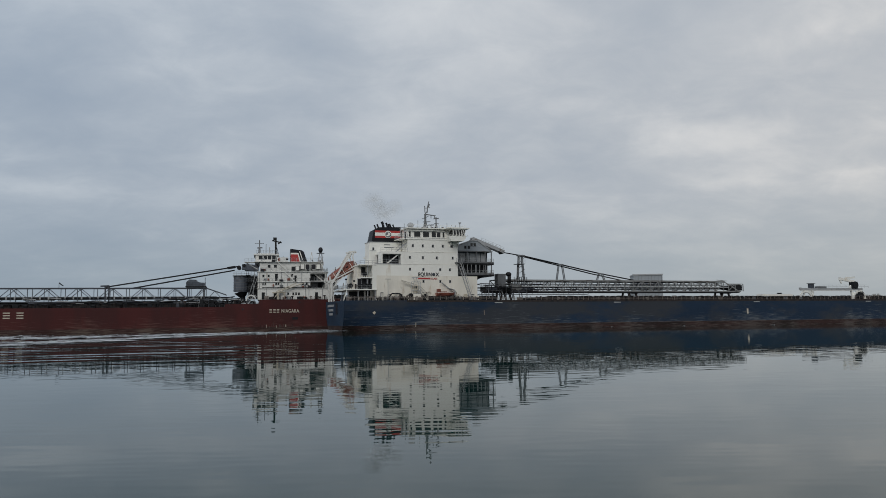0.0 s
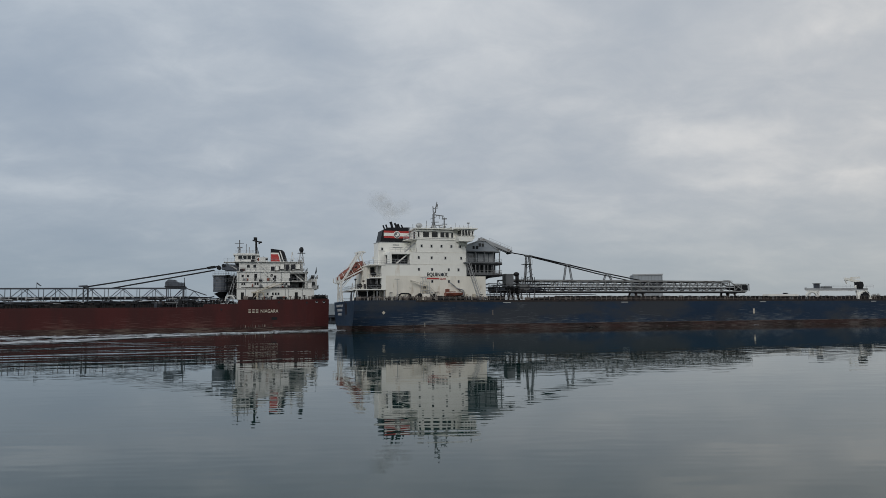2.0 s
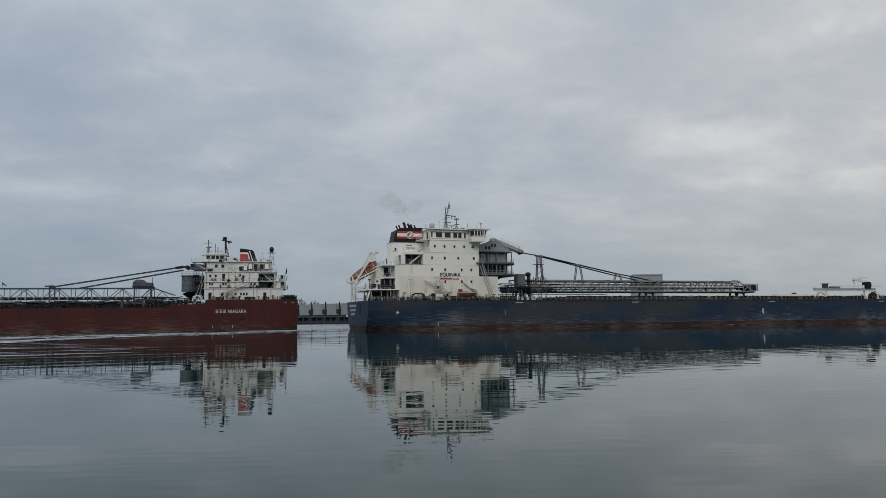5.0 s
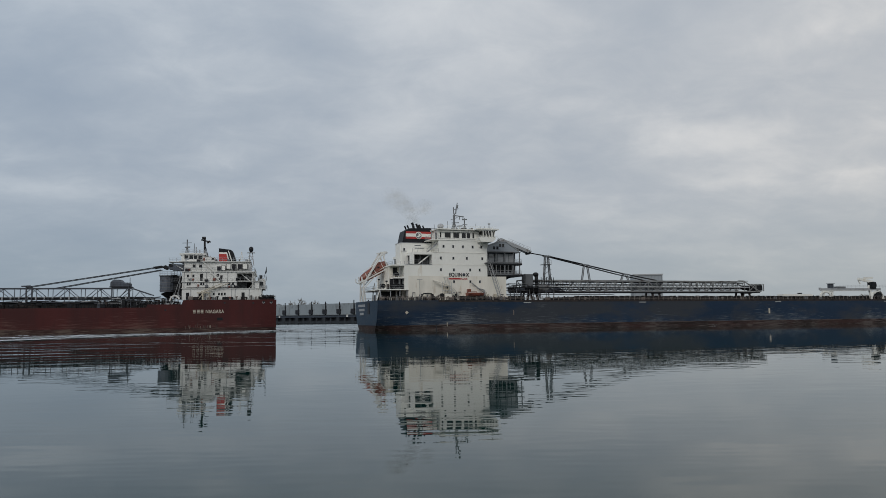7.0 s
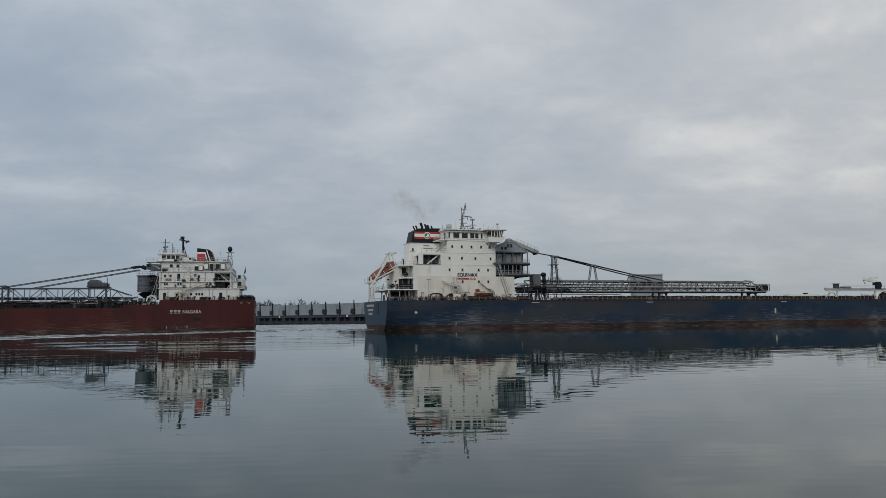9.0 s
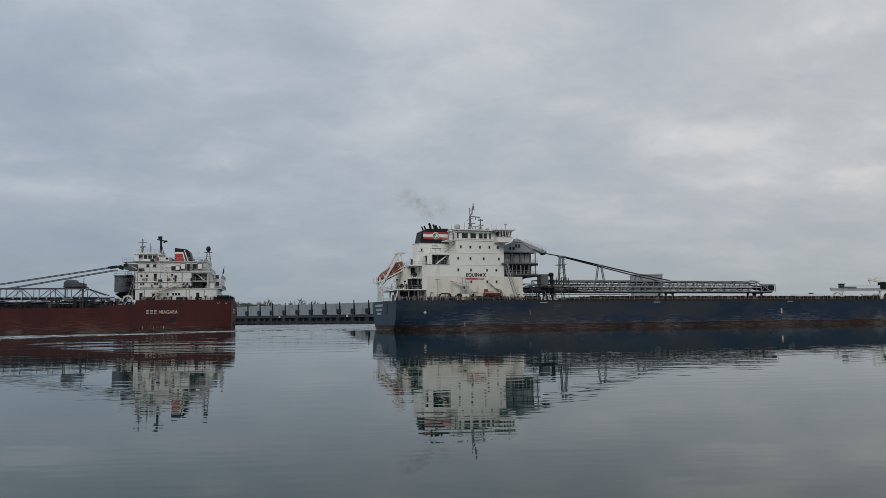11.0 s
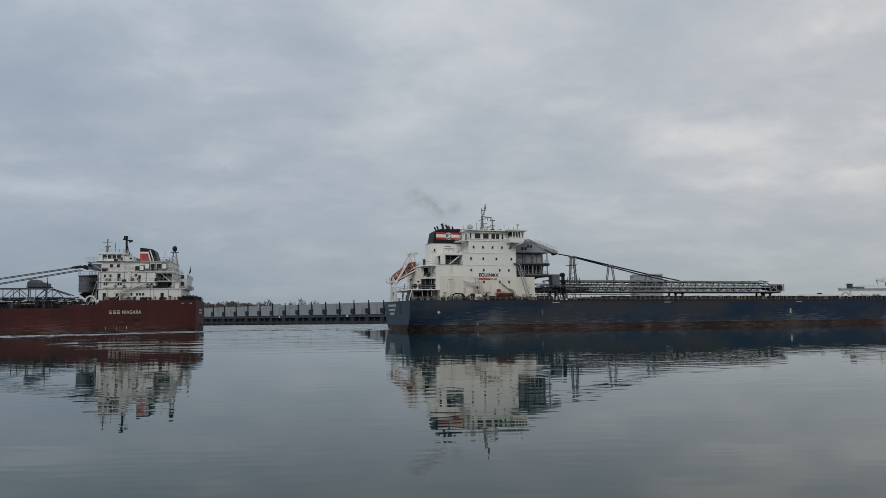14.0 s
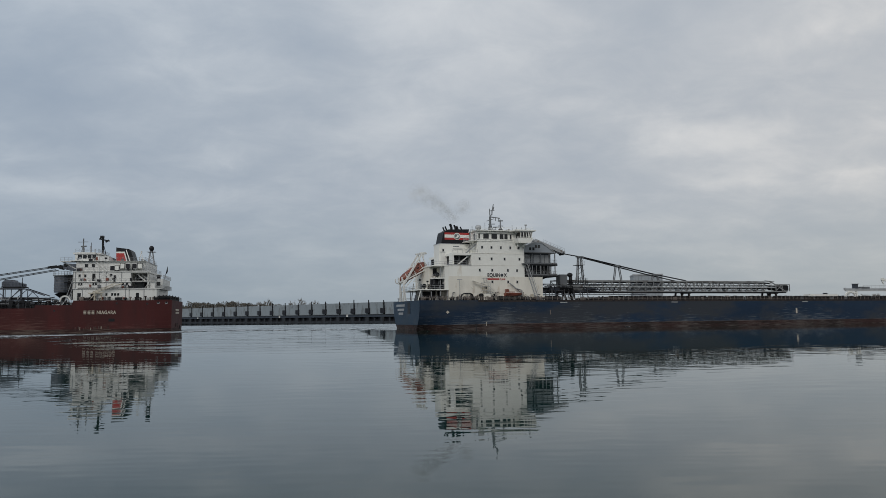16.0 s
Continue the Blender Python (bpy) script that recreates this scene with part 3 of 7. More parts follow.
# ---- the blue carrier ----
def blue_carrier():
    ship = tagged(new("bulk_carrier"), "dark blue self-unloading bulk carrier with tall white deckhouse", "ship", "ships on the river")
    L, TOP, ST = 225.0, 7.58, (0.72, 1.0, 15)
    D = TOP
    W = M["white"]
    # hull
    hull_band("hull", M["blue"], ship, 1, STATIONS, (1.3, 2.0, 2.8, 3.5, 5.0, 6.5, TOP), L, TOP, ST, "scuffed dark blue hull plating")
    hull_band("boot_topping", M["boot"], ship, 1, STATIONS, (-1.5, 0.0, 0.45, 0.9, 1.3), L, TOP, ST, "faded red boot topping")
    deck_sheet("deck", M["deck"], ship, 1, STATIONS, TOP - 0.05, L, TOP, ST)
    bx("sheer_strake", M["coaming"], ship, 16, 196, -0.02, 0.2, 7.12, 7.62, label="rust-brown strake along the deck edge")
    bx("rubbing_band", M["scum"], ship, 16, 196, -0.03, 0.1, 1.26, 1.38, label="pale scum line above the boot topping")
    for s in (76, 124, 168, 40):
        bx("name_board", M["lightgrey"], ship, s, s + 2.2, -0.05, 0.0, 6.8, 7.02)
    # marks on the plating
    bm = bmesh.new()
    yl = BEAM / 2 - hull_breadth(7.5, 4.5, L, TOP, *ST)
    prism(bm, ((7.05, 4.5), (7.5, 4.95), (7.95, 4.5), (7.5, 4.05)), yl - 0.06, yl + 0.2)
    part("load_mark", bm, M["lettering"], ship)
    bx("draught_mark", M["lettering"], ship, 121.35, 121.9, -0.04, 0.0, 3.4, 4.9)
    bx("draught_mark", M["railpaint"], ship, 36.9, 37.15, -0.04, 0.0, 3.7, 4.9)
    bx("draught_scale", M["ink"], ship, 15.2, 15.42, -0.03, 0.1, -0.8, 1.6)
    bx("draught_scale", M["lettering"], ship, 18.2, 18.34, -0.03, 0.1, 0.9, 1.9)
    # transom plate, its blue lightened to carry the light on this face
    bm = bmesh.new()
    c = BEAM / 2
    ring = []
    for z in (1.3, 2.0, 2.8, 3.5, 5.0, 6.5, TOP):
        b = hull_breadth(0, z, L, TOP, *ST) - 0.05
        x = -0.10 * (z / TOP - 0.3) - 0.03
        ring.append((bm.verts.new((x, c - b, z)), bm.verts.new((x, c + b, z)), bm.verts.new((x + 0.02, c - b, z)), bm.verts.new((x + 0.02, c + b, z))))
    for p, q in zip(ring, ring[1:]):
        bm.faces.new((p[0], q[0], q[1], p[1]))
        bm.faces.new((p[2], p[3], q[3], q[2]))
        bm.faces.new((p[0], p[2], q[2], q[0]))
        bm.faces.new((p[1], q[1], q[3], p[3]))
    bmesh.ops.recalc_face_normals(bm, faces=bm.faces[:])
    part("transom", bm, M["transomblue"], ship, "blue transom, its paint lightened for the light on it")
    # stern writing, too worn to read, and a black plate for the shade in the recess beside it
    for z, a, b in ((6.5, 13.0, 20.6), (5.35, 13.6, 19.4), (4.3, 14.4, 18.4)):
        bx("stern_lettering", M["lightgrey"], ship, -0.17, -0.05, a, b, z - 0.30, z + 0.32)
    bx("stern_recess", M["ink"], ship, -0.15, 0.1, 8.0, 10.2, 4.2, 7.2)
    # deckhouse, tier on tier
    q0, q1 = 2.5, 21.3
    t1 = house("deckhouse", M["cream"], ship, 8.8, 36.2, q0, q1, D, 13.9)
    t2 = house("deckhouse", W, ship, 8.8, 30.8, q0 + 0.03, q1, 13.9, 16.9)
    t3 = house("deckhouse", W, ship, 15.2, 30.8, q0 + 0.05, q1, 16.9, 20.1)
    t4 = house("deckhouse", W, ship, 17.1, 30.8, q0 + 0.07, q1, 20.1, 23.45)
    bx("deck_edge", M["lightgrey"], t2, 8.6, 15.2, q0 - 0.1, q1, 16.88, 17.02)
    for z in (10.9, 13.9, 16.9, 20.1):
        bx("seam", M["cream"], t1, 15.4 if z > 14 else 9, 30.7 if z > 12 else 36, q0 - 0.015, q0 + 0.05, z - 0.03, z + 0.03)
    for x in (18.4, 21.1, 23.85, 26.6, 29.1):
        window(t4, x, q0 + 0.07, 21.72, 0.42, 0.62)
    for x in (17.6, 21.1, 24.9, 29.3):
        window(t3, x, q0 + 0.05, 18.65, 0.42, 0.62)
    for x in (17.6, 21.2, 25.8, 28.5):
        window(t2, x, q0 + 0.03, 15.6, 0.42, 0.62)
    for x in (21.2, 25.8, 28.5):
        window(t1, x, q0, 12.5, 0.42, 0.62)
    # louvred recess under the casing deck
    lv = house("louvre_bank", M["dark"], ship, 10.4, 15.2, 5.2, q1, 16.9, 19.5, "dark louvred engine-room intake")
    for k in range(9):
        bx("slat", M["grey"], lv, 10.5, 15.1, 5.06, 5.2, 17.1 + k * 0.26, 17.18 + k * 0.26)
    bx("recess_roof", W, ship, 9.9, 15.2, q0, q1, 19.5, 20.1)
    bx("recess_jamb", W, ship, 9.9, 10.35, q0, 5.2, 16.9, 19.5)
    bx("recess_post", M["lightgrey"], ship, 12.6, 12.8, 4.9, 5.1, 16.9, 19.5)
    railing(ship, [(9.0, q0 + 0.1, 17.0), (15.1, q0 + 0.1, 17.0)], 1.05, 1.2)
    planks("stay", W, ship, [((11.6, 3.2, 17.0), (14.9, 3.2, 19.6), 0.3, 0.3)])
    stair("stairway", ship, (14.2, 3.4, 20.1), (18.0, 3.4, 23.3), 0.8, M["lightgrey"])
    railing(ship, [(9.9, q0 + 0.1, 20.1), (17.0, q0 + 0.1, 20.1)], 1.05, 1.3)
    # bridge
    br = house("bridge", W, ship, 17.1, 29.4, q0 + 0.5, q1 - 0.5, 23.45, 26.15, "white bridge with dark windows all round")
    bx("bridge_deck", W, br, 16.8, 32.2, q0 - 0.05, q1 + 0.05, 23.35, 23.55)
    bx("bridge_roof", W, br, 16.6, 32.4, q0 - 0.3, q1 + 0.3, 26.15, 26.42, label="flat white roof with rounded lip")
    for x, w in ((17.75, 0.42), (19.75, 1.65), (22.15, 1.65), (24.3, 1.15), (25.6, 0.95), (27.0, 0.5)):
        window(br, x, q0 + 0.5, 24.75, w, 1.35, frame_mat="white")
    bx("eyebrow", W, br, 17.0, 29.3, q0 + 0.12, q0 + 0.5, 25.62, 25.78)
    bx("sill_band", M["lightgrey"], br, 17.1, 29.3, q0 + 0.44, q0 + 0.5, 23.75, 23.86)
    # open landing and stairs abaft the bridge
    bx("landing", W, br, 14.9, 17.1, q0 + 0.1, q1, 23.36, 23.52)
    railing(br, [(17.0, q0 + 0.15, 23.52), (15.0, q0 + 0.15, 23.52), (15.0, q1, 23.52)], 1.1, 0.7, M["lightgrey"])
    each("awning_post", M["lightgrey"], br, [((15.1, q0 + 0.2, 23.5), (15.1, q0 + 0.2, 26.3), 0.14, 0.14), ((16.2, q0 + 0.2, 23.5), (16.2, q0 + 0.2, 26.3), 0.12, 0.12), ((15.0, q0 + 0.2, 26.3), (17.1, q0 + 0.2, 26.3), 0.14, 0.14), ((15.1, q0 + 0.2, 24.9), (17.1, q0 + 0.2, 24.9), 0.08, 0.08)])
    # dark plate for the shade inside the doorway
    bx("open_doorway", M["dark"], br, 17.04, 17.1, 4.2, 5.2, 23.55, 25.5)
    # near and far wing of the bridge
    for y0, y1, f in ((-0.2, 3.1, 1), (q1 - 0.6, BEAM + 0.2, -1)):
        bm = bmesh.new()
        prism(bm, ((27.9, 22.9), (31.4, 22.9), (32.3, 24.05), (27.5, 24.05)), y0, y1)
        wg = part("bridge_wing", bm, W, ship)
        bx("wing_roof", W, wg, 26.8, 33.0, y0 - 0.25, y1 + 0.2, 26.1, 26.4)
        bx("wing_glazing", M["glass"], wg, 28.6, 31.9, y0 + 0.25, y1 - 0.25, 24.05, 26.0)
        for ya in (y0 + 0.17, y1 - 0.17):
            each("mullion", W, wg, [((x + lean, ya, 24.05), (x, ya, 26.1), 0.15, 0.18) for x, lean in ((28.6, 0.0), (29.3, 0.25), (30.1, 0.3), (30.9, 0.1), (31.5, -0.35), (32.1, -0.5))])
        bx("wing_sill", W, wg, 28.2, 32.1, y0 + 0.1, y1 - 0.1, 24.02, 24.3)
        bx("wing_head", W, wg, 28.2, 32.3, y0 + 0.1, y1 - 0.1, 25.82, 26.12)
        railing(wg, [(27.5, y0, 24.0), (32.6, y0, 24.0)], 0.5, 0.9, W)
        each("bracket", W, wg, [((28.6, (y0 + y1) / 2, 22.9), (28.6, 2.6 if f > 0 else q1, 21.6), 0.25, 0.3), ((30.6, (y0 + y1) / 2, 22.9), (30.6, 2.6 if f > 0 else q1, 21.6), 0.25, 0.3)])
    railing(ship, [(16.8, q0 + 0.1, 26.42), (32.2, q0 + 0.1, 26.42)], 0.8, 1.6, W)
    railing(ship, [(32.2, 0.2, 26.4), (32.2, 20.0, 26.4)], 0.8, 1.8, W)
    # signal mast on the bridge roof
    mast = rods("signal_mast", M["grey"], ship, [((24.95, 12, 26.4), (24.95, 12, 31.4), 0.30), ((24.95, 12, 31.4), (25.4, 12, 32.0), 0.16), ((24.9, 12, 31.6), (24.8, 12, 33.6), 0.13), ((25.5, 12, 31.8), (25.6, 12, 33.2), 0.16), ((25.6, 12, 33.2), (26.0, 12, 34.9), 0.12), ((25.0, 12, 33.0), (26.3, 12, 33.2), 0.1), ((25.9, 12, 33.4), (26.1, 12, 34.2), 0.2), ((23.9, 12, 26.4), (24.9, 12, 29.6), 0.12), ((26.1, 12, 26.4), (25.0, 12, 29.6), 0.12), ((24.9, 12, 31.3), (27.9, 12, 31.0), 0.15), ((24.95, 9.4, 30.4), (24.95, 14.6, 30.4), 0.08), ((24.3, 12, 29.2), (26.4, 12, 29.3), 0.12), ((26.6, 12, 31.1), (26.6, 12, 30.2), 0.1), ((27.6, 12, 31.0), (27.6, 12, 30.4), 0.1)])
    rods("radar", M["grey"], mast, [((28.05, 12, 26.4), (28.05, 12, 30.6), 0.16), ((27.4, 12, 30.2), (28.8, 12, 30.3), 0.18), ((27.5, 12, 28.8), (28.9, 12, 28.8), 0.12), ((27.0, 11.4, 26.4), (28.0, 12, 28.6), 0.1), ((29.0, 11.4, 26.4), (28.1, 12, 28.6), 0.1), ((26.4, 11.5, 26.4), (26.4, 11.5, 28.3), 0.12), ((25.6, 11.5, 28.3), (27.3, 11.5, 28.4), 0.16)])
    each("aerial", M["lightgrey"], ship, [((31.6, 3, 26.4), (31.6, 3, 28.1), 0.13), ((31.3, 3, 28.1), (31.95, 3, 28.1), 0.2), ((30.3, 2.9, 26.4), (30.3, 2.9, 27.4), 0.1)], False)
    bm = bmesh.new()
    ball(bm, (19.2, 7, 27.55), 0.85, 0.85, 0.75, 14, 10)
    rod(bm, (19.2, 7, 26.4), (19.2, 7, 27.2), 0.35, 10)
    part("radar_dome", bm, M["lightgrey"], ship, smooth=True)
    bx("dome_stand", M["slate"], ship, 18.5, 19.9, 6.4, 7.6, 26.42, 26.95)
    bm = bmesh.new()
    for x in (21.6, 23.0, 24.0):
        box(bm, x, x + 1.0, 8, 10, 26.42, 27.0)
    part("roof_locker", bm, M["slate"], ship)
    rl = random.Random(12)
    for k in range(12):
        x = 20.6 + 0.72 * k
        bx("roof_fitting", M[rl.choice(("dark", "railpaint", "slate", "lightgrey", "coaming"))], ship, x, x + rl.uniform(0.3, 0.7), 6.0, 6.8, 26.42, 26.7 + rl.random() * 0.5)
    each("whip_aerial", M["grey"], ship, [((x, 7.5, 26.4), (x, 7.5, z), 0.06) for x, z in ((21.4, 29.0), (23.1, 28.2), (29.6, 28.6), (30.9, 28.0), (17.6, 28.0))], False)
    # funnel casing and funnel
    cs = house("funnel_casing", W, ship, 8.3, 17.1, 8, 13.0, 16.9, 22.95, edge=0.25, lip=0.08)
    for k, z in ((0, 21.9), (1, 18.9)):
        rods("casing_rail", M["lightgrey"], cs, [((8.3, 7.9, z - 1.2 - k), (9.9, 7.9, z - 1.2 - k), 0.05)])
    window(cs, 9.3, 8.0, 21.2, 0.4, 0.6)
    for z, w in ((22.2, 1.7), (21.5, 2.6)):
        bx("casing_sign", M["grey"], cs, 12.2, 12.2 + w, 7.96, 8.0, z, z + 0.22)
    bm = bmesh.new()
    prism(bm, ((8.8, 22.95), (16.9, 22.95), (16.9, 27.1), (10.9, 26.9), (9.5, 26.15)), 8.1, 12.7)
    fn = part("funnel", bm, M["black"], ship, "black funnel with red and white band")
    for z0, z1, m, d in ((25.5, 26.05, "funnelred", 0.05), (24.65, 25.5, "white", 0.045), (24.1, 24.65, "funnelred", 0.05)):
        bx("funnel_band", M[m], fn, 9.8, 16.85, 8.1 - d, 8.1, z0, z1)
        bx("funnel_band", M[m], fn, 9.8, 16.85, 12.7, 12.7 + d, z0, z1)
    bm = bmesh.new()
    rod(bm, (13.35, 8.12, 25.05), (13.35, 7.98, 25.05), 0.95, 24)
    em = part("funnel_emblem", bm, M["white"], fn, "round white emblem with dark shape")
    bm = bmesh.new()
    rod(bm, (13.35, 8.0, 25.0), (13.35, 7.95, 25.0), 0.78, 20)
    part("emblem_disc", bm, M["grey"], em)
    bm = bmesh.new()
    prism(bm, ((12.75, 24.7), (13.3, 24.5), (13.9, 24.9), (13.8, 25.4), (13.2, 25.6), (13.4, 25.1)), 7.9, 7.96)
    part("emblem_mark", bm, M["white"], em)
    for x, y, z, r in ((12.6, 10.4, 28.6, 0.34), (13.7, 10.2, 28.3, 0.26), (14.5, 11, 28.1, 0.24), (15.6, 10.4, 27.9, 0.2), (11.6, 11.6, 28.0, 0.22), (10.7, 11, 27.7, 0.2), (15.1, 11.8, 28.3, 0.2)):
        rods("exhaust_pipe", M["black"], fn, [((x + 0.15, y, 26.7), (x, y, z - 0.7), r), ((x, y, z - 0.7), (x - 0.35, y, z + 0.1), r)], sides=10)
    # after decks under the casing
    house("aft_house", M["cream"], ship, 4.6, 8.8, 6.0, 18.0, D, 16.6)
    for z, a, b in ((10.25, 0.9, 8.9), (13.25, 5.0, 8.9), (16.5, 4.4, 8.9)):
        bx("aft_deck", W, ship, a, b, q0 + 0.1, q1, z, z + 0.28)
        railing(ship, [(b, q0 + 0.3, z + 0.2), (a + 0.2, q0 + 0.3, z + 0.2), (a + 0.2, q1 - 0.4, z + 0.2)], 1.0, 1.2)
    for x in (1.4, 4.0, 6.5, 8.4):
        for y in (q0 + 0.4, q1 - 0.6):
            bx("stanchion", M["lightgrey"], ship, x, x + 0.18, y, y + 0.18, D, 10.25 if x < 5 else 16.5)
    # doorways are dark plates on the wall, painted as the shade within
    for x, z in ((5.2, 8.2), (6.8, 8.2), (5.4, 11.2), (7.1, 11.2), (5.6, 14.2)):
        bx("open_doorway", M["dark"], ship, x, x + 1.1, 5.93, 6.0, z, z + 2.0)
    # winch frames and lamps on the after decks
    for x, z in ((4.6, 10.55), (5.5, 10.55), (6.4, 10.55), (7.2, 10.55), (2.2, 10.55), (5.8, 13.55)):
        rods("deck_winch", M["dark"], ship, [((x, 3.0, z + 0.75), (x, 4.2, z + 0.75), 0.42), ((x, 2.9, z + 0.75), (x, 3.0, z + 0.75), 0.62), ((x - 0.3, 3.4, z - 0.02), (x, 3.4, z + 0.75), 0.1), ((x + 0.3, 3.4, z - 0.02), (x, 3.4, z + 0.75), 0.1)], sides=10)
    # black sheet added to darken the recess behind the winches
    bx("dark_backing", M["ink"], ship, 4.3, 7.7, 4.6, 4.7, 10.6, 13.2)
    each("winch_post", M["lightgrey"], ship, [((x, 4.5, 10.5), (x, 4.5, 13.3), 0.1, 0.1) for x in (4.3, 5.4, 6.6, 7.7)])
    each("flood_light", M["dark"], ship, [((1.0, 2.9, 10.4), (1.0, 2.9, 12.9), 0.06), ((0.75, 2.9, 12.9), (1.25, 2.9, 12.9), 0.2), ((3.0, 2.9, 10.4), (3.0, 2.9, 12.5), 0.06), ((2.8, 2.9, 12.5), (3.3, 2.9, 12.5), 0.2)], False)
    each("deck_knee", W, ship, [((1.2, 2.8, 10.3), (0.4, 2.8, 7.6), 0.16, 0.2)])
    # wide dark panel painted as the shade under the after deck
    bx("open_doorway", M["dark"], ship, 2.4, 6.2, 5.9, 6.0, 7.7, 10.0)
    for z in (11.0, 14.0):
        bx("wall_plate", W, ship, 7.7, 8.8, q0 + 0.12, 6, z - 0.55, z + 2.45)
    # pale fittings along the foot of the deckhouse
    rf = random.Random(91)
    for k in range(46):
        x, y = 9.2 + 0.58 * k + rf.uniform(-0.2, 0.2), rf.uniform(1.7, 2.3)
        m = M[rf.choice(("cream", "beige", "lightgrey", "grey", "railpaint", "dark", "white"))]
        h = rf.choice((0.9, 1.2, 1.5, 2.1))
        if k % 3 == 0:
            bx("deck_box", m, ship, x, x + rf.uniform(0.4, 1.0), y - 0.3, y, D - 0.02, D + h * 0.8)
        elif k % 3 == 1:
            rods("stand_pipe", m, ship, [((x, y, D - 0.02), (x, y, D + h), 0.1), ((x, y, D + h), (x + rf.uniform(0.3, 1.2), y, D + h + rf.uniform(-0.3, 0.2)), 0.1)])
        else:
            planks("brace", m, ship, [((x, y, D - 0.02), (x + rf.uniform(-0.9, 0.9), y, D + h), 0.12, 0.14)])
    # winches, drums and posts on the mooring deck and the deck above it
    for k in range(20):
        x, y, z = -0.2 + 0.47 * k, rf.uniform(2.7, 5.4), (D - 0.02 if k % 2 else 10.43)
        if z > 10 and x < 1.4:
            continue
        m = M[rf.choice(("dark", "slate", "grey", "cream", "coaming"))]
        if k % 3:
            rods("deck_drum", m, ship, [((x, y, z), (x, y, z + rf.uniform(0.9, 1.5)), rf.uniform(0.14, 0.34))], sides=8)
        else:
            bx("deck_box", m, ship, x, x + rf.uniform(0.5, 1.0), y, y + 0.8, z, z + rf.uniform(0.6, 1.3))
    # deck crane, hose, davits, gangway
    cr = rods("deck_crane", M["beige"], ship, [((18.6, 1.6, D), (18.6, 1.6, 11.4), 0.45)], sides=10)
    rods("jib", M["cream"], cr, [((19.2, 1.4, 11.6), (15.0, 1.4, 12.75), 0.09), ((19.2, 1.8, 11.6), (15.0, 1.8, 12.75), 0.09), ((19.2, 1.6, 11.0), (15.0, 1.6, 12.55), 0.09), ((15.0, 1.6, 12.7), (14.9, 1.6, 11.0), 0.05), ((14.8, 1.6, 11.0), (15.15, 1.6, 10.7), 0.16)] + [((19.0 - 0.7 * k, 1.4, 11.65 + 0.19 * k), (18.65 - 0.7 * k, 1.6, 11.2 + 0.26 * k), 0.05) for k in range(6)])
    rods("cage", M["lightgrey"], cr, [((x, 1.0, 9.3), (x, 1.0, 12.3), 0.05) for x in (17.5, 18.1, 19.3, 19.9)] + [((17.5, 1.0, z), (19.9, 1.0, z), 0.05) for z in (9.3, 10.1, 11.2, 12.3)] + [((18.4, 1.4, 12.2), (18.2, 1.4, 13.5), 0.08), ((19.2, 1.4, 12.2), (19.0, 1.4, 13.5), 0.08), ((17.7, 1.4, 13.4), (19.7, 1.4, 13.4), 0.09)])
    bx("crane_cab", M["beige"], cr, 18.2, 19.5, 1.2, 2.3, 10.2, 11.4)
    bx("cab_window", M["glass"], cr, 18.4, 19.0, 1.16, 1.2, 10.6, 11.2)
    rods("crane_brace", M["cream"], cr, [((19.6, 1.6, 11.6), (23.2, 1.6, D + 0.9), 0.08), ((19.6, 1.2, 10.4), (21.6, 1.2, D + 0.3), 0.08), ((16.2, 1.6, D), (18.4, 1.6, 10.6), 0.1), ((16.8, 1.2, D), (17.6, 1.2, 9.6), 0.12), ((20.4, 1.2, D), (19.8, 1.2, 9.6), 0.12)])
    each("cable_drum", M["dark"], cr, [((17.4, 0.9, 8.9), (17.4, 1.9, 8.9), 0.5), ((20.6, 0.9, 8.4), (20.6, 1.9, 8.4), 0.45)], False, sides=12)
    planks("crane_base", M["cream"], cr, [((18.0, 1.6, 8.4), (20.0, 1.6, 8.4), 1.3, 1.6)])
    bm = bmesh.new()
    loop = [(11.7, D), (11.9, D + 1.2), (12.5, D + 1.75), (14.6, D + 1.7), (15.1, D + 1.2), (14.9, D + 0.1)]
    for a, b in zip(loop, loop[1:]):
        rod(bm, (a[0], 1.4, a[1]), (b[0], 1.4, b[1]), 0.17, 8)
    part("hose_loop", bm, M["black"], ship)
    rods("boat_davit", M["lightgrey"], ship, [((26.0, 2.0, 12.2), (29.4, 2.0, 9.6), 0.16), ((29.6, 2.2, D), (29.6, 2.2, 10.3), 0.22), ((29.6, 2.2, 10.3), (27.3, 1.4, 10.8), 0.14)])
    gw = planks("gangway", M["lightgrey"], ship, [((30.6, 2.1, 17.6), (33.6, 2.1, 8.6), 0.1, 0.2), ((31.0, 1.3, 17.6), (34.0, 1.3, 8.6), 0.1, 0.2), ((31.2, 1.3, 18.4), (34.2, 1.3, 9.4), 0.06, 0.06)] + [((30.6 + 3 * k / 22, 2.1, 17.6 - 9 * k / 22), (31.0 + 3 * k / 22, 1.3, 17.6 - 9 * k / 22), 0.05, 0.06) for k in range(23)])
    bx("gangway_head", M["grey"], gw, 29.9, 31.3, 1.2, 2.5, 17.3, 17.6)
    railing(gw, [(29.9, 1.2, 17.6), (31.3, 1.2, 17.6)], 0.9, 0.7)
    rods("deck_light", M["lightgrey"], ship, [((11.5, 1.6, D), (11.5, 1.6, 13.0), 0.07), ((10.8, 1.6, 13.0), (12.2, 1.6, 13.0), 0.09)])
    # unloading house in front of the deckhouse
    G = M["grey"]
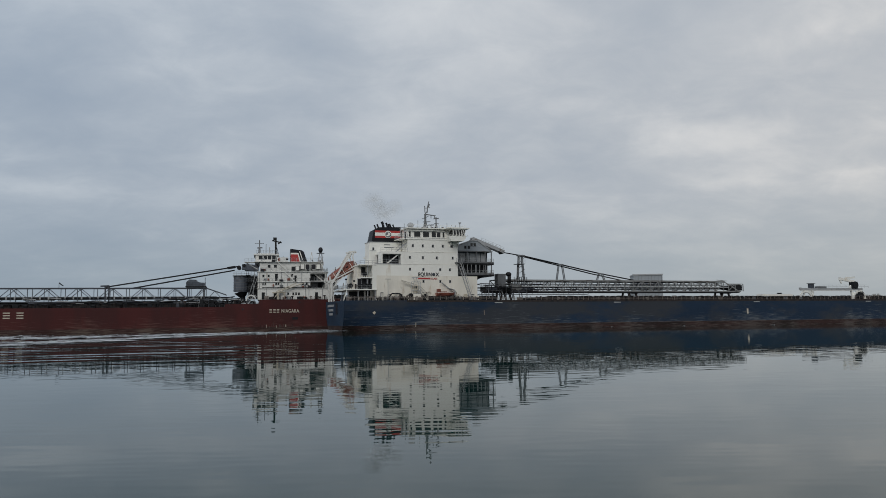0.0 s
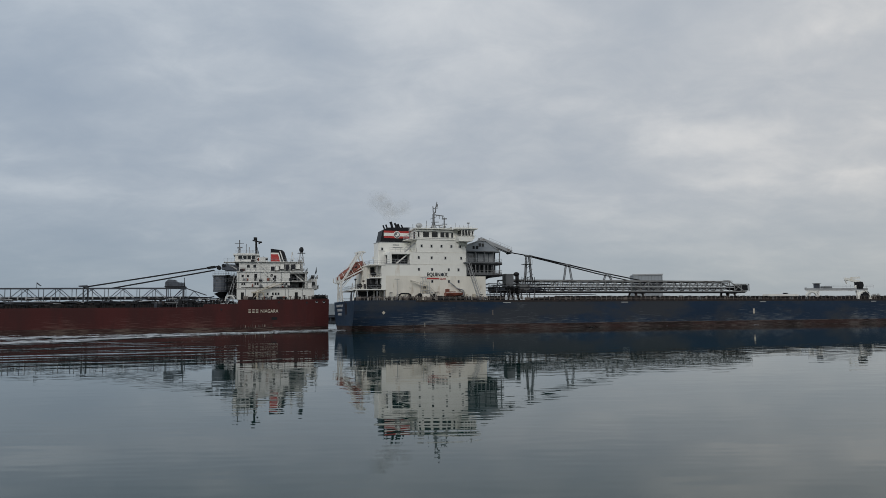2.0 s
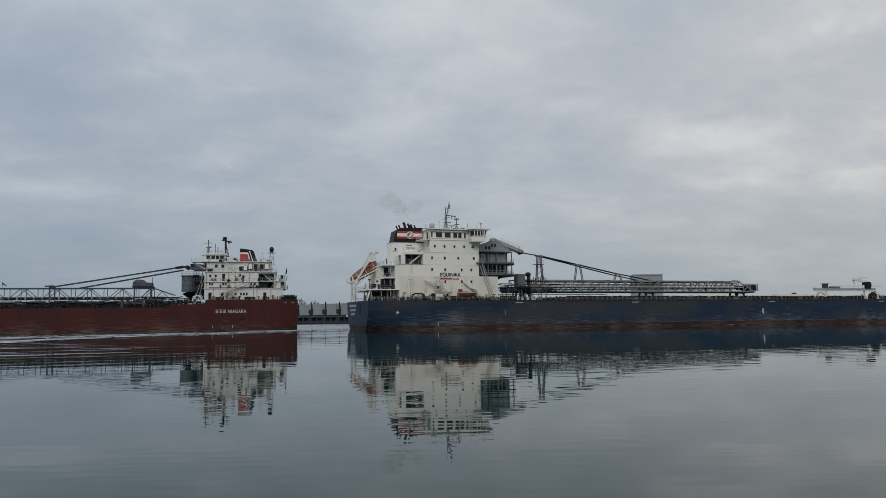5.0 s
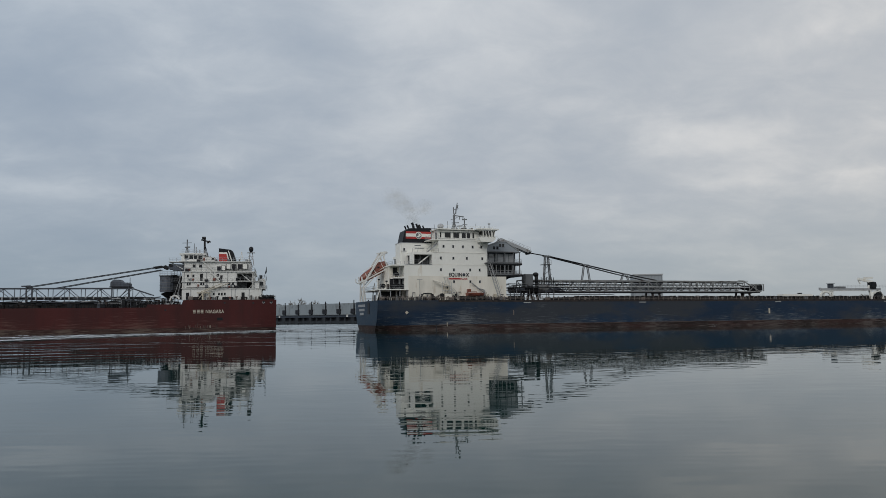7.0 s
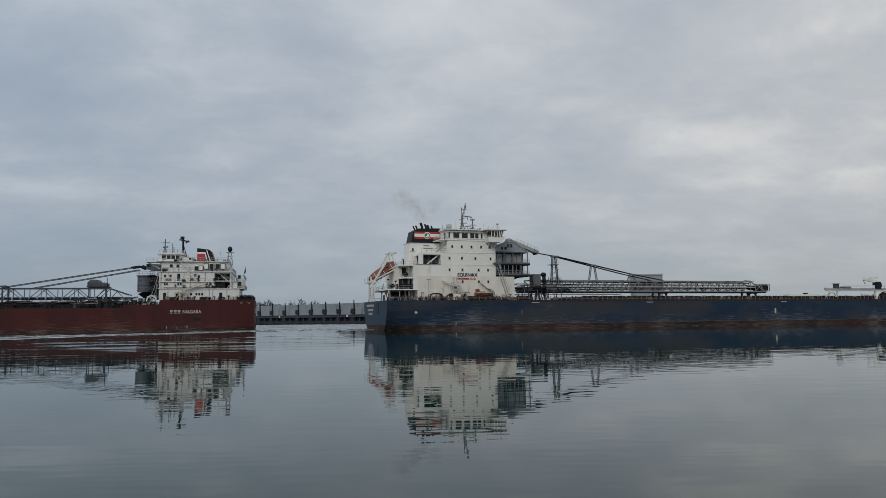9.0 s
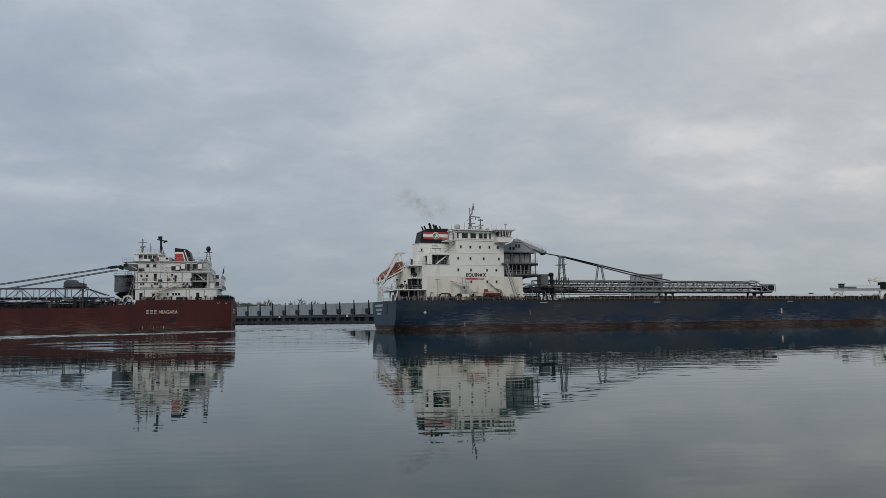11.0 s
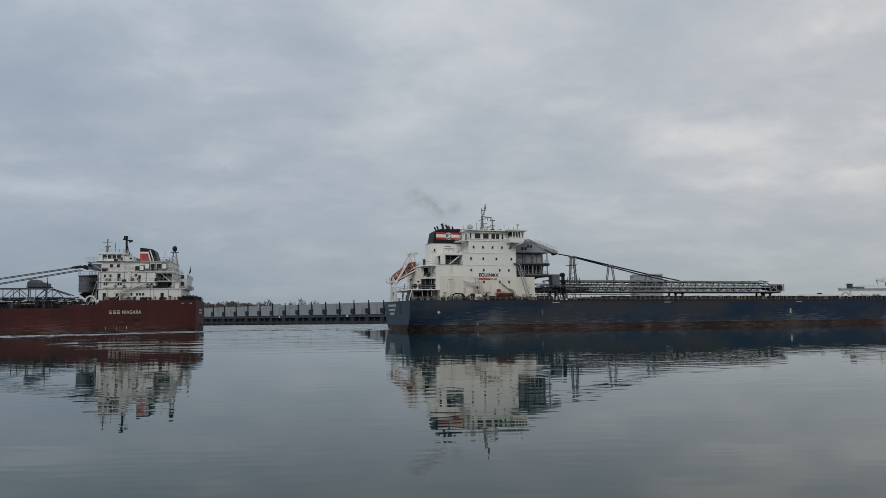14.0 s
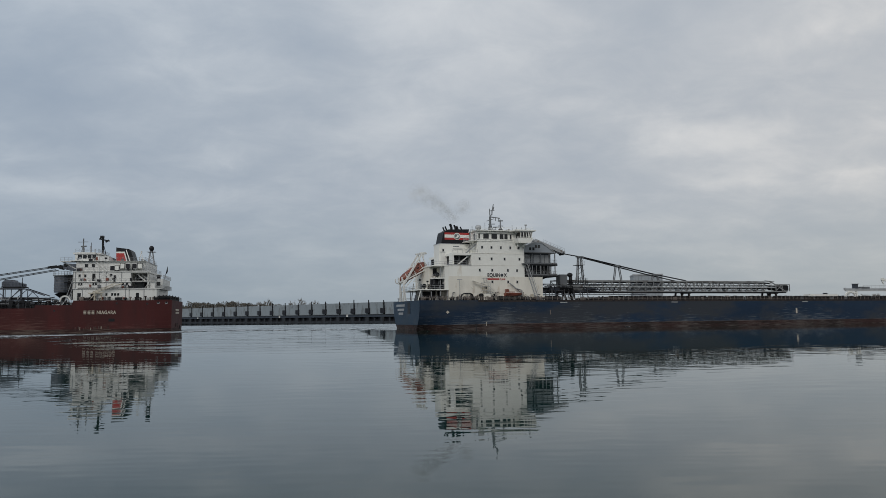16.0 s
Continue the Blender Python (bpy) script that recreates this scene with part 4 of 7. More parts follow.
    uh = house("unloading_house", M["slate"], ship, 31.2, 40.6, 6, 18, 14.6, 21.0, "dark grey conveyor house with open galleries")
    bm = bmesh.new()
    prism(bm, ((30.9, 21.0), (41.6, 20.9), (40.9, 21.5), (37.6, 23.7), (35.6, 23.7), (30.9, 22.0)), 5.6, 18.4)
    part("house_roof", bm, M["metalroof"], uh)
    bm = bmesh.new()
    prism(bm, ((31.2, 14.6), (31.2, 12.6), (36.4, 12.6), (40.6, 14.6)), 6.2, 17.8)
    part("hopper", bm, M["dark"], uh)
    for z in (14.6, 17.7, 20.75):
        bx("gallery_floor", G, uh, 31.2, 42.0 if z < 20 else 41.6, 4.7, 19.3, z - 0.12, z + 0.12)
        if z < 20:
            railing(uh, [(31.4, 4.8, z), (41.9, 4.8, z), (41.9, 19.2, z)], 1.1, 1.1, M["lightgrey"])
    for x in (31.5, 34.2, 36.8, 39.4, 41.2):
        bx("gallery_post", G, uh, x, x + 0.22, 4.75, 4.97, 14.6, 20.7)
    for x, w in ((31.6, 0.9), (32.7, 1.5), (34.5, 0.7), (35.4, 1.5), (37.1, 1.4), (38.7, 1.5)):
        bx("wall_panel", M["lightgrey"], uh, x, x + w, 5.9, 6.0, 18.05, 20.3)
    # dark plates paint the shade at the back of the lower gallery
    for x, w in ((31.5, 1.5), (33.3, 2.1), (35.7, 1.6), (37.6, 2.6)):
        bx("gallery_shade", M["dark"], uh, x, x + w, 5.92, 6.0, 14.8, 17.1)
    for k in range(9):
        bx("gallery_upright", M["lightgrey"], uh, 31.9 + k * 1.18, 31.99 + k * 1.18, 4.72, 4.82, 14.7, 17.6)
    for z in (15.25, 18.3):
        bx("kick_plate", M["grey"], uh, 31.3, 41.9, 4.66, 4.72, z - 0.62, z - 0.35)
    bx("floor_beam", M["dark"], uh, 31.2, 42.0, 4.66, 19.2, 17.2, 17.56)
    bx("floor_beam", M["dark"], uh, 31.2, 42.0, 4.66, 19.2, 14.1, 14.46)
    each("gable_edge", M["lightgrey"], uh, [((30.9, 5.5, 22.0), (35.6, 5.5, 23.75), 0.16, 0.22), ((37.6, 5.5, 23.75), (41.6, 5.5, 21.1), 0.16, 0.22), ((35.5, 5.5, 23.75), (37.7, 5.5, 23.75), 0.16, 0.22)])
    for x in (33.8, 34.8):
        bx("gable_vent", M["dark"], uh, x, x + 0.6, 5.54, 5.6, 21.5, 22.3)
    for x in (35.9, 36.8):
        window(uh, x, 5.6, 22.6, 0.55, 0.8, frame_mat="grey")
    arm = planks("luffing_arm", M["lightgrey"], ship, [((38.4, 11.2, 24.9), (47.9, 11.2, 21.35), 0.6, 0.9), ((38.4, 12.8, 24.9), (47.9, 12.8, 21.35), 0.6, 0.9)] + [((38.4 + 9.5 * k / 7, 11.2, 24.9 - 3.55 * k / 7), (38.4 + 9.5 * k / 7, 12.8, 24.9 - 3.55 * k / 7), 0.3, 0.3) for k in range(8)])
    railing(arm, [(41.0, 11.0, 24.2), (47.8, 11.0, 21.7)], 0.95, 1.3, M["lightgrey"])
    planks("arm_strut", M["lightgrey"], arm, [((37.2, 11.2, 23.4), (39.0, 11.2, 24.9), 0.4, 0.4), ((36.6, 12.8, 23.4), (39.0, 12.8, 24.9), 0.4, 0.4), ((39.2, 11.2, 24.4), (38.2, 11.2, 22.6), 0.4, 0.4)])
    each("sheave", M["dark"], arm, [((47.4, 10.9, 21.2), (47.4, 13.1, 21.2), 0.42)], False)
    # boom, its tower and stays
    boom = truss("unloading_boom", ship, 1, 44.5, 121.2, 9.6, 13.8, 10.25, 13.4, 3.0, M["boomgrey"], 0.30, 0.17, "grey lattice conveyor boom stowed along the deck")
    bx("conveyor_belt", M["white"], boom, 52, 123, 10.2, 13.2, 11.6, 11.75, label="pale conveyor belt")
    bx("belt_guard", M["dark"], boom, 44.5, 121, 9.95, 10.05, 12.75, 13.1)
    bx("belt_guard", M["dark"], boom, 44.5, 122, 9.95, 10.05, 12.2, 12.4)
    bx("belt_guard", M["dark"], boom, 42.0, 127.0, 9.4, 14.0, 9.85, 10.2)
    rb = random.Random(19)
    for k in range(34):
        x = 46 + 2.2 * k + rb.uniform(-0.5, 0.5)
        planks("inner_brace", M[rb.choice(("dark", "slate", "grey"))], boom, [((x, 11.0, 10.4), (x + rb.uniform(0.8, 2.6), 11.0, 13.0), 0.12, 0.16)])
    planks("return_strand", M["dark"], boom, [((45.0, 13.4, 10.9), (122.0, 13.4, 10.9), 0.1, 0.3)])
    planks("hand_rail", M["lightgrey"], boom, [((46.0, 9.42, 11.55), (123.0, 9.42, 11.55), 0.1, 0.16)])
    for z in (10.75, 11.95):
        bx("cable_tray", M["dark"], boom, 46, 121, 9.75, 9.85, z, z + 0.16)
    w = bmesh.new()
    rod(w, (0, 10.0, 11.35), (0, 13.4, 11.35), 0.16, 8)
    idler = made(w, "idler", M["dark"])
    for k in range(46):
        alike("idler", idler, boom, (53 + k * 1.55, 0, 0))
    planks("boom_head", M["boomgrey"], boom, [((121.2, 9.6, 13.4), (126.8, 9.6, 10.4), 0.28, 0.28), ((121.2, 13.8, 13.4), (126.8, 13.8, 10.4), 0.28, 0.28), ((121.2, 9.6, 10.3), (127.6, 9.6, 10.3), 0.3, 0.35), ((121.2, 13.8, 10.3), (127.6, 13.8, 10.3), 0.3, 0.35), ((121.2, 9.6, 12.3), (127.6, 9.6, 12.4), 0.2, 0.2), ((118.6, 9.5, 13.8), (122.4, 9.5, 13.5), 0.16, 0.16)])
    house("head_box", M["dark"], boom, 126.0, 128.4, 9.8, 13.6, 10.6, 12.3)
    planks("head_frame", M["boomgrey"], boom, [((123.0, 9.5, 10.5), (123.0, 9.5, 12.6), 0.2, 0.2), ((125.5, 9.5, 10.5), (125.5, 9.5, 12.6), 0.2, 0.2), ((128.5, 9.5, 10.4), (128.5, 9.5, 12.6), 0.22, 0.22), ((123.0, 9.5, 12.6), (128.5, 9.5, 12.6), 0.2, 0.2), ((123.0, 9.5, 10.5), (125.5, 9.5, 12.6), 0.14, 0.14)])
    rods("head_pulley", M["dark"], boom, [((124.0, 9.8, 11.5), (124.0, 13.6, 11.5), 0.7)], sides=14)
    for s in (46, 87, 120.5):
        each("boom_rest", M["coaming"], ship, [((s, 10, D), (s + 0.6, 10, 10.0), 0.4, 0.5), ((s + 3.4, 10, D), (s + 2.6, 10, 10.0), 0.4, 0.5), ((s, 10, 9.8), (s + 3.4, 10, 9.8), 0.5, 0.4), ((s, 13.4, D), (s + 0.6, 13.4, 10.0), 0.4, 0.5), ((s + 3.4, 13.4, D), (s + 2.6, 13.4, 10.0), 0.4, 0.5)])
    tw = planks("stay_tower", M["grey"], ship, [((52.2, y, 13.5), (52.7, y, 20.3), 0.24, 0.24) for y in (11.4, 12.2)] + [((54.2, y, 13.5), (53.6, y, 20.3), 0.24, 0.24) for y in (11.4, 12.2)] + [((51.8 + k * 0.1, 11.0, 13.6 + k * 1.5), (54.3 - k * 0.12, 11.0, 15.1 + k * 1.5), 0.12, 0.12) for k in range(4)] + [((52.2, y, 20.5), (54.4, y, 20.3), 0.35, 0.4) for y in (11.4, 12.2)] + [((53.4, 10.8, 20.4), (53.4, 12.8, 20.4), 0.4, 0.4)])
    bx("platform", M["grey"], tw, 51.7, 53.9, 10.2, 13.2, 17.9, 18.05)
    railing(tw, [(51.7, 10.2, 18.05), (53.9, 10.2, 18.05)], 1.0, 0.8)
    railing(tw, [(51.2, 10.4, 13.5), (51.5, 10.4, 17.9)], 0.3, 0.5)
    stays = []
    for y in (11.35, 12.05):
        stays += [((47.4, y, 21.3), (53.6, y, 20.4), 0.10), ((53.6, y, 20.45), (77.7, y, 15.75), 0.13), ((77.7, y, 15.75), (90.0, y, 13.7), 0.12), ((53.6, y, 20.25), (75.5, y, 15.55), 0.11), ((75.5, y, 15.55), (86.0, y, 13.6), 0.10)]
    each("stay_cable", M["dark"], ship, stays, False)
    props = []
    for s, z in ((65.4, 18.1), (78.6, 15.5)):
        for y in (11.35, 12.05):
            props += [((s - 0.1, y, z), (s - 0.9, y, 13.5), 0.2, 0.2), ((s + 0.9, y, z), (s + 1.7, y, 13.5), 0.2, 0.2)]
        props += [((s - 0.6, 11.35, z), (s + 1.2, 11.35, z - 0.1), 0.3, 0.35)]
    each("stay_prop", M["grey"], ship, props)
    # machinery at the foot of the boom
    house("machinery_box", G, ship, 44.5, 46.9, 8, 10.4, 11.0, 15.0)
    bm = bmesh.new()
    rod(bm, (48.1, 8.4, 12.0), (48.1, 8.4, 14.9), 0.5, 12)
    ball(bm, (47.9, 8.4, 14.9), 0.85, 0.7, 0.65)
    part("vent_cowl", bm, M["dark"], ship, smooth=True)
    house("winch_cabin", M["boomgrey"], ship, 48.0, 51.6, 7.4, 9.0, 10.3, 12.0)
    r = random.Random(5)
    for k in range(16):
        x = 37 + k * 1.05
        planks("pipe_run", M[r.choice(("grey", "slate", "dark", "lightgrey"))], ship, [((x, yy := 6 + r.random() * 3, 7.8 + r.random() * 0.6), (x + r.uniform(-0.4, 0.4), yy, 10.4 + r.random() * 1.6), 0.18, 0.2)])
    for k in range(34):
        x = 36.6 + k * 0.55
        y = 5.4 + r.random() * 2.6
        planks("pipe_run", M[r.choice(("slate", "dark", "dark", "grey"))], ship, [((x, y, zz := 9.6 + r.random() * 2.6), (x + r.uniform(1.6, 4.4), y, zz + r.uniform(-0.12, 0.12)), 0.16, 0.2)])
    for a, b, z0, z1, m in ((37.0, 44.0, D, 9.0, "dark"), (41.0, 44.2, 10.2, 11.4, "slate"), (44.4, 50.0, 10.1, 11.3, "dark"), (50.4, 55.0, 10.2, 11.0, "slate")):
        house("machinery_block", M[m], ship, a, b, 7.6, 12.5, z0, z1)
    railing(ship, [(37.2, 5.2, 11.2), (52.0, 5.2, 11.2)], 1.0, 1.2, M["grey"])
    bx("walkway", M["dark"], ship, 36.8, 52.4, 5.2, 6.4, 11.1, 11.22)
    for k in range(8):
        x = 49.5 + k * 0.55
        rods("vent_pipe", M["dark"], ship, [((x, 8.2, 12.3), (x, 8.2, 13.6 + r.random() * 1.1), 0.09)])
    bx("walkway", M["slate"], ship, 36.5, 70, 3.4, 5.2, 9.15, 9.3)
    railing(ship, [(37, 3.4, 9.3), (70, 3.4, 9.3)], 1.0, 1.6, M["coaming"])
    # hatches, rails, forward gear
    hatches(ship, 1, 56, 196, D, 16)
    bx("stowed_cover", M["white"], ship, 129.6, 141.2, 2.4, 5.0, 8.62, 9.25, label="white stowed hatch panel")
    bx("stowed_box", M["dark"], ship, 137, 137.9, 3.4, 4.4, 9.25, 9.7)
    deck_rail(ship, 1, 1.0, 196.0, D)
    clutter(ship, 1, [8.5 + 0.85 * k for k in range(34)], D, 15, (0.6, 2.2))
    rr = random.Random(77)
    bm = bmesh.new()
    for k in range(340):
        x, h = rr.uniform(57, 195), rr.uniform(0.08, 0.3)
        box(bm, x, x + rr.uniform(0.2, 0.9), 2.9, 3.5, 8.5, 8.55 + h)
    o = part("hatch_fitting", bm, M["dark"], ship)
    o["kind"] = "stuff"
    clutter(ship, 1, [1.5, 2.6, 3.4, 4.6, 5.8, 7.0, 9.4, 10.5, 16.2, 20.9, 22.2, 31.0, 32.2, 34.9, 36.6, 38.0, 40.2] + [44 + 3.1 * k for k in range(44)], D, 11)
    gy = planks("hatch_crane", M["lightgrey"], ship, [((144.6, 2.6, 10.75), (169.5, 2.6, 10.85), 0.7, 0.75), ((144.4, 2.6, 10.6), (144.4, 2.6, 11.3), 0.6, 0.5), ((168.5, 2.6, 10.9), (168.5, 8, 10.9), 0.5, 0.6)], "white travelling hatch crane over the deck")
    each("leg", M["white"], gy, [((165.6, 2.6, D), (165.2, 2.6, 10.5), 0.7, 0.6), ((170.2, 2.6, D), (168.6, 2.6, 10.6), 0.7, 0.6), ((165.4, 2.6, 9.6), (170.0, 2.6, 9.6), 0.4, 0.5), ((145.6, 2.6, D + 1), (146.0, 2.6, 10.5), 0.5, 0.4), ((149.4, 2.6, D + 1), (149.0, 2.6, 10.5), 0.5, 0.4), ((145.4, 2.6, 9.9), (149.6, 2.6, 9.9), 0.5, 0.4)])
    rods("wheel", M["dark"], gy, [((168.6, 2.0, 9.0), (168.6, 3.2, 9.0), 1.25)], sides=20)
    for a, b in ((144.0, 148.2), (165.3, 170.4)):
        n = 9
        arch = [((a + b) / 2 - (b - a) / 2 * math.cos(math.pi * k / n), 2.2, D + 0.9 * (a < 150) + 2.6 * math.sin(math.pi * k / n) * (0.6 if a < 150 else 1.0)) for k in range(n + 1)]
        planks("arch", M["white"], gy, [(u, v, 0.4, 0.45) for u, v in zip(arch, arch[1:])])
    bx("beam_flange", M["white"], gy, 144.2, 169.4, 2.2, 3.0, 10.25, 10.36)
    house("cab", M["slate"], gy, 148.0, 149.7, 2.2, 3.2, 11.1, 12.5)
    bx("cab_roof", M["grey"], gy, 147.8, 149.9, 2.0, 3.4, 12.5, 12.64)
    bx("engine_box", M["grey"], gy, 151.0, 154.6, 2.2, 3.4, 11.1, 11.7)
    planks("hoist_arm", M["white"], gy, [((160.2, 2.6, 14.2), (166.5, 2.6, 13.2), 0.5, 0.8), ((166.5, 2.6, 13.2), (164.2, 2.6, 11.1), 0.5, 0.6), ((160.4, 2.6, 14.0), (161.2, 2.6, 12.6), 0.3, 0.4), ((163.0, 2.6, 14.4), (166.6, 2.6, 14.6), 0.5, 0.6)])
    ball_bm = bmesh.new()
    rod(ball_bm, (166.4, 1.9, 12.2), (166.4, 3.3, 12.2), 1.1, 12)
    box(ball_bm, 164.9, 167.3, 2.0, 3.2, 11.0, 13.2)
    part("hoist_winch", ball_bm, M["dark"], gy)
    railing(gy, [(152, 2.3, 11.1), (164, 2.3, 11.15)], 1.0, 1.8)
    railing(gy, [(167.5, 2.3, 11.2), (172, 2.3, 11.2)], 1.0, 1.5)
    # names on the deckhouse side
    t = (radians(90), 0, 0)
    lettering("lettering", "EQUIN", 1.35, M["ink"], ship, (19.75, q0 - 0.03, 13.85), t, "black block lettering", 0.86, 0.03)
    lettering("lettering", "X", 1.35, M["ink"], ship, (24.55, q0 - 0.03, 13.85), t, "", 0.9, 0.03)
    bm = bmesh.new()
    rod(bm, (24.0, q0 - 0.04, 14.3), (24.0, q0 + 0.02, 14.3), 0.42, 16)
    part("lettering_disc", bm, M["slate"], ship)
    bx("red_bar", M["funnelred"], ship, 19.75, 23.1, q0 - 0.04, q0 + 0.02, 13.05, 13.45)
    lettering("lettering", "CLASS", 0.62, M["funnelred"], ship, (23.25, q0 - 0.03, 13.02), t, "small red lettering", 0.95, 0.015)
    return ship


def free_fall_boat():
    """Enclosed lifeboat on its slanting cradle over the stern."""
    b = tagged(new("lifeboat"), "enclosed orange lifeboat on a white slanted launching frame", "lifeboat")
    p, q = Vector((-1.75, 11.6, 13.15)), Vector((5.5, 11.6, 17.45))
    d = (q - p).normalized()
    n = Vector((-d.z, 0, d.x))
    bm = bmesh.new()
    rings = []
    for k, (u, w, h) in enumerate(((0.0, 0.3, 0.3), (0.05, 0.9, 0.75), (0.16, 1.3, 1.1), (0.35, 1.45, 1.3), (0.62, 1.48, 1.4), (0.85, 1.4, 1.35), (0.97, 1.2, 1.15), (1.0, 0.9, 0.9))):
        c = p.lerp(q, u)
        rings.append([bm.verts.new(c + Vector((0, 1, 0)) * w * math.cos(a) + n * h * math.sin(a)) for a in (2 * math.pi * i / 12 for i in range(12))])
    for a, c in zip(rings, rings[1:]):
        for i in range(12):
            bm.faces.new((a[i], a[(i + 1) % 12], c[(i + 1) % 12], c[i]))
    bm.faces.new(rings[0][::-1])
    bm.faces.new(rings[-1])
    bmesh.ops.recalc_face_normals(bm, faces=bm.faces[:])
    hull = part("boat_hull", bm, M["orange"], b, smooth=True)
    bm = bmesh.new()
    c = p.lerp(q, 0.78) + n * 1.2
    ball(bm, c, 1.1, 0.8, 0.55, 10, 6)
    part("steering_dome", bm, M["orange"], hull)
    planks("keel_band", M["white"], hull, [(p + n * -0.2 + Vector((0, -1.37, 0)) + d * 1.5, q + n * -0.2 + Vector((0, -1.37, 0)) - d * 0.3, 0.06, 0.18)])
    fr = []
    for y in (9.9, 13.3):
        fr += [((-1.2, y, 12.1), (4.0, y, 20.5), 0.42, 0.45), ((-1.2, y, 12.1), (-1.3, y, 7.5), 0.36, 0.4), ((-2.5, y, 12.6), (-2.5, y, 13.6), 0.22, 0.22), ((-2.5, y, 12.6), (-1.2, y, 12.1), 0.22, 0.22), ((-1.6, y, 12.7), (6.6, y, 16.9), 0.25, 0.3), ((-1.7, y, 12.6), (-1.7, y, 14.0), 0.3, 0.3), ((-1.5, y, 13.4), (-0.6, y, 7.6), 0.26, 0.26), ((1.8, y, 14.0), (-1.0, y, 11.0), 0.2, 0.2), ((1.9, y, 7.6), (2.6, y, 12.4), 0.22, 0.22), ((3.2, y, 20.4), (5.0, y, 20.6), 0.35, 0.35), ((3.9, y, 20.2), (5.0, y, 17.1), 0.25, 0.25), ((4.6, y, 20.4), (4.2, y, 18.8), 0.2, 0.2)]
    fr += [((5.2, 9.9, 20.4), (5.2, 13.3, 20.4), 0.3, 0.3), ((3.8, 9.9, 20.4), (3.8, 13.3, 20.4), 0.25, 0.25), ((-1.6, 9.9, 12.8), (-1.6, 13.3, 12.8), 0.3, 0.3), ((2.0, 9.9, 11.0), (2.0, 13.3, 11.0), 0.25, 0.25)]
    planks("launching_frame", M["offwhite"], b, fr)
    for u in (0.28, 0.46, 0.64):
        c = p.lerp(q, u) + Vector((0, -1.42, 0)) + n * 0.5
        planks("side_window", M["dark"], hull, [(c, c + d * 0.55, 0.08, 0.28)])
    for u in (0.2, 0.5, 0.8):
        c = p.lerp(q, u) + Vector((0, -1.62, 0))
        planks("lashing", M["white"], hull, [(c - n * 1.2, c + n * 1.1, 0.1, 0.1)])
    planks("grab_rail", M["white"], hull, [(p + n * 1.6 + d * 1.6 + Vector((0, -0.6, 0)), q + n * 1.7 - d * 1.4 + Vector((0, -0.6, 0)), 0.08, 0.08)])
    return b


def rescue_boat():
    b = tagged(new("rescue_boat"), "small open orange rescue boat stowed by the deckhouse", "boat")
    bm = bmesh.new()
    rings = []
    for u, w, z0 in ((0.0, 0.85, 8.55), (1.2, 0.95, 8.5), (3.2, 0.9, 8.55), (4.4, 0.6, 8.75), (5.0, 0.12, 9.1)):
        x = 24.3 + u
        rings.append([bm.verts.new(v) for v in ((x, 1.4 - w, 9.5 + 0.02 * u), (x, 1.4 - w * 0.8, z0 + 0.3), (x, 1.4, z0), (x, 1.4 + w * 0.8, z0 + 0.3), (x, 1.4 + w, 9.5 + 0.02 * u))])
    for a, c in zip(rings, rings[1:]):
        for i in range(5):
            bm.faces.new((a[i], a[(i + 1) % 5], c[(i + 1) % 5], c[i]))
    bm.faces.new(rings[0])
    bmesh.ops.recalc_face_normals(bm, faces=bm.faces[:])
    part("boat_hull", bm, M["orange"], b)
    house("console", M["orange"], b, 24.5, 25.4, 0.8, 2.0, 9.4, 10.5, edge=0.2)
    house("engine_cover", M["orange"], b, 25.6, 27.0, 0.7, 2.1, 9.3, 9.85, edge=0.15)
    planks("gunwale", M["white"], b, [((24.3, 0.5, 9.52), (28.6, 0.75, 9.62), 0.08, 0.1)])
    planks("grab_line", M["dark"], b, [((24.5, 0.48, 9.1), (28.4, 0.7, 9.2), 0.05, 0.06)])
    planks("cradle", M["grey"], b, [((25.2, 1.4, 7.5), (25.2, 1.4, 8.65), 1.2, 0.2), ((28.0, 1.4, 7.5), (28.0, 1.4, 8.65), 1.2, 0.2)])
    return b


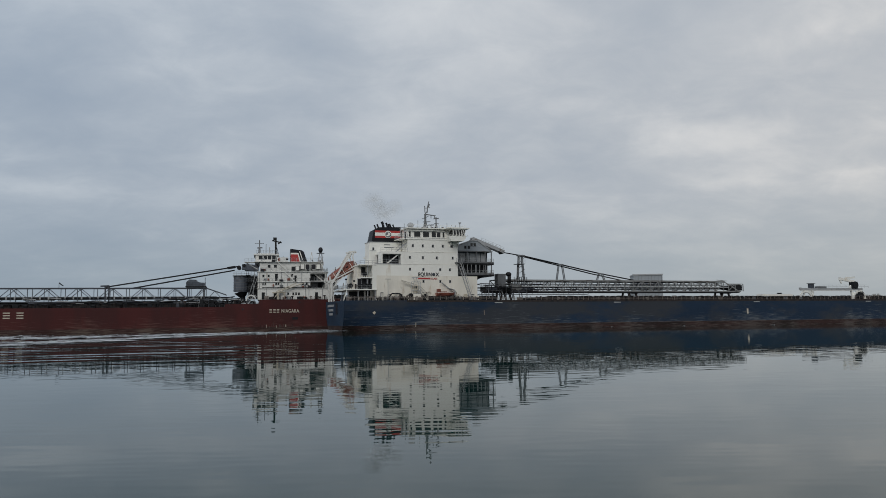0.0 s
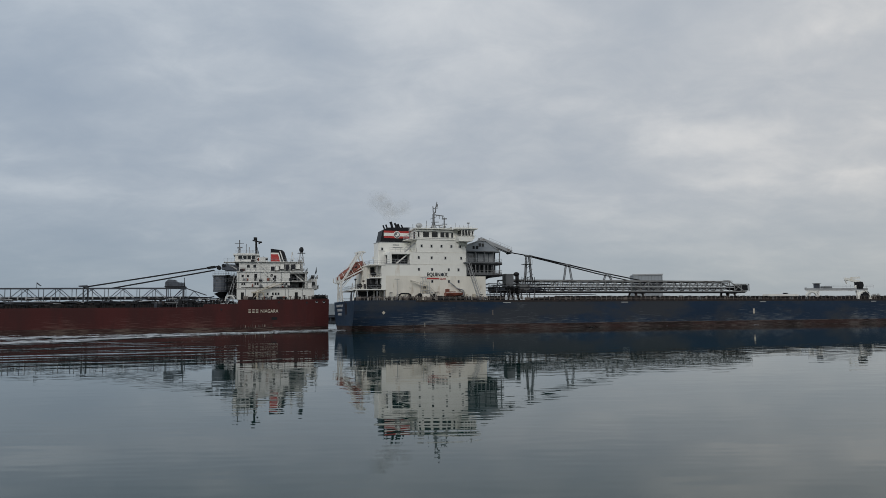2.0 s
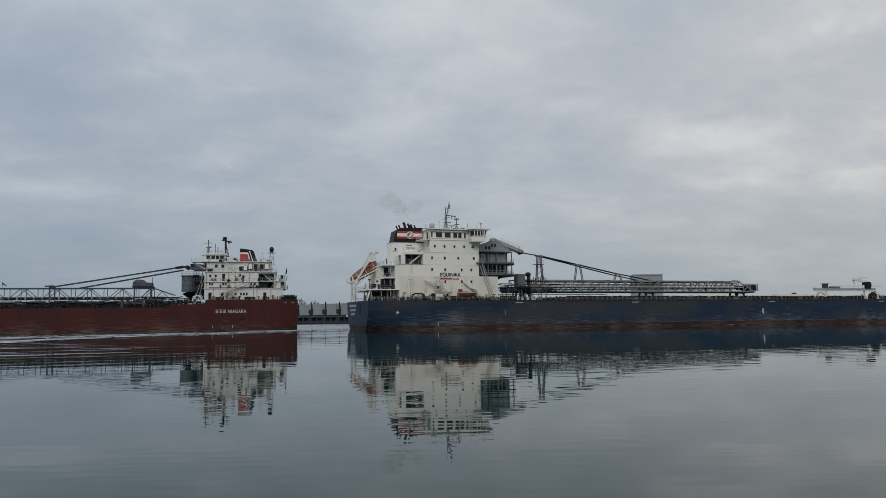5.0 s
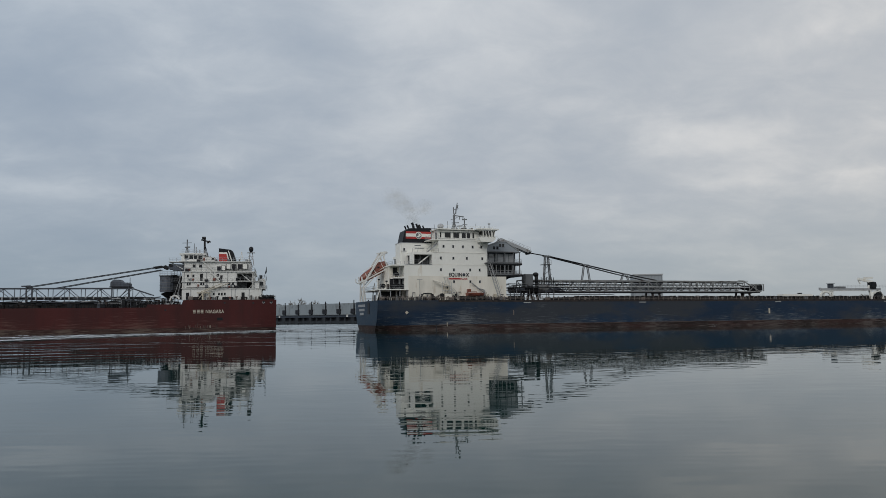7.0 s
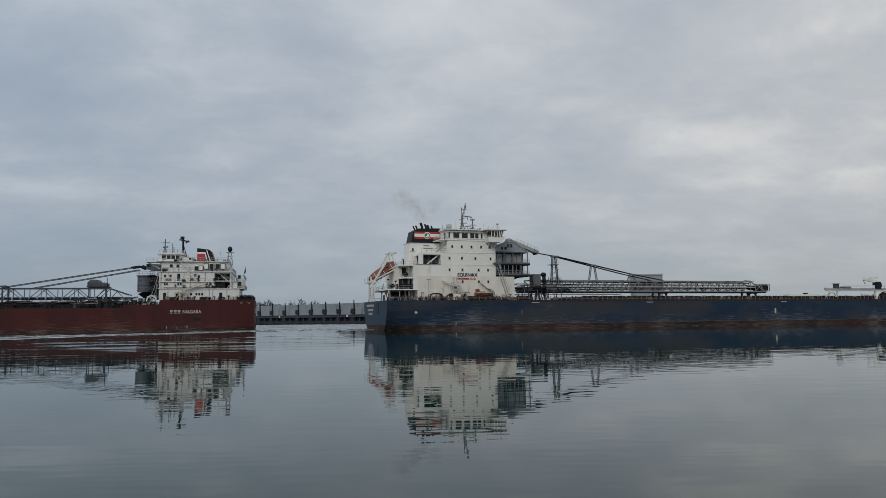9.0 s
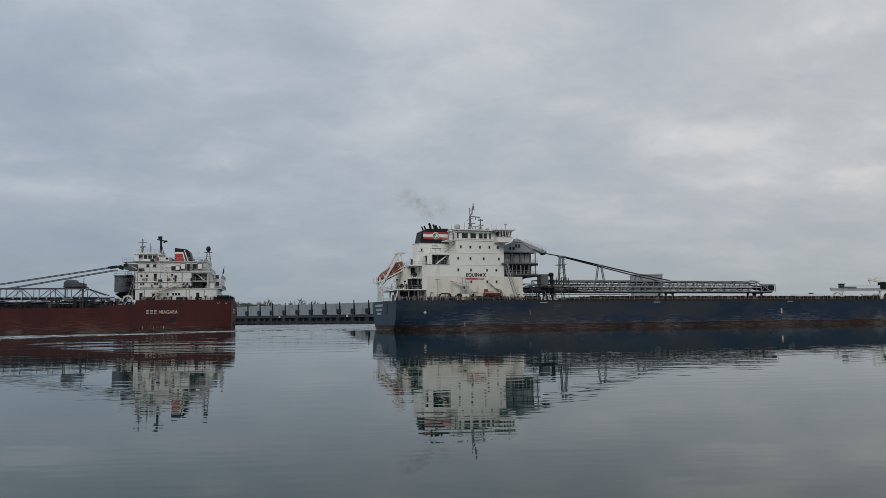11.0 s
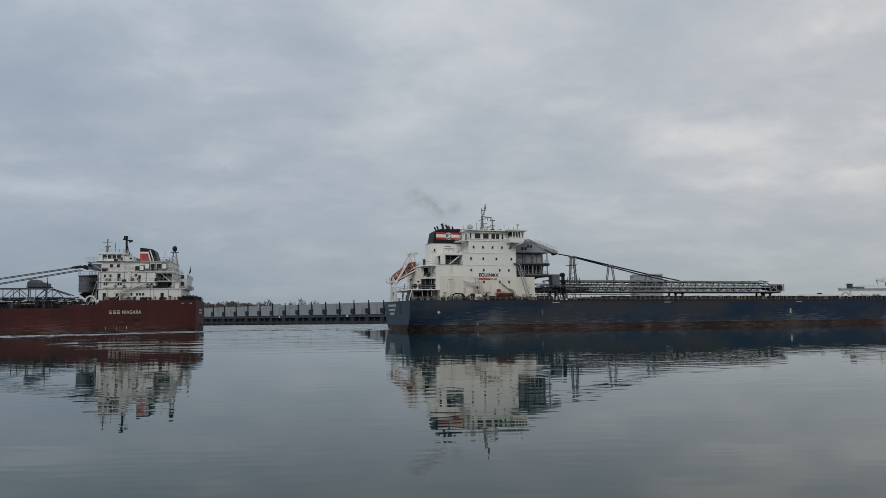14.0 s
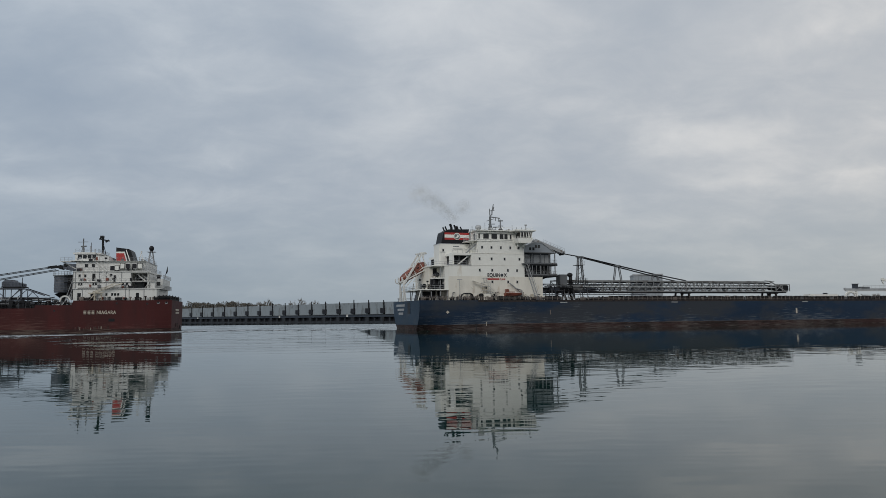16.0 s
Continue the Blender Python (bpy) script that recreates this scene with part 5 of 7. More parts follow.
# ---- the red carrier ----
def red_carrier():
    ship = tagged(new("bulk_carrier"), "rust-red self-unloading bulk carrier with low white deckhouse", "ship", "ships on the river")
    L, TOP, ST = 222.0, 8.5, (0.84, 0.93, 11)

    def top(s):
        return 8.5 if s <= 24 else 7.35 if s <= 33 else 6.55
    hull_band("hull", M["red"], ship, -1, STATIONS, (1.1, 2.5, 4.0, 5.5, 7.0), L, TOP, ST, "rust-red hull plating", tops=top)
    hull_band("lower_plating", M["redlow"], ship, -1, STATIONS, (-1.5, 0.0, 0.5, 1.1), L, TOP, ST, "scraped red lower plating")
    deck_sheet("deck", M["deck"], ship, -1, STATIONS, lambda s: top(s) - 0.05, L, TOP, ST)
    W, C = M["offwhite"], M["offwhite"]
    D = 8.5
    # pale upright scrapes low on the quarter
    rs = random.Random(61)
    for k in range(11):
        x, z = -17.2 - 0.62 * k + rs.uniform(-0.15, 0.15), rs.uniform(0.7, 1.3)
        bx("scrape_mark", M["lettering" if k % 4 == 0 else "scum"], ship, x, x + rs.uniform(0.08, 0.16), -0.03, 0.08, z, z + rs.uniform(0.5, 1.1))
    # writing: the ship's name, with the owner's letters as plain bars
    t = (radians(90), 0, 0)
    for x in (-21.5, -20.5, -19.55):
        for z in (4.95, 5.31, 5.66):
            bx("lettering_bar", M["lettering"], ship, x, x + 0.66, -0.06, 0.02, z, z + 0.19)
    lettering("lettering", "NIAGARA", 1.28, M["lettering"], ship, (-18.35, -0.03, 4.95), t, "cream block lettering", 0.80, 0.02)
    for x in (-90.2, -87.0, -83.85, -93.4, -96.6, -104.5, -107.7, -110.9):
        for z in (3.95, 4.6, 5.25):
            bx("lettering_bar", M["lettering"], ship, x, x + 1.6, -0.06, 0.02, z, z + 0.27)
    bx("hull_port", M["dark"], ship, -15.4, -13.9, -0.04, 0.05, 3.0, 3.75)
    r = random.Random(3)
    for k in range(9):
        x = -24 + k * 1.05
        bx("draught_figures", M["redlow"], ship, x, x + r.uniform(0.12, 0.5), -0.03, 0.03, 0.7, 1.2 + r.random() * 0.8)
    for s, z in ((28.5, 5.9), (6.0, 7.6), (13.5, 7.7)):
        bm = bmesh.new()
        y = BEAM / 2 - hull_breadth(s, z, L, TOP, *ST)
        rod(bm, (-s, y + 0.15, z), (-s, y - 0.06, z), 0.27, 12)
        part("fairlead", bm, M["ink"], ship)
    for s in (3.3, 1.3):
        y = BEAM / 2 - hull_breadth(s, 7.8, L, TOP, *ST)
        bm = bmesh.new()
        rod(bm, (-s, y + 0.3, 7.8), (-s, y - 0.07, 7.8), 0.34, 14)
        pt = part("mooring_port", bm, M["lightgrey"], ship, "pale-rimmed mooring port")
        bm = bmesh.new()
        rod(bm, (-s, y + 0.3, 7.9), (-s, y - 0.10, 7.9), 0.27, 14)
        part("port_opening", bm, M["dark"], pt)
    for a, b in ((4.5, 5.2), (1.2, 1.9)):
        bx("stern_plate", M["redlow"], ship, -0.02, 0.08, 8.0 + a, 8.0 + b, 1.2, 2.4)
    bx("stern_port", M["ink"], ship, -0.05, 0.1, 17.5, 19, 0.7, 1.9)
    for z in (6.0, 5.2):
        bx("stern_lettering", M["lettering"], ship, -0.02, 0.10, 8.5, 15, z - 0.22, z + 0.22)
    # deckhouse
    h1 = house("deckhouse", C, ship, -24.7, -3.9, 2, 21.7, D, 11.6, lip=0.12)
    h2 = house("deckhouse", W, ship, -24.7, -10.5, 2.03, 21.7, 11.6, 16.1, lip=0.12)
    # grey instead of white: the gallery's shade is put into the paint
    h2b = house("deckhouse", M["lightgrey"], ship, -10.5, -6.4, 7.4, 18.6, 11.6, 16.1, "after house set back behind an open gallery, greyed for its shade")
    # end wall added to keep light out of the gallery
    bx("shade_wall", W, ship, -6.4, -5.9, 2.1, 18.6, 11.6, 15.8)
    h3 = house("deckhouse", W, ship, -24.2, -7.0, 2.4, 21.4, 16.2, 18.9, lip=0.12)
    bx("gallery_roof", W, ship, -10.5, -5.6, 2, 21.7, 15.75, 16.2)
    bx("gallery_floor", W, ship, -10.5, -4.6, 2, 21.7, 13.5, 13.7)
    bx("gallery_post", W, ship, -6.3, -5.9, 2.1, 2.5, 11.6, 15.8)
    bx("gallery_wall", W, ship, -5.9, -4.6, 2.4, 21.0, 11.6, 13.5)
    railing(ship, [(-10.4, 2.1, 13.7), (-4.8, 2.1, 13.7), (-4.8, 21, 13.7)], 1.0, 0.9)
    railing(ship, [(-24.0, 2.1, 16.25), (-5.8, 2.1, 16.25), (-5.8, 21, 16.25)], 1.0, 1.4)
    railing(ship, [(-20, 2.6, 19.0), (-7.2, 2.6, 19.0), (-7.2, 21, 19.0)], 1.0, 1.4)
    # dark plates give the shade inside these doorways
    bx("open_doorway", M["dark"], h2b, -9.9, -8.6, 7.3, 7.4, 13.7, 15.6)
    bx("open_doorway", M["dark"], h2b, -8.0, -7.0, 7.3, 7.4, 11.7, 13.3)
    stair("stairway", ship, (-9.4, 3.0, 15.7), (-6.6, 3.0, 13.3), 0.8, W)
    stair("stairway", ship, (-6.6, 2.6, 11.7), (-8.6, 2.6, 8.6), 0.8, W)
    stair("stairway", ship, (-19.4, 2.0, 18.8), (-16.6, 2.0, 16.3), 0.8, W)
    stair("stairway", ship, (-17.4, 1.5, 16.0), (-14.8, 1.5, 13.5), 0.7, W)
    for x, z in ((-23.2, 12.84), (-22.75, 12.84), (-19.75, 12.84), (-19.2, 12.84), (-12.5, 12.84), (-11.5, 12.84), (-21.8, 15.0), (-23.2, 15.0)):
        window(h2, x, 2.03, z, 0.55, 0.7, frame_mat="offwhite")
    for x in (-20.1,):
        bx("door", M["dark"], h2, x, x + 0.75, 1.97, 2.03, 13.7, 15.6)
    for x, z in ((-15.8, 14.85), (-14.85, 14.45)):
        bx("air_intake", M["ink"], h2, x, x + 0.6, 1.93, 2.03, z, z + 0.7)
    for x in (-21.7, -20.0):
        window(h3, x, 2.4, 17.7, 0.75, 0.8, frame_mat="offwhite")
    for x in (-16.5, -15.1, -14.36, -13.6):
        window(h1, x, 2.0, 10.1, 0.5, 0.7, frame_mat="offwhite")
    bx("rubbing_strip", M["dark"], h2, -23.5, -10.3, 1.72, 2.03, 11.68, 11.88, label="thin dark stripe")
    for x, z in ((-9.2, 8.6), (-20.4, 8.6), (-23.6, 8.6)):
        bx("door", M["dark"], h1, x, x + 0.8, 1.95, 2.0, z, z + 1.9)
    # deck edges stand out and throw a line of shade
    for z, a, b in ((11.6, -24.9, -3.0), (13.35, -24.9, -10.4), (16.15, -24.9, -5.5), (18.9, -24.4, -6.8)):
        bx("deck_edge", W, ship, a, b, 1.75, 2.6, z - 0.05, z + 0.07)
    railing(ship, [(-24.6, 1.8, 13.45), (-10.6, 1.8, 13.45)], 0.95, 1.3, W)
    r2 = random.Random(61)
    for k in range(30):
        x, z = -24 + r2.random() * 18, r2.choice((8.6, 11.75, 13.5, 16.3, 19.0))
        kind = r2.choice(("locker", "fire_box", "ring", "light"))
        bx(kind, M[r2.choice(("dark", "lightgrey", "grey", "orange", "ink", "dark"))], ship, x, x + r2.uniform(0.25, 0.7), 1.75, 2.05, z + r2.uniform(0, 0.4), z + r2.uniform(0.5, 1.0))
    # vents in a row, pale and dark by turns
    vents = ((-15.8, 1.2, 16.3, 17.7, "black"), (-14.6, 1.15, 16.4, 17.8, "white"), (-13.3, 1.25, 16.8, 18.35, "white"), (-11.95, 1.25, 16.8, 18.35, "black"), (-10.4, 1.35, 16.8, 18.35, "black"), (-9.0, 1.3, 16.8, 18.35, "white"))
    for x, w, za, zb, m in vents:
        v = house("vent_box", W, ship, x, x + w, 1.75, 4.6, za, zb)
        bx("vent_louvre", M["ink" if m == "black" else "white"], v, x + 0.13, x + w - 0.13, 1.68, 1.75, za + 0.13, zb - 0.13)
        if m == "white":
            planks("vent_frame", M["ink"], v, [((x + 0.08, 1.72, za), (x + 0.08, 1.72, zb), 0.1, 0.1), ((x + w - 0.08, 1.72, za), (x + w - 0.08, 1.72, zb), 0.1, 0.1), ((x, 1.72, za + 0.06), (x + w, 1.72, za + 0.06), 0.1, 0.1), ((x, 1.72, zb - 0.06), (x + w, 1.72, zb - 0.06), 0.1, 0.1)])
    bx("vent_face", M["black"], ship, -24.0, -22.6, 2.3, 2.4, 16.5, 17.0)
    # wheelhouse
    wh = house("wheelhouse", W, ship, -25.4, -19.6, 5, 18.7, 18.9, 21.0, "white wheelhouse with a rounded front", edge=0.9)
    bm = bmesh.new()
    box(bm, -25.9, -19.0, 4.6, 19.1, 21.0, 21.4)
    bmesh.ops.bevel(bm, geom=[e for e in bm.edges if abs(e.verts[0].co.z - e.verts[1].co.z) > 0.2], offset=1.1, segments=4, affect="EDGES")
    part("wheelhouse_roof", bm, W, wh)
    for x, w in ((-24.0, 1.05), (-22.75, 0.95), (-21.6, 0.95), (-20.4, 1.0)):
        window(wh, x, 5.0, 20.25, w, 1.0, frame_mat="offwhite")
    bx("front_glazing", M["glass"], wh, -25.44, -25.4, 6.2, 17.4, 19.85, 20.65)
    bx("bridge_wing", W, ship, -25.6, -19.3, 2.2, 21.5, 18.85, 19.05)
    railing(ship, [(-28.2, 3.0, 18.9), (-25.4, 3.0, 18.9)], 1.0, 0.9)
    bx("wing_platform", W, ship, -28.3, -25.3, 2.8, 6, 18.75, 18.9)
    planks("wing_stay", W, ship, [((-28.0, 4.4, 18.8), (-24.8, 4.4, 17.0), 0.2, 0.25)])
    railing(ship, [(-25.2, 5.0, 21.4), (-19.4, 5.0, 21.4), (-19.4, 18, 21.4)], 0.9, 1.0)
    # masts
    mm = rods("signal_mast", M["dark"], ship, [((-19.8, 12, 19), (-19.9, 12, 26.4), 0.30), ((-20.9, 12, 26.2), (-18.2, 12, 25.6), 0.20), ((-20.6, 12, 26.7), (-19.6, 12, 26.7), 0.45), ((-19.2, 12, 25.3), (-18.4, 12, 25.9), 0.25), ((-18.8, 12, 21), (-19.6, 12, 24.2), 0.1)])
    rods("radar_mast", M["grey"], ship, [((-24.4, 10, 21.4), (-24.4, 10, 25.6), 0.16), ((-25.7, 10, 24.6), (-23.2, 10, 24.7), 0.08), ((-24.9, 10, 21.4), (-24.5, 10, 23.6), 0.09), ((-23.9, 10, 21.4), (-24.3, 10, 23.6), 0.09), ((-25.0, 10, 23.4), (-23.6, 10, 23.5), 0.22), ((-24.4, 10, 22.2), (-25.6, 10, 21.4), 0.08), ((-22.6, 11, 21.4), (-22.6, 11, 24.6), 0.09)])
    each("aerial", M["lightgrey"], ship, [((-21.6, 6, 21.4), (-21.6, 6, 23.2), 0.12), ((-20.9, 8, 21.4), (-20.9, 8, 22.6), 0.09), ((-17.8, 6, 19.0), (-17.8, 6, 20.8), 0.08)], False)
    bt = rods("lattice_tower", M["lightgrey"], ship, [((-7.9, 10.6, 19), (-7.4, 11.4, 22.6), 0.11), ((-6.3, 10.6, 19), (-6.8, 11.4, 22.6), 0.11), ((-7.9, 12.8, 19), (-7.4, 12.2, 22.6), 0.11), ((-6.3, 12.8, 19), (-6.8, 12.2, 22.6), 0.11), ((-7.8, 10.7, 19.6), (-6.7, 11.2, 21), 0.07), ((-6.5, 10.9, 20.4), (-7.5, 11.3, 22.0), 0.07), ((-8.0, 11.8, 22.6), (-6.2, 11.8, 22.6), 0.09), ((-7.9, 11.4, 21.4), (-6.3, 11.4, 21.4), 0.07)])
    mm.location.z, bt.location.z = -0.45, -0.4
    bx("platform", M["lightgrey"], bt, -8.2, -6.0, 10.8, 12.8, 22.5, 22.62)
    bm = bmesh.new()
    ball(bm, (-7.1, 11.8, 23.55), 0.66, 0.66, 0.8, 14, 10)
    rod(bm, (-7.1, 11.8, 22.6), (-7.1, 11.8, 23.2), 0.4, 8)
    part("radome", bm, M["black"], bt, smooth=True)
    rods("lattice_tower", W, ship, [((-10.3, 11, 19), (-9.8, 11.5, 21.8), 0.09), ((-9.1, 11, 19), (-9.6, 11.5, 21.8), 0.09), ((-9.7, 11.5, 21.6), (-9.7, 11.5, 22.4), 0.2), ((-10.2, 11, 20.2), (-9.2, 11, 20.2), 0.06)])
    rods("flag_staff", M["dark"], ship, [((-3.6, 11.8, 14.2), (-2.7, 11.8, 18.2), 0.06)])
    bm = bmesh.new()
    prism(bm, ((-2.75, 18.0), (-2.65, 16.8), (-2.9, 16.0), (-3.1, 16.3), (-3.0, 17.2)), 11.76, 11.84)
    part("ensign", bm, M["dark"], ship, "dark furled ensign")
    # clutter of the house top: rails, pipes, lockers, ladders, lamps
    r4 = random.Random(83)
    for k in range(26):
        x, z, y = -19.0 + r4.random() * 12, r4.choice((16.2, 18.95, 18.95)), r4.uniform(2.0, 4.0)
        if z > 18 and -17.0 < x < -10.0:
            continue
        if k % 2:
            rods("vent_pipe", M[r4.choice(("dark", "offwhite", "grey"))], ship, [((x, y, z), (x, y, z + r4.uniform(0.5, 1.4)), 0.08), ((x - 0.15, y, z + 0.5), (x + 0.15, y, z + 0.5), 0.15)])
        else:
            bx("locker", M[r4.choice(("dark", "offwhite", "grey", "lightgrey"))], ship, x, x + r4.uniform(0.3, 0.8), y, y + 0.5, z, z + r4.uniform(0.3, 0.9))
    for x, z in ((-23.9, 16.25), (-18.9, 13.5), (-10.9, 11.8), (-21.0, 18.9)):
        bx("locker", M["ink"], ship, x, x + 0.9, 1.6, 2.0, z, z + 0.55)
    bx("inner_house", W, ship, -19.6, -16.6, 4.0, 19.0, 18.9, 20.3)
    each("house_pipe", M["lightgrey"], ship, [((x, 1.95, 8.6), (x, 1.95, 11.5), 0.07) for x in (-22.4, -18.6, -11.8, -10.9, -7.2)] + [((x, 1.95, 11.8), (x, 1.95, 16.0), 0.06) for x in (-24.2, -18.4, -16.7, -12.9)], False)
    each("jib_stay", M["beige"], ship, [((-19.7, 1.3, 10.7), (-14.3, 1.3, 13.0), 0.16, 0.2), ((-20.5, 1.3, 8.6), (-18.8, 1.3, 10.9), 0.16, 0.2), ((-20.8, 1.3, 10.4), (-17.6, 1.3, 10.4), 0.14, 0.3)])
    # funnel
    bm = bmesh.new()
    prism(bm, ((-15.8, 19.0), (-10.9, 19.0), (-12.0, 22.3), (-12.6, 22.75), (-15.8, 23.15)), 9, 15)
    fn = part("funnel", bm, M["black"], ship, "black funnel with red panel and white stripe")
    bm = bmesh.new()
    prism(bm, ((-15.75, 19.05), (-12.75, 19.05), (-13.55, 22.0), (-15.75, 22.0)), 8.95, 9)
    part("funnel_stripe", bm, M["white"], fn)
    bm = bmesh.new()
    prism(bm, ((-15.72, 19.1), (-13.1, 19.1), (-13.75, 21.55), (-15.72, 21.55)), 8.9, 8.95)
    part("funnel_panel", bm, M["funnelred"], fn)
    bm = bmesh.new()
    prism(bm, ((-12.2, 19.05), (-11.95, 19.05), (-13.1, 22.5), (-13.35, 22.5)), 8.95, 9)
    part("funnel_stripe", bm, M["white"], fn)
    # stern gear
    bx("stern_shelter", M["dark"], ship, -3.6, -0.6, 3.0, 20.6, 8.55, 9.0)
    bx("after_house", W, ship, -5.0, -3.0, 5, 18.7, 11.6, 14.4)
    window(ship, -4.0, 5.0, 13.0, 0.9, 1.1, frame_mat="offwhite")
    railing(ship, [(-5.2, 4.8, 14.4), (-2.8, 4.8, 14.4), (-2.8, 19, 14.4)], 1.0, 0.8)
    railing(ship, [(-4.6, 4.6, 11.6), (-2.6, 4.6, 11.6), (-2.6, 19, 11.6)], 1.0, 0.8)
    bx("lamp_box", M["dark"], ship, -4.6, -3.8, 6, 7, 14.4, 15.4)
    deck_rail(ship, -1, 0.3, 4.6, D, 0.8, q=1.0, material="dark")
    railing(ship, [(-0.25, 1.2, D), (-0.25, 22.4, D)], 1.1, 1.6, M["dark"])
    clutter(ship, -1, [0.7, 1.5, 2.3, 3.1, 4.0], D, 21, (1.5, 5))
    clutter(ship, -1, [5.4 + 1.25 * k for k in range(15)], D, 31, (0.5, 1.6))
    rods("boat_davit", M["beige"], ship, [((-19.2, 1.2, D), (-19.2, 1.2, 10.6), 0.22), ((-19.2, 1.2, 10.6), (-12.4, 1.2, 13.0), 0.14), ((-17.6, 1.2, D), (-17.6, 1.2, 10.2), 0.16), ((-19.8, 1.2, 10.5), (-17.0, 1.2, 10.5), 0.12)])
    for x, y in ((-1.6, 3.0), (-3.4, 3.4), (-1.5, 8.0), (-1.7, 14.5), (-1.4, 19.5)):
        bm = bmesh.new()
        rod(bm, (x - 0.75, y, D + 0.85), (x + 0.75, y, D + 0.85), 0.42, 12)
        for o in (-0.8, 0.0, 0.8):
            rod(bm, (x + o - 0.05, y, D + 0.85), (x + o + 0.05, y, D + 0.85), 0.64, 14)
        box(bm, x - 0.8, x + 0.8, y - 1.0, y + 1.0, D, D + 0.35)
        part("mooring_winch", bm, M["dark"], ship)
    bx("stern_bulwark", M["redlow"], ship, -4.5, -0.4, 1.15, 1.3, D, D + 0.35)
    # forward face: dark unloading tower, bracket and boom
    S = M["slate"]
    bm = bmesh.new()
    rod(bm, (-29.2, 10, 10.9), (-29.2, 10, 15.3), 2.2, 18)
    ut = part("unloading_tower", bm, M["towergrey"], ship, "dark grey round conveyor tower")
    for k in range(6):
        bm = bmesh.new()
        rod(bm, (-29.2, 10, 11.3 + k * 0.72), (-29.2, 10, 11.43 + k * 0.72), 2.28, 18)
        part("hoop", bm, M["grey"], ut)
    bm = bmesh.new()
    rod(bm, (-29.2, 10, 15.3), (-29.2, 10, 15.5), 2.5, 18)
    part("tower_deck", bm, M["grey"], ut)
    railing(ut, [(-31.5, 9.2, 15.5), (-30.6, 7.9, 15.5), (-27.8, 7.9, 15.5), (-26.9, 9.2, 15.5)], 1.0, 0.7)
    bm = bmesh.new()
    rod(bm, (-28.8, 10, 9.5), (-29.2, 10, 10.95), 0.9, 14, 2.1)
    rod(bm, (-28.8, 10, 7.3), (-28.8, 10, 9.6), 0.7, 10)
    part("hopper", bm, M["dark"], ut)
    stair("stairway", ut, (-27.8, 6.6, 8.0), (-25.6, 6.6, 15.2), 0.9, M["grey"], 18)
    # dark plate stands in for shade between the tower and the deckhouse
    bx("shadow_plate", M["dark"], ut, -27.2, -24.75, 6.5, 17, 9.0, 15.2)
    each("bracket", M["towergrey"], ship, [((-24.6, 10, 17.7), (-28.4, 10, 17.9), 1.0, 1.7), ((-24.6, 13, 17.7), (-28.4, 13, 17.9), 1.0, 1.7), ((-28.6, 9.4, 18.0), (-28.6, 13.6, 18.0), 1.1, 1.4)])
    each("sheave", M["dark"], ship, [((-30.0, 9.9, 17.8), (-30.0, 13.1, 17.8), 0.6), ((-28.6, 9.3, 18.3), (-28.6, 13.7, 18.3), 0.5)], False)
    boom = truss("unloading_boom", ship, -1, 39.0, 125.0, 9.0, 13.6, 8.3, 12.0, 4.1, S, 0.26, 0.15, "dark lattice conveyor boom stowed along the deck")
    planks("boom_foot", S, boom, [((-39, 9, 12.1), (-33.4, 9, 10.1), 0.26, 0.26), ((-39, 13.6, 12.1), (-33.4, 13.6, 10.1), 0.26, 0.26), ((-39, 9, 8.3), (-31, 9, 9.6), 0.3, 0.3), ((-36.4, 9, 11.1), (-38.6, 9, 8.5), 0.16, 0.16), ((-36.4, 9, 11.1), (-34.6, 9, 9.2), 0.16, 0.16)])
    bx("belt_trough", M["dark"], boom, -125, -33, 9.4, 13.2, 8.95, 9.55)
    bx("belt", M["grey"], boom, -125, -36, 9.8, 12.8, 9.56, 9.7)
    bx("walkway", S, boom, -125, -36, 8.0, 9.0, 8.15, 8.3)
    w = bmesh.new()
    box(w, -0.15, 0.15, 9.1, 9.4, 9.0, 9.8)
    idler = made(w, "idler", M["lightgrey"])
    for k in range(40):
        alike("idler", idler, boom, (-40 - k * 2.05, 0, 0))
    each("boom_post", S, ship, [((-64.8, 8.8, 6.5), (-64.8, 8.8, 12.6), 0.32, 0.36), ((-64.8, 13.8, 6.5), (-64.8, 13.8, 12.6), 0.32, 0.36), ((-64.8, 8.6, 12.4), (-64.8, 14, 12.4), 0.4, 0.4), ((-66.0, 8.8, 12.5), (-63.8, 8.8, 12.6), 0.4, 0.4)])
    for s in (47, 88):
        each("boom_rest", M["dark"], ship, [((-s, 9.4, 6.5), (-s, 9.4, 8.3), 0.4, 0.5), ((-s - 2, 9.4, 6.5), (-s - 1.4, 9.4, 8.3), 0.4, 0.5)])
    cab = []
    for y in (10.2, 12.8):
        cab += [((-30.2, y, 18.2), (-65.0, y, 12.4), 0.10), ((-31.2, y, 17.1), (-58.0, y, 12.1), 0.10)]
    each("stay_cable", M["dark"], ship, cab, False)
    each("cable_clamp", M["dark"], ship, [((-31.0, 10.2, 18.05), (-33.2, 10.2, 17.7), 0.35, 0.5), ((-31.0, 12.8, 18.05), (-33.2, 12.8, 17.7), 0.35, 0.5)])
    bm = bmesh.new()
    prism(bm, ((-44.0, 12.5), (-39.2, 12.5), (-39.2, 13.4), (-41.0, 13.6), (-41.5, 14.3), (-43.2, 14.4), (-44.0, 13.7)), 9.2, 13.2)
    part("winch_house", bm, M["towergrey"], boom, "rounded grey winch house on the boom")
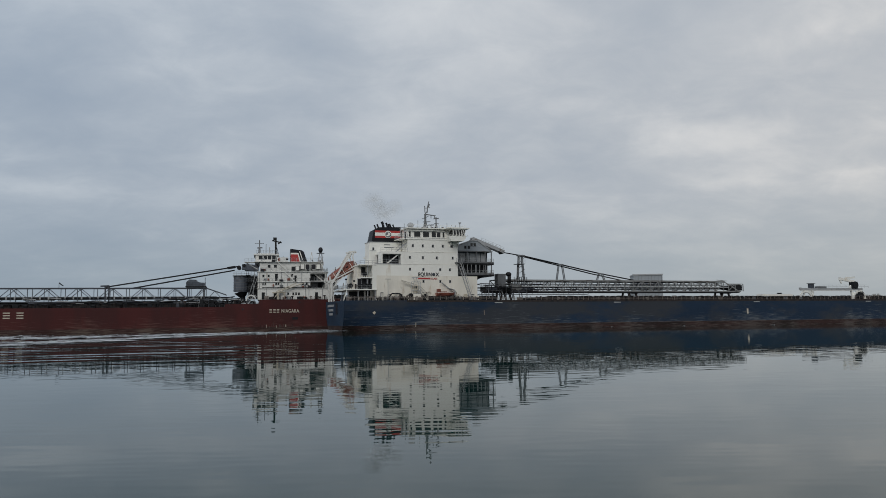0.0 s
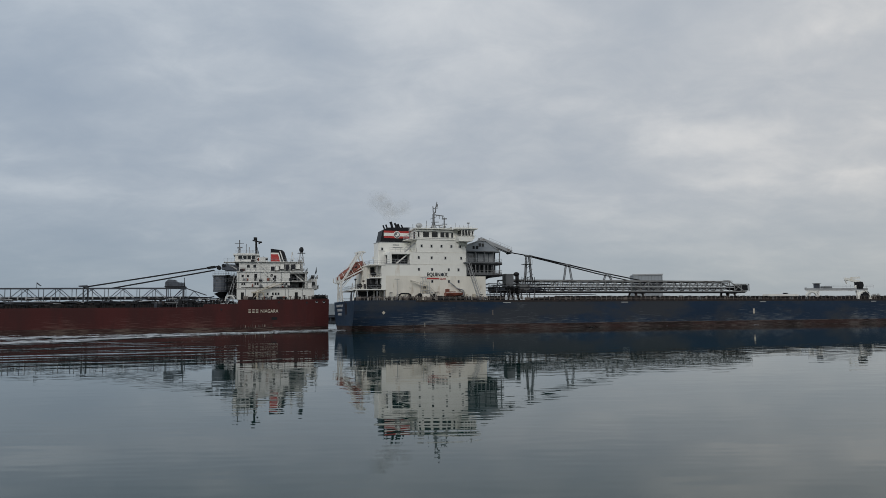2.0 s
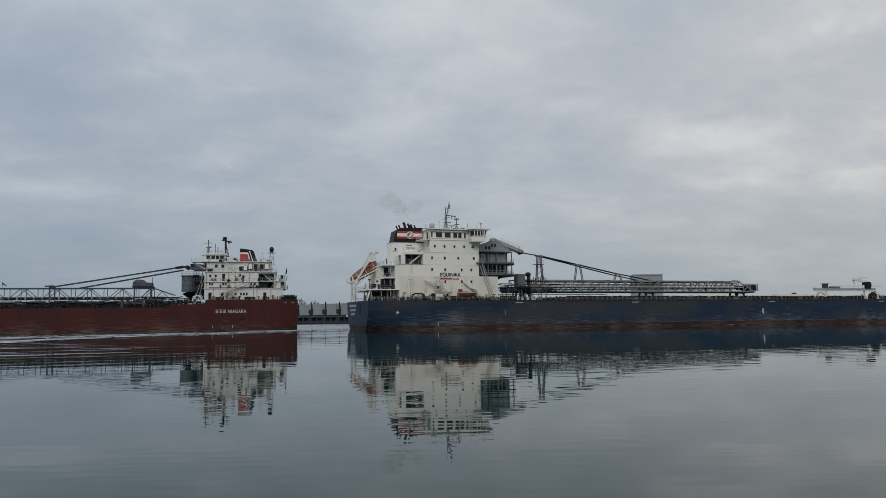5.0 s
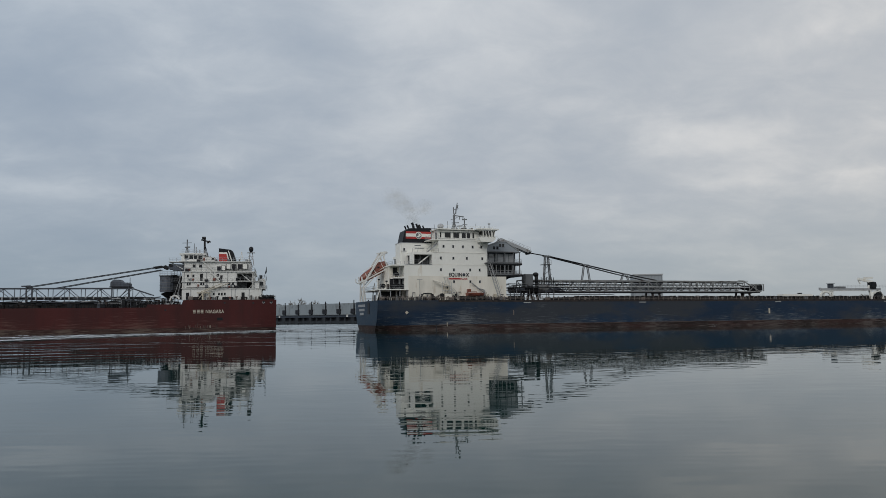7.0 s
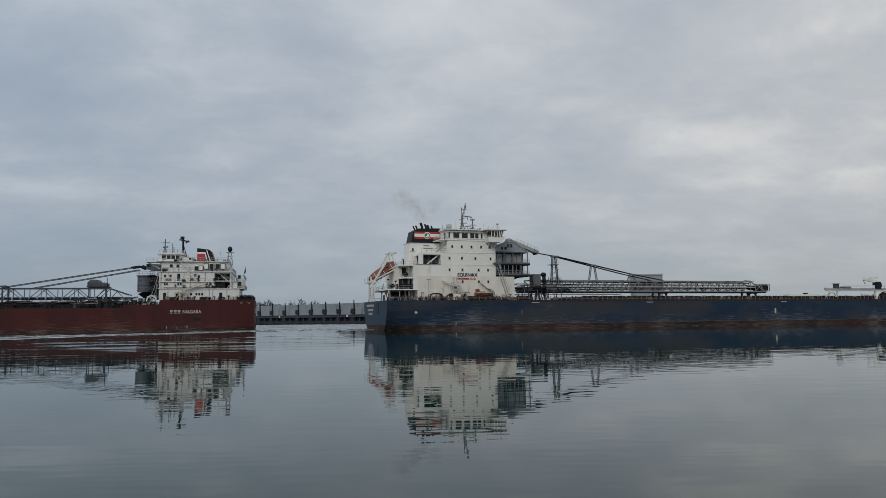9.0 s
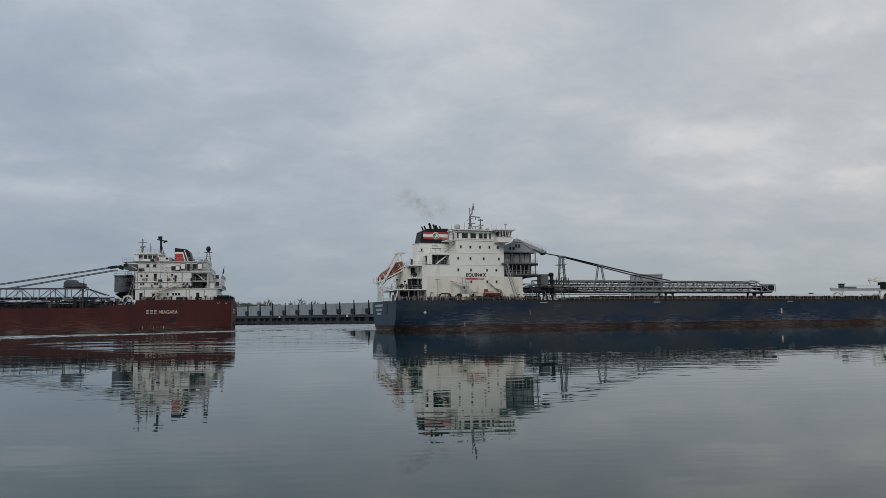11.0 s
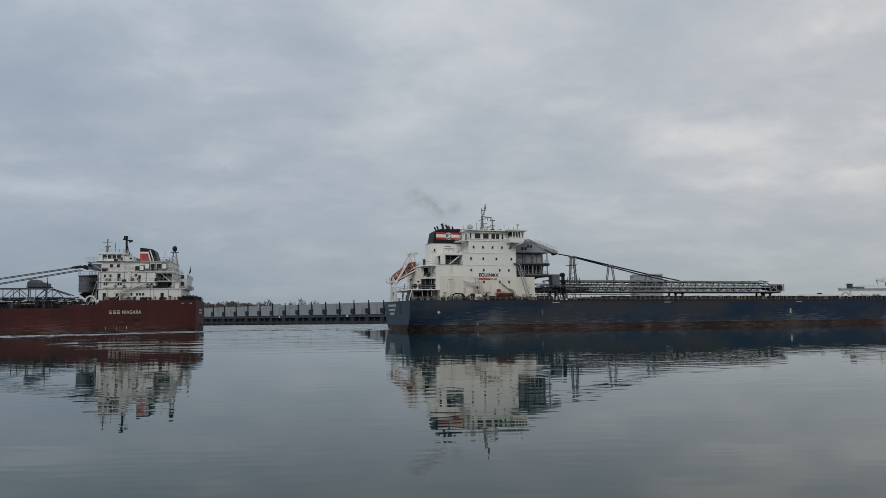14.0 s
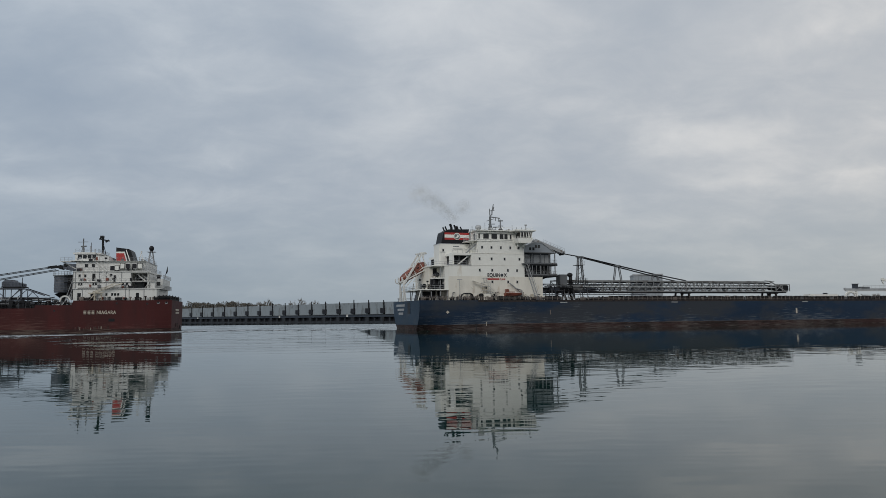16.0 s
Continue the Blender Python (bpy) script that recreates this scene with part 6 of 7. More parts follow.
    bx("winch_base", M["dark"], boom, -44.2, -38.8, 8.8, 13.6, 12.25, 12.5)
    railing(boom, [(-44, 9, 12.5), (-38.9, 9, 12.5)], 1.1, 0.8, S)
    rods("staff", M["dark"], boom, [((-39.0, 9, 12.5), (-39.0, 9, 14.9), 0.08), ((-76.4, 9, 12.1), (-76.4, 9, 13.6), 0.06)])
    bm = bmesh.new()
    prism(bm, ((-76.4, 13.6), (-75.2, 12.6), (-75.4, 12.5), (-76.4, 13.2)), 8.97, 9.03)
    part("pennant", bm, M["dark"], boom)
    each("winch_leg", S, boom, [((-43.6, 9.2, 8.4), (-43.6, 9.2, 12.3), 0.3, 0.3), ((-39.3, 9.2, 8.4), (-39.3, 9.2, 12.3), 0.35, 0.35), ((-42.6, 9.2, 8.4), (-39.5, 9.2, 12.0), 0.18, 0.18)])
    bx("belt_housing", M["dark"], ship, -126, -33, 9.0, 14.5, 6.6, 8.1, label="dark conveyor housing on the deck")
    rr = random.Random(78)
    for k in range(40):
        x = -34 - k * 2.3
        bx("deck_pipe", M[rr.choice(("dark", "slate", "coaming", "dark"))], ship, x - rr.uniform(0.8, 2.2), x, 2.6, 3.0, 7.3 + rr.random() * 0.5, 7.5 + rr.random() * 0.9)
    for k in range(44):
        x, y = -31 - k * 1.15, rr.uniform(2.2, 4.4)
        z = 7.6 + rr.random() * 1.5
        planks("pipe_run", M[rr.choice(("dark", "dark", "slate", "dark", "coaming", "black", "black", "lightgrey"))], ship, [((x, y, z), (x - rr.uniform(1.5, 4.5), y, z + rr.uniform(-0.25, 0.25)), 0.14, 0.18)])
        if k % 2:
            planks("pipe_prop", M["dark"], ship, [((x - 0.8, y, 6.5), (x - 0.8, y, z), 0.16, 0.16)])
    hatches(ship, -1, 42, 200, 6.55, 18, rise=0.95)
    deck_rail(ship, -1, 33.0, 200.0, 6.5, material="dark")
    clutter(ship, -1, [26 + 1.1 * k for k in range(7)], 7.35, 41, (0.6, 4), ("dark", "black", "coaming"))
    clutter(ship, -1, [34 + 2.7 * k for k in range(26)], 6.55, 51, (0.6, 2.4), ("dark", "black", "coaming"))
    r7 = random.Random(57)
    for k in range(60):
        x, y, z = -26.0 - r7.random() * 20, r7.uniform(1.2, 6.0), r7.uniform(7.4, 9.2)
        m = M[r7.choice(("dark", "black", "slate", "dark", "coaming", "lightgrey", "grey"))]
        if k % 3 == 0:
            bx("deck_locker", m, ship, x, x + r7.uniform(0.4, 1.3), y, y + 0.6, 7.3 if x > -33 else 6.5, z)
        else:
            planks("pipe_run", m, ship, [((x, y, z), (x - r7.uniform(1.0, 4.0), y, z + r7.uniform(-0.1, 0.1)), 0.12, 0.16), ((x - 0.4, y, 6.5), (x - 0.4, y, z), 0.1, 0.12)])
    each("ladder_rail", M["lightgrey"], ship, [((-27.6, 5.4, 8.0), (-25.3, 5.4, 15.6), 0.1, 0.12), ((-26.9, 5.4, 8.0), (-24.8, 5.4, 15.0), 0.1, 0.12), ((-26.0, 5.6, 8.0), (-25.6, 5.6, 16.6), 0.12, 0.14)])
    for z in (11.2, 13.4, 15.4):
        bx("tower_gallery", M["dark"], ship, -28.0, -24.8, 6.0, 7.4, z, z + 0.14)
        railing(ship, [(-27.9, 6.0, z + 0.14), (-24.9, 6.0, z + 0.14)], 0.9, 0.7, M["grey"])
    hoop = [(-26.4 + 1.25 * math.cos(radians(20 + 20 * k)), 1.5, 8.2 + 1.5 * math.sin(radians(20 + 20 * k))) for k in range(9)]
    planks("white_hoop", W, ship, [(u, v, 0.3, 0.36) for u, v in zip(hoop, hoop[1:])])
    planks("white_frame", M["lightgrey"], ship, [((-27.2, 1.6, 7.3), (-25.6, 1.6, 9.6), 0.2, 0.25), ((-27.6, 1.6, 9.4), (-25.2, 1.6, 9.7), 0.2, 0.25), ((-26.2, 1.6, 7.3), (-25.0, 1.6, 9.5), 0.15, 0.2)])
    r = random.Random(9)
    for k in range(26):
        x = -27 - k * 0.72
        planks("pipe_run", M[r.choice(("dark", "slate", "coaming", "lightgrey", "dark"))], ship, [((x, 3 + r.random() * 5, 7.0 + r.random() * 1.3), (x - r.uniform(1, 3.6), 3 + r.random() * 5, 7.2 + r.random() * 2.0), 0.24, 0.3)])
    return ship


blue = blue_carrier()
lifeboat = free_fall_boat()
tender = rescue_boat()
red = red_carrier()


# ---- the far side of the river ----
def bay(k):
    """Where the k-th post of the river wall stands along it."""
    return -67.5 - 18.2 * k - 0.23 * k * k


def river_wall():
    w = tagged(new("river_wall"), "long dark pier carrying a row of grey concrete blocks", "pier", kind="structure")
    w.matrix_world = pose(0, 523.4, 0, 0, 0, math.degrees(-0.8239))
    # black core paints the shade in the openings between the columns
    bx("pier_core", M["ink"], w, -470, 60, 2.5, 24, -1, 4.0)
    bx("pier_edge", M["pierband"], w, -470, 60, 0, 24, 4.0, 5.5)
    bx("pier_ledge", M["pier"], w, -470, 60, -0.2, 24, 5.5, 6.0)
    bx("pier_foot", M["pier"], w, -470, 60, 0.3, 24, -1, 0.9)
    for k in range(-4, 19):
        a, b = bay(k), bay(k + 1)
        wd = a - b
        bm = bmesh.new()
        box(bm, b + 0.09 * wd, a - 0.03 * wd, 1.5, 15, 6.0, 15.1)
        bmesh.ops.bevel(bm, geom=bm.edges[:], offset=0.15, segments=1, affect="EDGES")
        p = part("concrete_block", bm, M["concrete"], w)
        bx("post", M["dark"], p, a - 0.15, a + 0.35, 1.4, 2.0, 6.0, 16.4 + (k % 3) * 0.5)
        bx("gate_housing", M["ink"], p, a - 3.0, a + 2.3, 0.7, 3.0, 6.9, 10.6)
        bx("pier_column", M["pier"], w, a - 2.0, a + 2.0, 0.2, 3, -1, 4.0)
        bx("pier_column", M["pier"], w, a - 0.55 * wd - 0.8, a - 0.55 * wd + 0.8, 0.8, 3, -1, 4.0)
        if k in (2, 7, 14):
            bx("marker_board", M["white"], w, a - 7.5, a - 5.2, -0.05, 0.05, 4.4, 6.1)
    return w


river_wall()


def far_bank():
    """Low land behind the river wall, from far left to far right."""
    bm = bmesh.new()
    pts = [(-2600, 1300), (-900, 1150), (-420, 1010), (-200, 800), (0, 570), (120, 480), (260, 480), (700, 620), (2600, 900)]
    front = [bm.verts.new((x, y, -0.5)) for x, y in pts]
    lip = [bm.verts.new((x * 1.0, y + 12, 5.5)) for x, y in pts]
    back = [bm.verts.new((x * 1.7, 4300, 6.0)) for x, y in pts]
    for a in (front, lip):
        b = lip if a is front else back
        for i in range(len(pts) - 1):
            bm.faces.new((a[i], a[i + 1], b[i + 1], b[i]))
    o = new("far_bank", made(bm, "far_bank", M["land"]))
    return tagged(o, "low dry river bank in the distance", "river bank", kind="structure")


far_bank()


def far_wood():
    """A belt of leafless trees on the far bank: thousands of small clumps and twigs."""
    r = random.Random(17)
    verts, faces = [], []

    def tuft(c, s):
        k = len(verts)
        for _ in range(2):
            d = Vector((r.uniform(-1, 1), r.uniform(-1, 1), r.uniform(-0.6, 1))).normalized()
            e = d.orthogonal().normalized()
            e.rotate(Matrix.Rotation(r.uniform(0, 6.28), 3, d))
            n = len(verts)
            verts.extend([c + e * s, c + d * s * 1.3, c - e * s, c - d * s * 0.9])
            faces.append((n, n + 1, n + 2, n + 3))
    for i in range(400):
        u = i / 399
        x = -400 + 370 * u + r.uniform(-2, 2)
        y = 1060 - 360 * u + r.uniform(-15, 40)
        top = 26.2 - 8.4 * u + 1.0 * math.sin(i * 0.09) + 0.6 * math.sin(i * 0.31 + 1) - (3.0 if u < 0.2 else 0) - 3.2 * min(1.0, max(0.0, (u - 0.46) / 0.08))
        top *= r.uniform(0.93, 1.04)
        for _ in range(130):
            a, q = r.uniform(0, 6.28), r.random() ** 0.5
            z = r.uniform(0.2, 1.0)
            rad = 4.4 * math.sqrt(max(0.02, 1 - ((z - 0.45) / 0.56) ** 2))
            tuft(Vector((x + rad * q * math.cos(a), y + rad * q * math.sin(a), 5 + (top - 5) * z)), r.uniform(0.25, 0.6))
    me = bpy.data.meshes.new("far_wood")
    me.from_pydata([tuple(v) for v in verts], [], faces)
    me.materials.append(M["scrub"])
    o = new("far_wood", me)
    return tagged(o, "belt of bare brown trees on the far bank", "woods", kind="stuff")


far_wood()


def bare_tree(x, y, z, height, seed, spread=0.55):
    """A leafless tree: trunk, forking limbs and fine twigs."""
    r = random.Random(seed)
    tree = tagged(new("bare_tree"), "leafless tree with fine twigs on the far bank", "tree", "bare trees on the far bank")
    tree.location = (x, y, z)
    tb, cb = bmesh.new(), bmesh.new()
    rod(tb, (0, 0, -0.5), (0, 0, height * 0.35), height * 0.022, 6, height * 0.016)

    def limb(bm, p, d, length, rad, depth):
        q = p + d * length
        rod(bm, p, q, rad, 4, rad * 0.65)
        if depth == 0:
            return
        for _ in range(4 if depth > 1 else 5):
            e = (d + Vector((r.uniform(-1, 1), r.uniform(-1, 1), r.uniform(-0.25, 0.7))) * spread).normalized()
            limb(bm, p.lerp(q, r.uniform(0.55, 1)), e, length * r.uniform(0.55, 0.8), max(0.075, rad * 0.58), depth - 1)
    for _ in range(7):
        d = Vector((r.uniform(-1.1, 1.1), r.uniform(-1.1, 1.1), 0.85)).normalized()
        limb(cb, Vector((0, 0, height * r.uniform(0.2, 0.35))), d, height * 0.25, height * 0.014, 3)
    part("trunk", tb, M["bark"], tree)
    part("crown", cb, M["bark"], tree)
    return tree


bare_tree(-209, 900, 5, 26.5, 1)
bare_tree(-170, 900, 5, 26.5, 2)
bare_tree(-150, 900, 5, 22.5, 6, 0.7)
bare_tree(331, 720, 5, 21.0, 3)
bare_tree(397, 720, 5, 22.5, 4)


def works_building():
    """Pale metal-clad building on the far bank, seen over the ship."""
    b = tagged(new("works_building"), "pale grey metal-clad works building on the far bank", "building")
    b.matrix_world = pose(125.6, 508, 5.4, 0, 0, -8)
    house("wall", M["metalroof"], b, 0, 18.6, 0, 22, 0, 23.9)
    bx("roof", M["lightgrey"], b, -0.3, 18.9, -0.4, 22.4, 23.9, 24.8)
    for k in range(9):
        bx("cladding_rib", M["grey"], b, 1.0 + k * 2.1, 1.12 + k * 2.1, -0.12, 0, 0, 23.3)
    bx("cladding_band", M["slate"], b, 0.05, 18.95, -0.1, 0, 18.0, 18.6)
    return b


works_building()


def wake_waves():
    """Ship's waves beside and behind the red carrier: long low crests that die away outwards."""
    r = random.Random(23)
    nx, ny = 130, 640
    x0, x1, y0, y1 = -190.0, 150.0, -188.0, 95.0
    X, Y = np.meshgrid(np.linspace(x0, x1, nx + 1), np.linspace(y0, y1, ny + 1))
    long, chop = np.zeros_like(X), np.zeros_like(X)
    for _ in range(5):
        lam, turn, ph, amp = r.uniform(4.2, 9.0), r.uniform(-0.24, -0.17), r.uniform(0, 6.28), r.uniform(0.5, 1.0)
        long += amp * np.sin(2 * math.pi * (Y * math.cos(turn) + X * math.sin(turn) + 2.5 * np.sin(X * 0.031 + ph)) / lam + ph)
    for _ in range(12):
        lam, turn, ph, amp = r.uniform(1.5, 3.0), r.uniform(-0.35, 0.35), r.uniform(0, 6.28), r.uniform(0.4, 1.0)
        chop += amp * np.sin(2 * math.pi * (Y * math.cos(turn) + X * math.sin(turn) + 1.2 * np.sin(X * 0.11 + ph)) / lam + ph) * (0.55 + 0.45 * np.sin(X * 0.045 * lam + Y * 0.06 + ph))
    edge = np.clip((X - x0) / 40, 0, 1) * np.clip((x1 - X) / 70, 0, 1) * np.clip((Y - y0) / 25, 0, 1) * np.clip((y1 - Y) / 30, 0, 1)
    # long crests off the hull's side, the churned water astern, and calm elsewhere
    beside = np.clip((-22 + 0.22 * np.maximum(-Y - 40, 0) - X) / 30, 0, 1)
    belt = np.exp(-(np.maximum(-Y - 122, 0) / 24) ** 2) * np.clip((-Y - 6) / 30, 0, 1) * beside
    astern = np.exp(-(np.minimum(Y - 2, 0) / 16) ** 2) * np.clip((X + 1) / 10, 0, 1)
    quarter = np.exp(-((Y + 62) / 40) ** 2) * np.clip((X + 6) / 10, 0, 1) * np.clip((24 - X) / 12, 0, 1)
    Z = 0.0115 * long * (0.03 + 1.2 * belt + 0.9 * astern + 1.5 * quarter) + 0.010 * chop * (0.02 + 0.7 * belt + 1.5 * astern)
    Z = Z * edge + 0.075 * edge - 0.012
    me = bpy.data.meshes.new("wake")
    k = np.arange((nx + 1) * (ny + 1)).reshape(ny + 1, nx + 1)
    quads = np.stack([k[:-1, :-1], k[:-1, 1:], k[1:, 1:], k[1:, :-1]], -1).reshape(-1, 4)
    me.from_pydata(np.stack([X, Y, Z], -1).reshape(-1, 3).tolist(), [], quads.tolist())
    for f in me.polygons:
        f.use_smooth = True
    me.materials.append(M["water"])
    return tagged(new("wake", me), "low rolling ship waves spreading over calm water", "wake", kind="stuff")


def wake_foam():
    """Flecks and streaks of white water along the hull, at the stern and in the belt of the wake."""
    r = random.Random(29)
    verts, faces = [], []

    def fleck(x, y, length, width):
        n = len(verts)
        m = 13
        for i in range(m):
            a = 2 * math.pi * i / m
            k = r.uniform(0.35, 1.25)
            verts.append((x + length * k * math.cos(a), y + width * k * math.sin(a), 0.15 + r.uniform(0, 0.06)))
        faces.append(tuple(range(n, n + m)))
    # two bands of white water that peel away from the quarter
    for _ in range(230):
        u = r.random()
        fleck(-24 - 95 * u, -26 - 30 * min(1.0, u * 3.2) + 4 * u + r.gauss(0, 2.0 + 5 * min(1, u * 2)), r.uniform(0.8, 4.5), r.uniform(0.3, 1.5))
    for _ in range(300):
        u = r.random()
        fleck(-29 - 95 * u, -44 - 46 * min(1.0, u * 4) - 22 * u + r.gauss(0, 2.0 + 5 * min(1, u * 3)), r.uniform(0.8, 4.5), r.uniform(0.3, 1.7))
    for _ in range(500):
        u = r.random()
        fleck(-27 - 90 * u, -26 - 80 * r.random() * min(1, 0.25 + u * 2), r.uniform(0.4, 2.2), r.uniform(0.1, 0.5))
    for _ in range(260):
        x = r.uniform(-30, 6)
        fleck(x, -3 - 1.1 * max(0.0, -x) - 16 * r.random(), r.uniform(0.5, 2.2), r.uniform(0.1, 0.55))
    # churned water under the stern and astern
    for _ in range(500):
        x = r.gauss(-2.5, 5)
        fleck(x, (-1.0 if x < 0 else 2.0) - abs(r.gauss(0, 2.2)) + max(0, x) * r.uniform(-0.1, 1.0), r.uniform(0.3, 1.4), r.uniform(0.3, 1.1))
    for _ in range(420):
        x = 6 + abs(r.gauss(0, 40))
        fleck(x, 8 + r.gauss(0, 5 + 0.10 * x), r.uniform(0.5, 2.6), r.uniform(0.3, 1.5))
    me = bpy.data.meshes.new("foam")
    me.from_pydata(verts, [], faces)
    me.materials.append(M["foam"])
    return tagged(new("foam", me), "white flecks and streaks of foam in the wake", "foam", kind="stuff")


def churned_water():
    """The rougher water left between the two ships, lying where the red carrier has passed."""
    r = random.Random(37)
    nx, ny = 200, 700
    x0, x1, y0, y1 = -185.0, 70.0, 58.0, 430.0
    X, Y = np.meshgrid(np.linspace(x0, x1, nx + 1), np.linspace(y0, y1, ny + 1))
    Z = np.zeros_like(X)
    for _ in range(16):
        lam, turn, ph, amp = r.uniform(1.6, 5.0), r.uniform(-0.35, 0.30), r.uniform(0, 6.28), r.uniform(0.4, 1.0)
        Z += amp * lam / 3 * np.sin(2 * math.pi * (Y * math.cos(turn) + X * math.sin(turn) + 1.5 * np.sin(X * 0.09 + ph)) / lam + ph) * (0.6 + 0.4 * np.sin(X * 0.21 + Y * 0.04 + ph))
    edge = np.clip((X - x0) / 25, 0, 1) * np.clip((np.maximum(-0.150 * Y, np.minimum(-28 + 1.5 * (Y - 186), 62)) - X) / 5, 0, 1) * np.clip((Y - y0) / 65, 0, 1) * np.clip((Y - 206) / 8, 0, 1) * np.clip((y1 - Y) / 60, 0, 1)
    for _ in range(3):
        lam, ph = r.uniform(3.0, 5.5), r.uniform(0, 6.28)
        Z += 1.7 * np.sin(2 * math.pi * (Y * math.cos(0.2) - X * math.sin(0.2) + np.sin(X * 0.05 + ph)) / lam + ph) * np.clip((210 - Y) / 60, 0, 1)
    Z = 0.040 * Z * edge + 0.150 * edge - 0.02
    me = bpy.data.meshes.new("churned_water")
    k = np.arange((nx + 1) * (ny + 1)).reshape(ny + 1, nx + 1)
    quads = np.stack([k[:-1, :-1], k[:-1, 1:], k[1:, 1:], k[1:, :-1]], -1).reshape(-1, 4)
    me.from_pydata(np.stack([X, Y, Z], -1).reshape(-1, 3).tolist(), [], quads.tolist())
    for f in me.polygons:
        f.use_smooth = True
    me.materials.append(M["water"])
    return tagged(new("churned_water", me), "choppy churned water left astern of a ship", "water", kind="stuff")


def ripple_field():
    """Old ship waves still running towards the near bank, in long parallel crests."""
    r = random.Random(43)
    nx, ny = 60, 560
    x0, x1, y0, y1 = -95.0, 0.0, 30.0, 170.0
    X, Y = np.meshgrid(np.linspace(x0, x1, nx + 1), np.linspace(y0, y1, ny + 1))
    Z = np.zeros_like(X)
    for _ in range(8):
        lam, turn, ph, amp = r.uniform(2.8, 6.5), r.uniform(-0.16, -0.08), r.uniform(0, 6.28), r.uniform(0.4, 1.0)
        Z += amp * lam / 3 * np.sin(2 * math.pi * (Y * math.cos(turn) + X * math.sin(turn) + 0.8 * np.sin(X * 0.12 + ph)) / lam + ph) * (0.6 + 0.4 * np.sin(X * 0.17 + Y * 0.05 + ph))
    edge = np.clip((X - x0) / 20, 0, 1) * np.clip((-0.29 * Y + 1 - X) / 7, 0, 1) * np.clip((Y - y0) / 25, 0, 1) * np.clip((y1 - Y) / 40, 0, 1)
    Z = 0.0085 * Z * edge * np.clip((Y - 25) / 45, 0.2, 1) + 0.06 * edge - 0.02
    me = bpy.data.meshes.new("ripple_field")
    k = np.arange((nx + 1) * (ny + 1)).reshape(ny + 1, nx + 1)
    quads = np.stack([k[:-1, :-1], k[:-1, 1:], k[1:, 1:], k[1:, :-1]], -1).reshape(-1, 4)
    me.from_pydata(np.stack([X, Y, Z], -1).reshape(-1, 3).tolist(), [], quads.tolist())
    for f in me.polygons:
        f.use_smooth = True
    me.materials.append(M["water"])
    return tagged(new("ripple_field", me), "long parallel ripples running over calm water", "water", kind="stuff")


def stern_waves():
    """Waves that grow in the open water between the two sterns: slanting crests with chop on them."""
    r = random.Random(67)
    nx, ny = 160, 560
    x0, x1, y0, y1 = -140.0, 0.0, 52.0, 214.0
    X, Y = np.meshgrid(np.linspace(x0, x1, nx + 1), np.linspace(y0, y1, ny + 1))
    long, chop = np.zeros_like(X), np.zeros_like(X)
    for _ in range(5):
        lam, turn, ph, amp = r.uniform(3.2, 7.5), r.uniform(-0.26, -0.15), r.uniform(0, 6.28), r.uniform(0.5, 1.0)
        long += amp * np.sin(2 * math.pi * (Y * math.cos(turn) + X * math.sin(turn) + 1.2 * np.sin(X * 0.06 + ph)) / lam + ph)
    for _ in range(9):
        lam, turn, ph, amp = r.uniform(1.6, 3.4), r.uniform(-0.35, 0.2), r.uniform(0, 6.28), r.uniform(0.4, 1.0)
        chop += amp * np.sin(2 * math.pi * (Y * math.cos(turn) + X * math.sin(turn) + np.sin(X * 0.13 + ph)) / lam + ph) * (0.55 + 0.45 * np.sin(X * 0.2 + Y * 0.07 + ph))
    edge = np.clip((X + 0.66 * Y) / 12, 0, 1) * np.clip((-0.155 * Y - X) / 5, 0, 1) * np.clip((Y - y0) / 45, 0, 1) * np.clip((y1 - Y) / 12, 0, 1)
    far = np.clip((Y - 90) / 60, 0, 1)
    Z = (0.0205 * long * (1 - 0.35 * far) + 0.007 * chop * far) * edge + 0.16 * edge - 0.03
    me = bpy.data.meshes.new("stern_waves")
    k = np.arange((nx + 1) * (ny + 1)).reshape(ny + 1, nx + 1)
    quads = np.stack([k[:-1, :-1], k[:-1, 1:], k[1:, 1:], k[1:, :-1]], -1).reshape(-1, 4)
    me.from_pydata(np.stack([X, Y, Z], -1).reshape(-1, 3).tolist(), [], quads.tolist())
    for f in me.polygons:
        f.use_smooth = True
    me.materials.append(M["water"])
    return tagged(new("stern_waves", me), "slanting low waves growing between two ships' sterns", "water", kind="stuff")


churn = churned_water()
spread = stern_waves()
ripples = ripple_field()
wake = wake_waves()
foam = wake_foam()


def smoke_puff(seed, size):
    """One ragged, thin wisp of exhaust, a lumpy lens of unit radius set to its size."""
    bm = bmesh.new()
    bmesh.ops.create_icosphere(bm, subdivisions=4, radius=1.0)
    for v in bm.verts:
        v.co += noise.noise_vector(v.co * 1.6 + Vector((seed * 3.1, 0, 0))) * 0.16
        v.co.y *= 0.45
    ob = new("smoke_puff", made(bm, "smoke_puff", M["smoke"], True))
    ob.scale = (size * 1.35, size, size * 1.25)
    return tagged(ob, "thin brownish exhaust smoke drifting from the funnel", "smoke", "exhaust smoke over the funnel", kind="stuff")


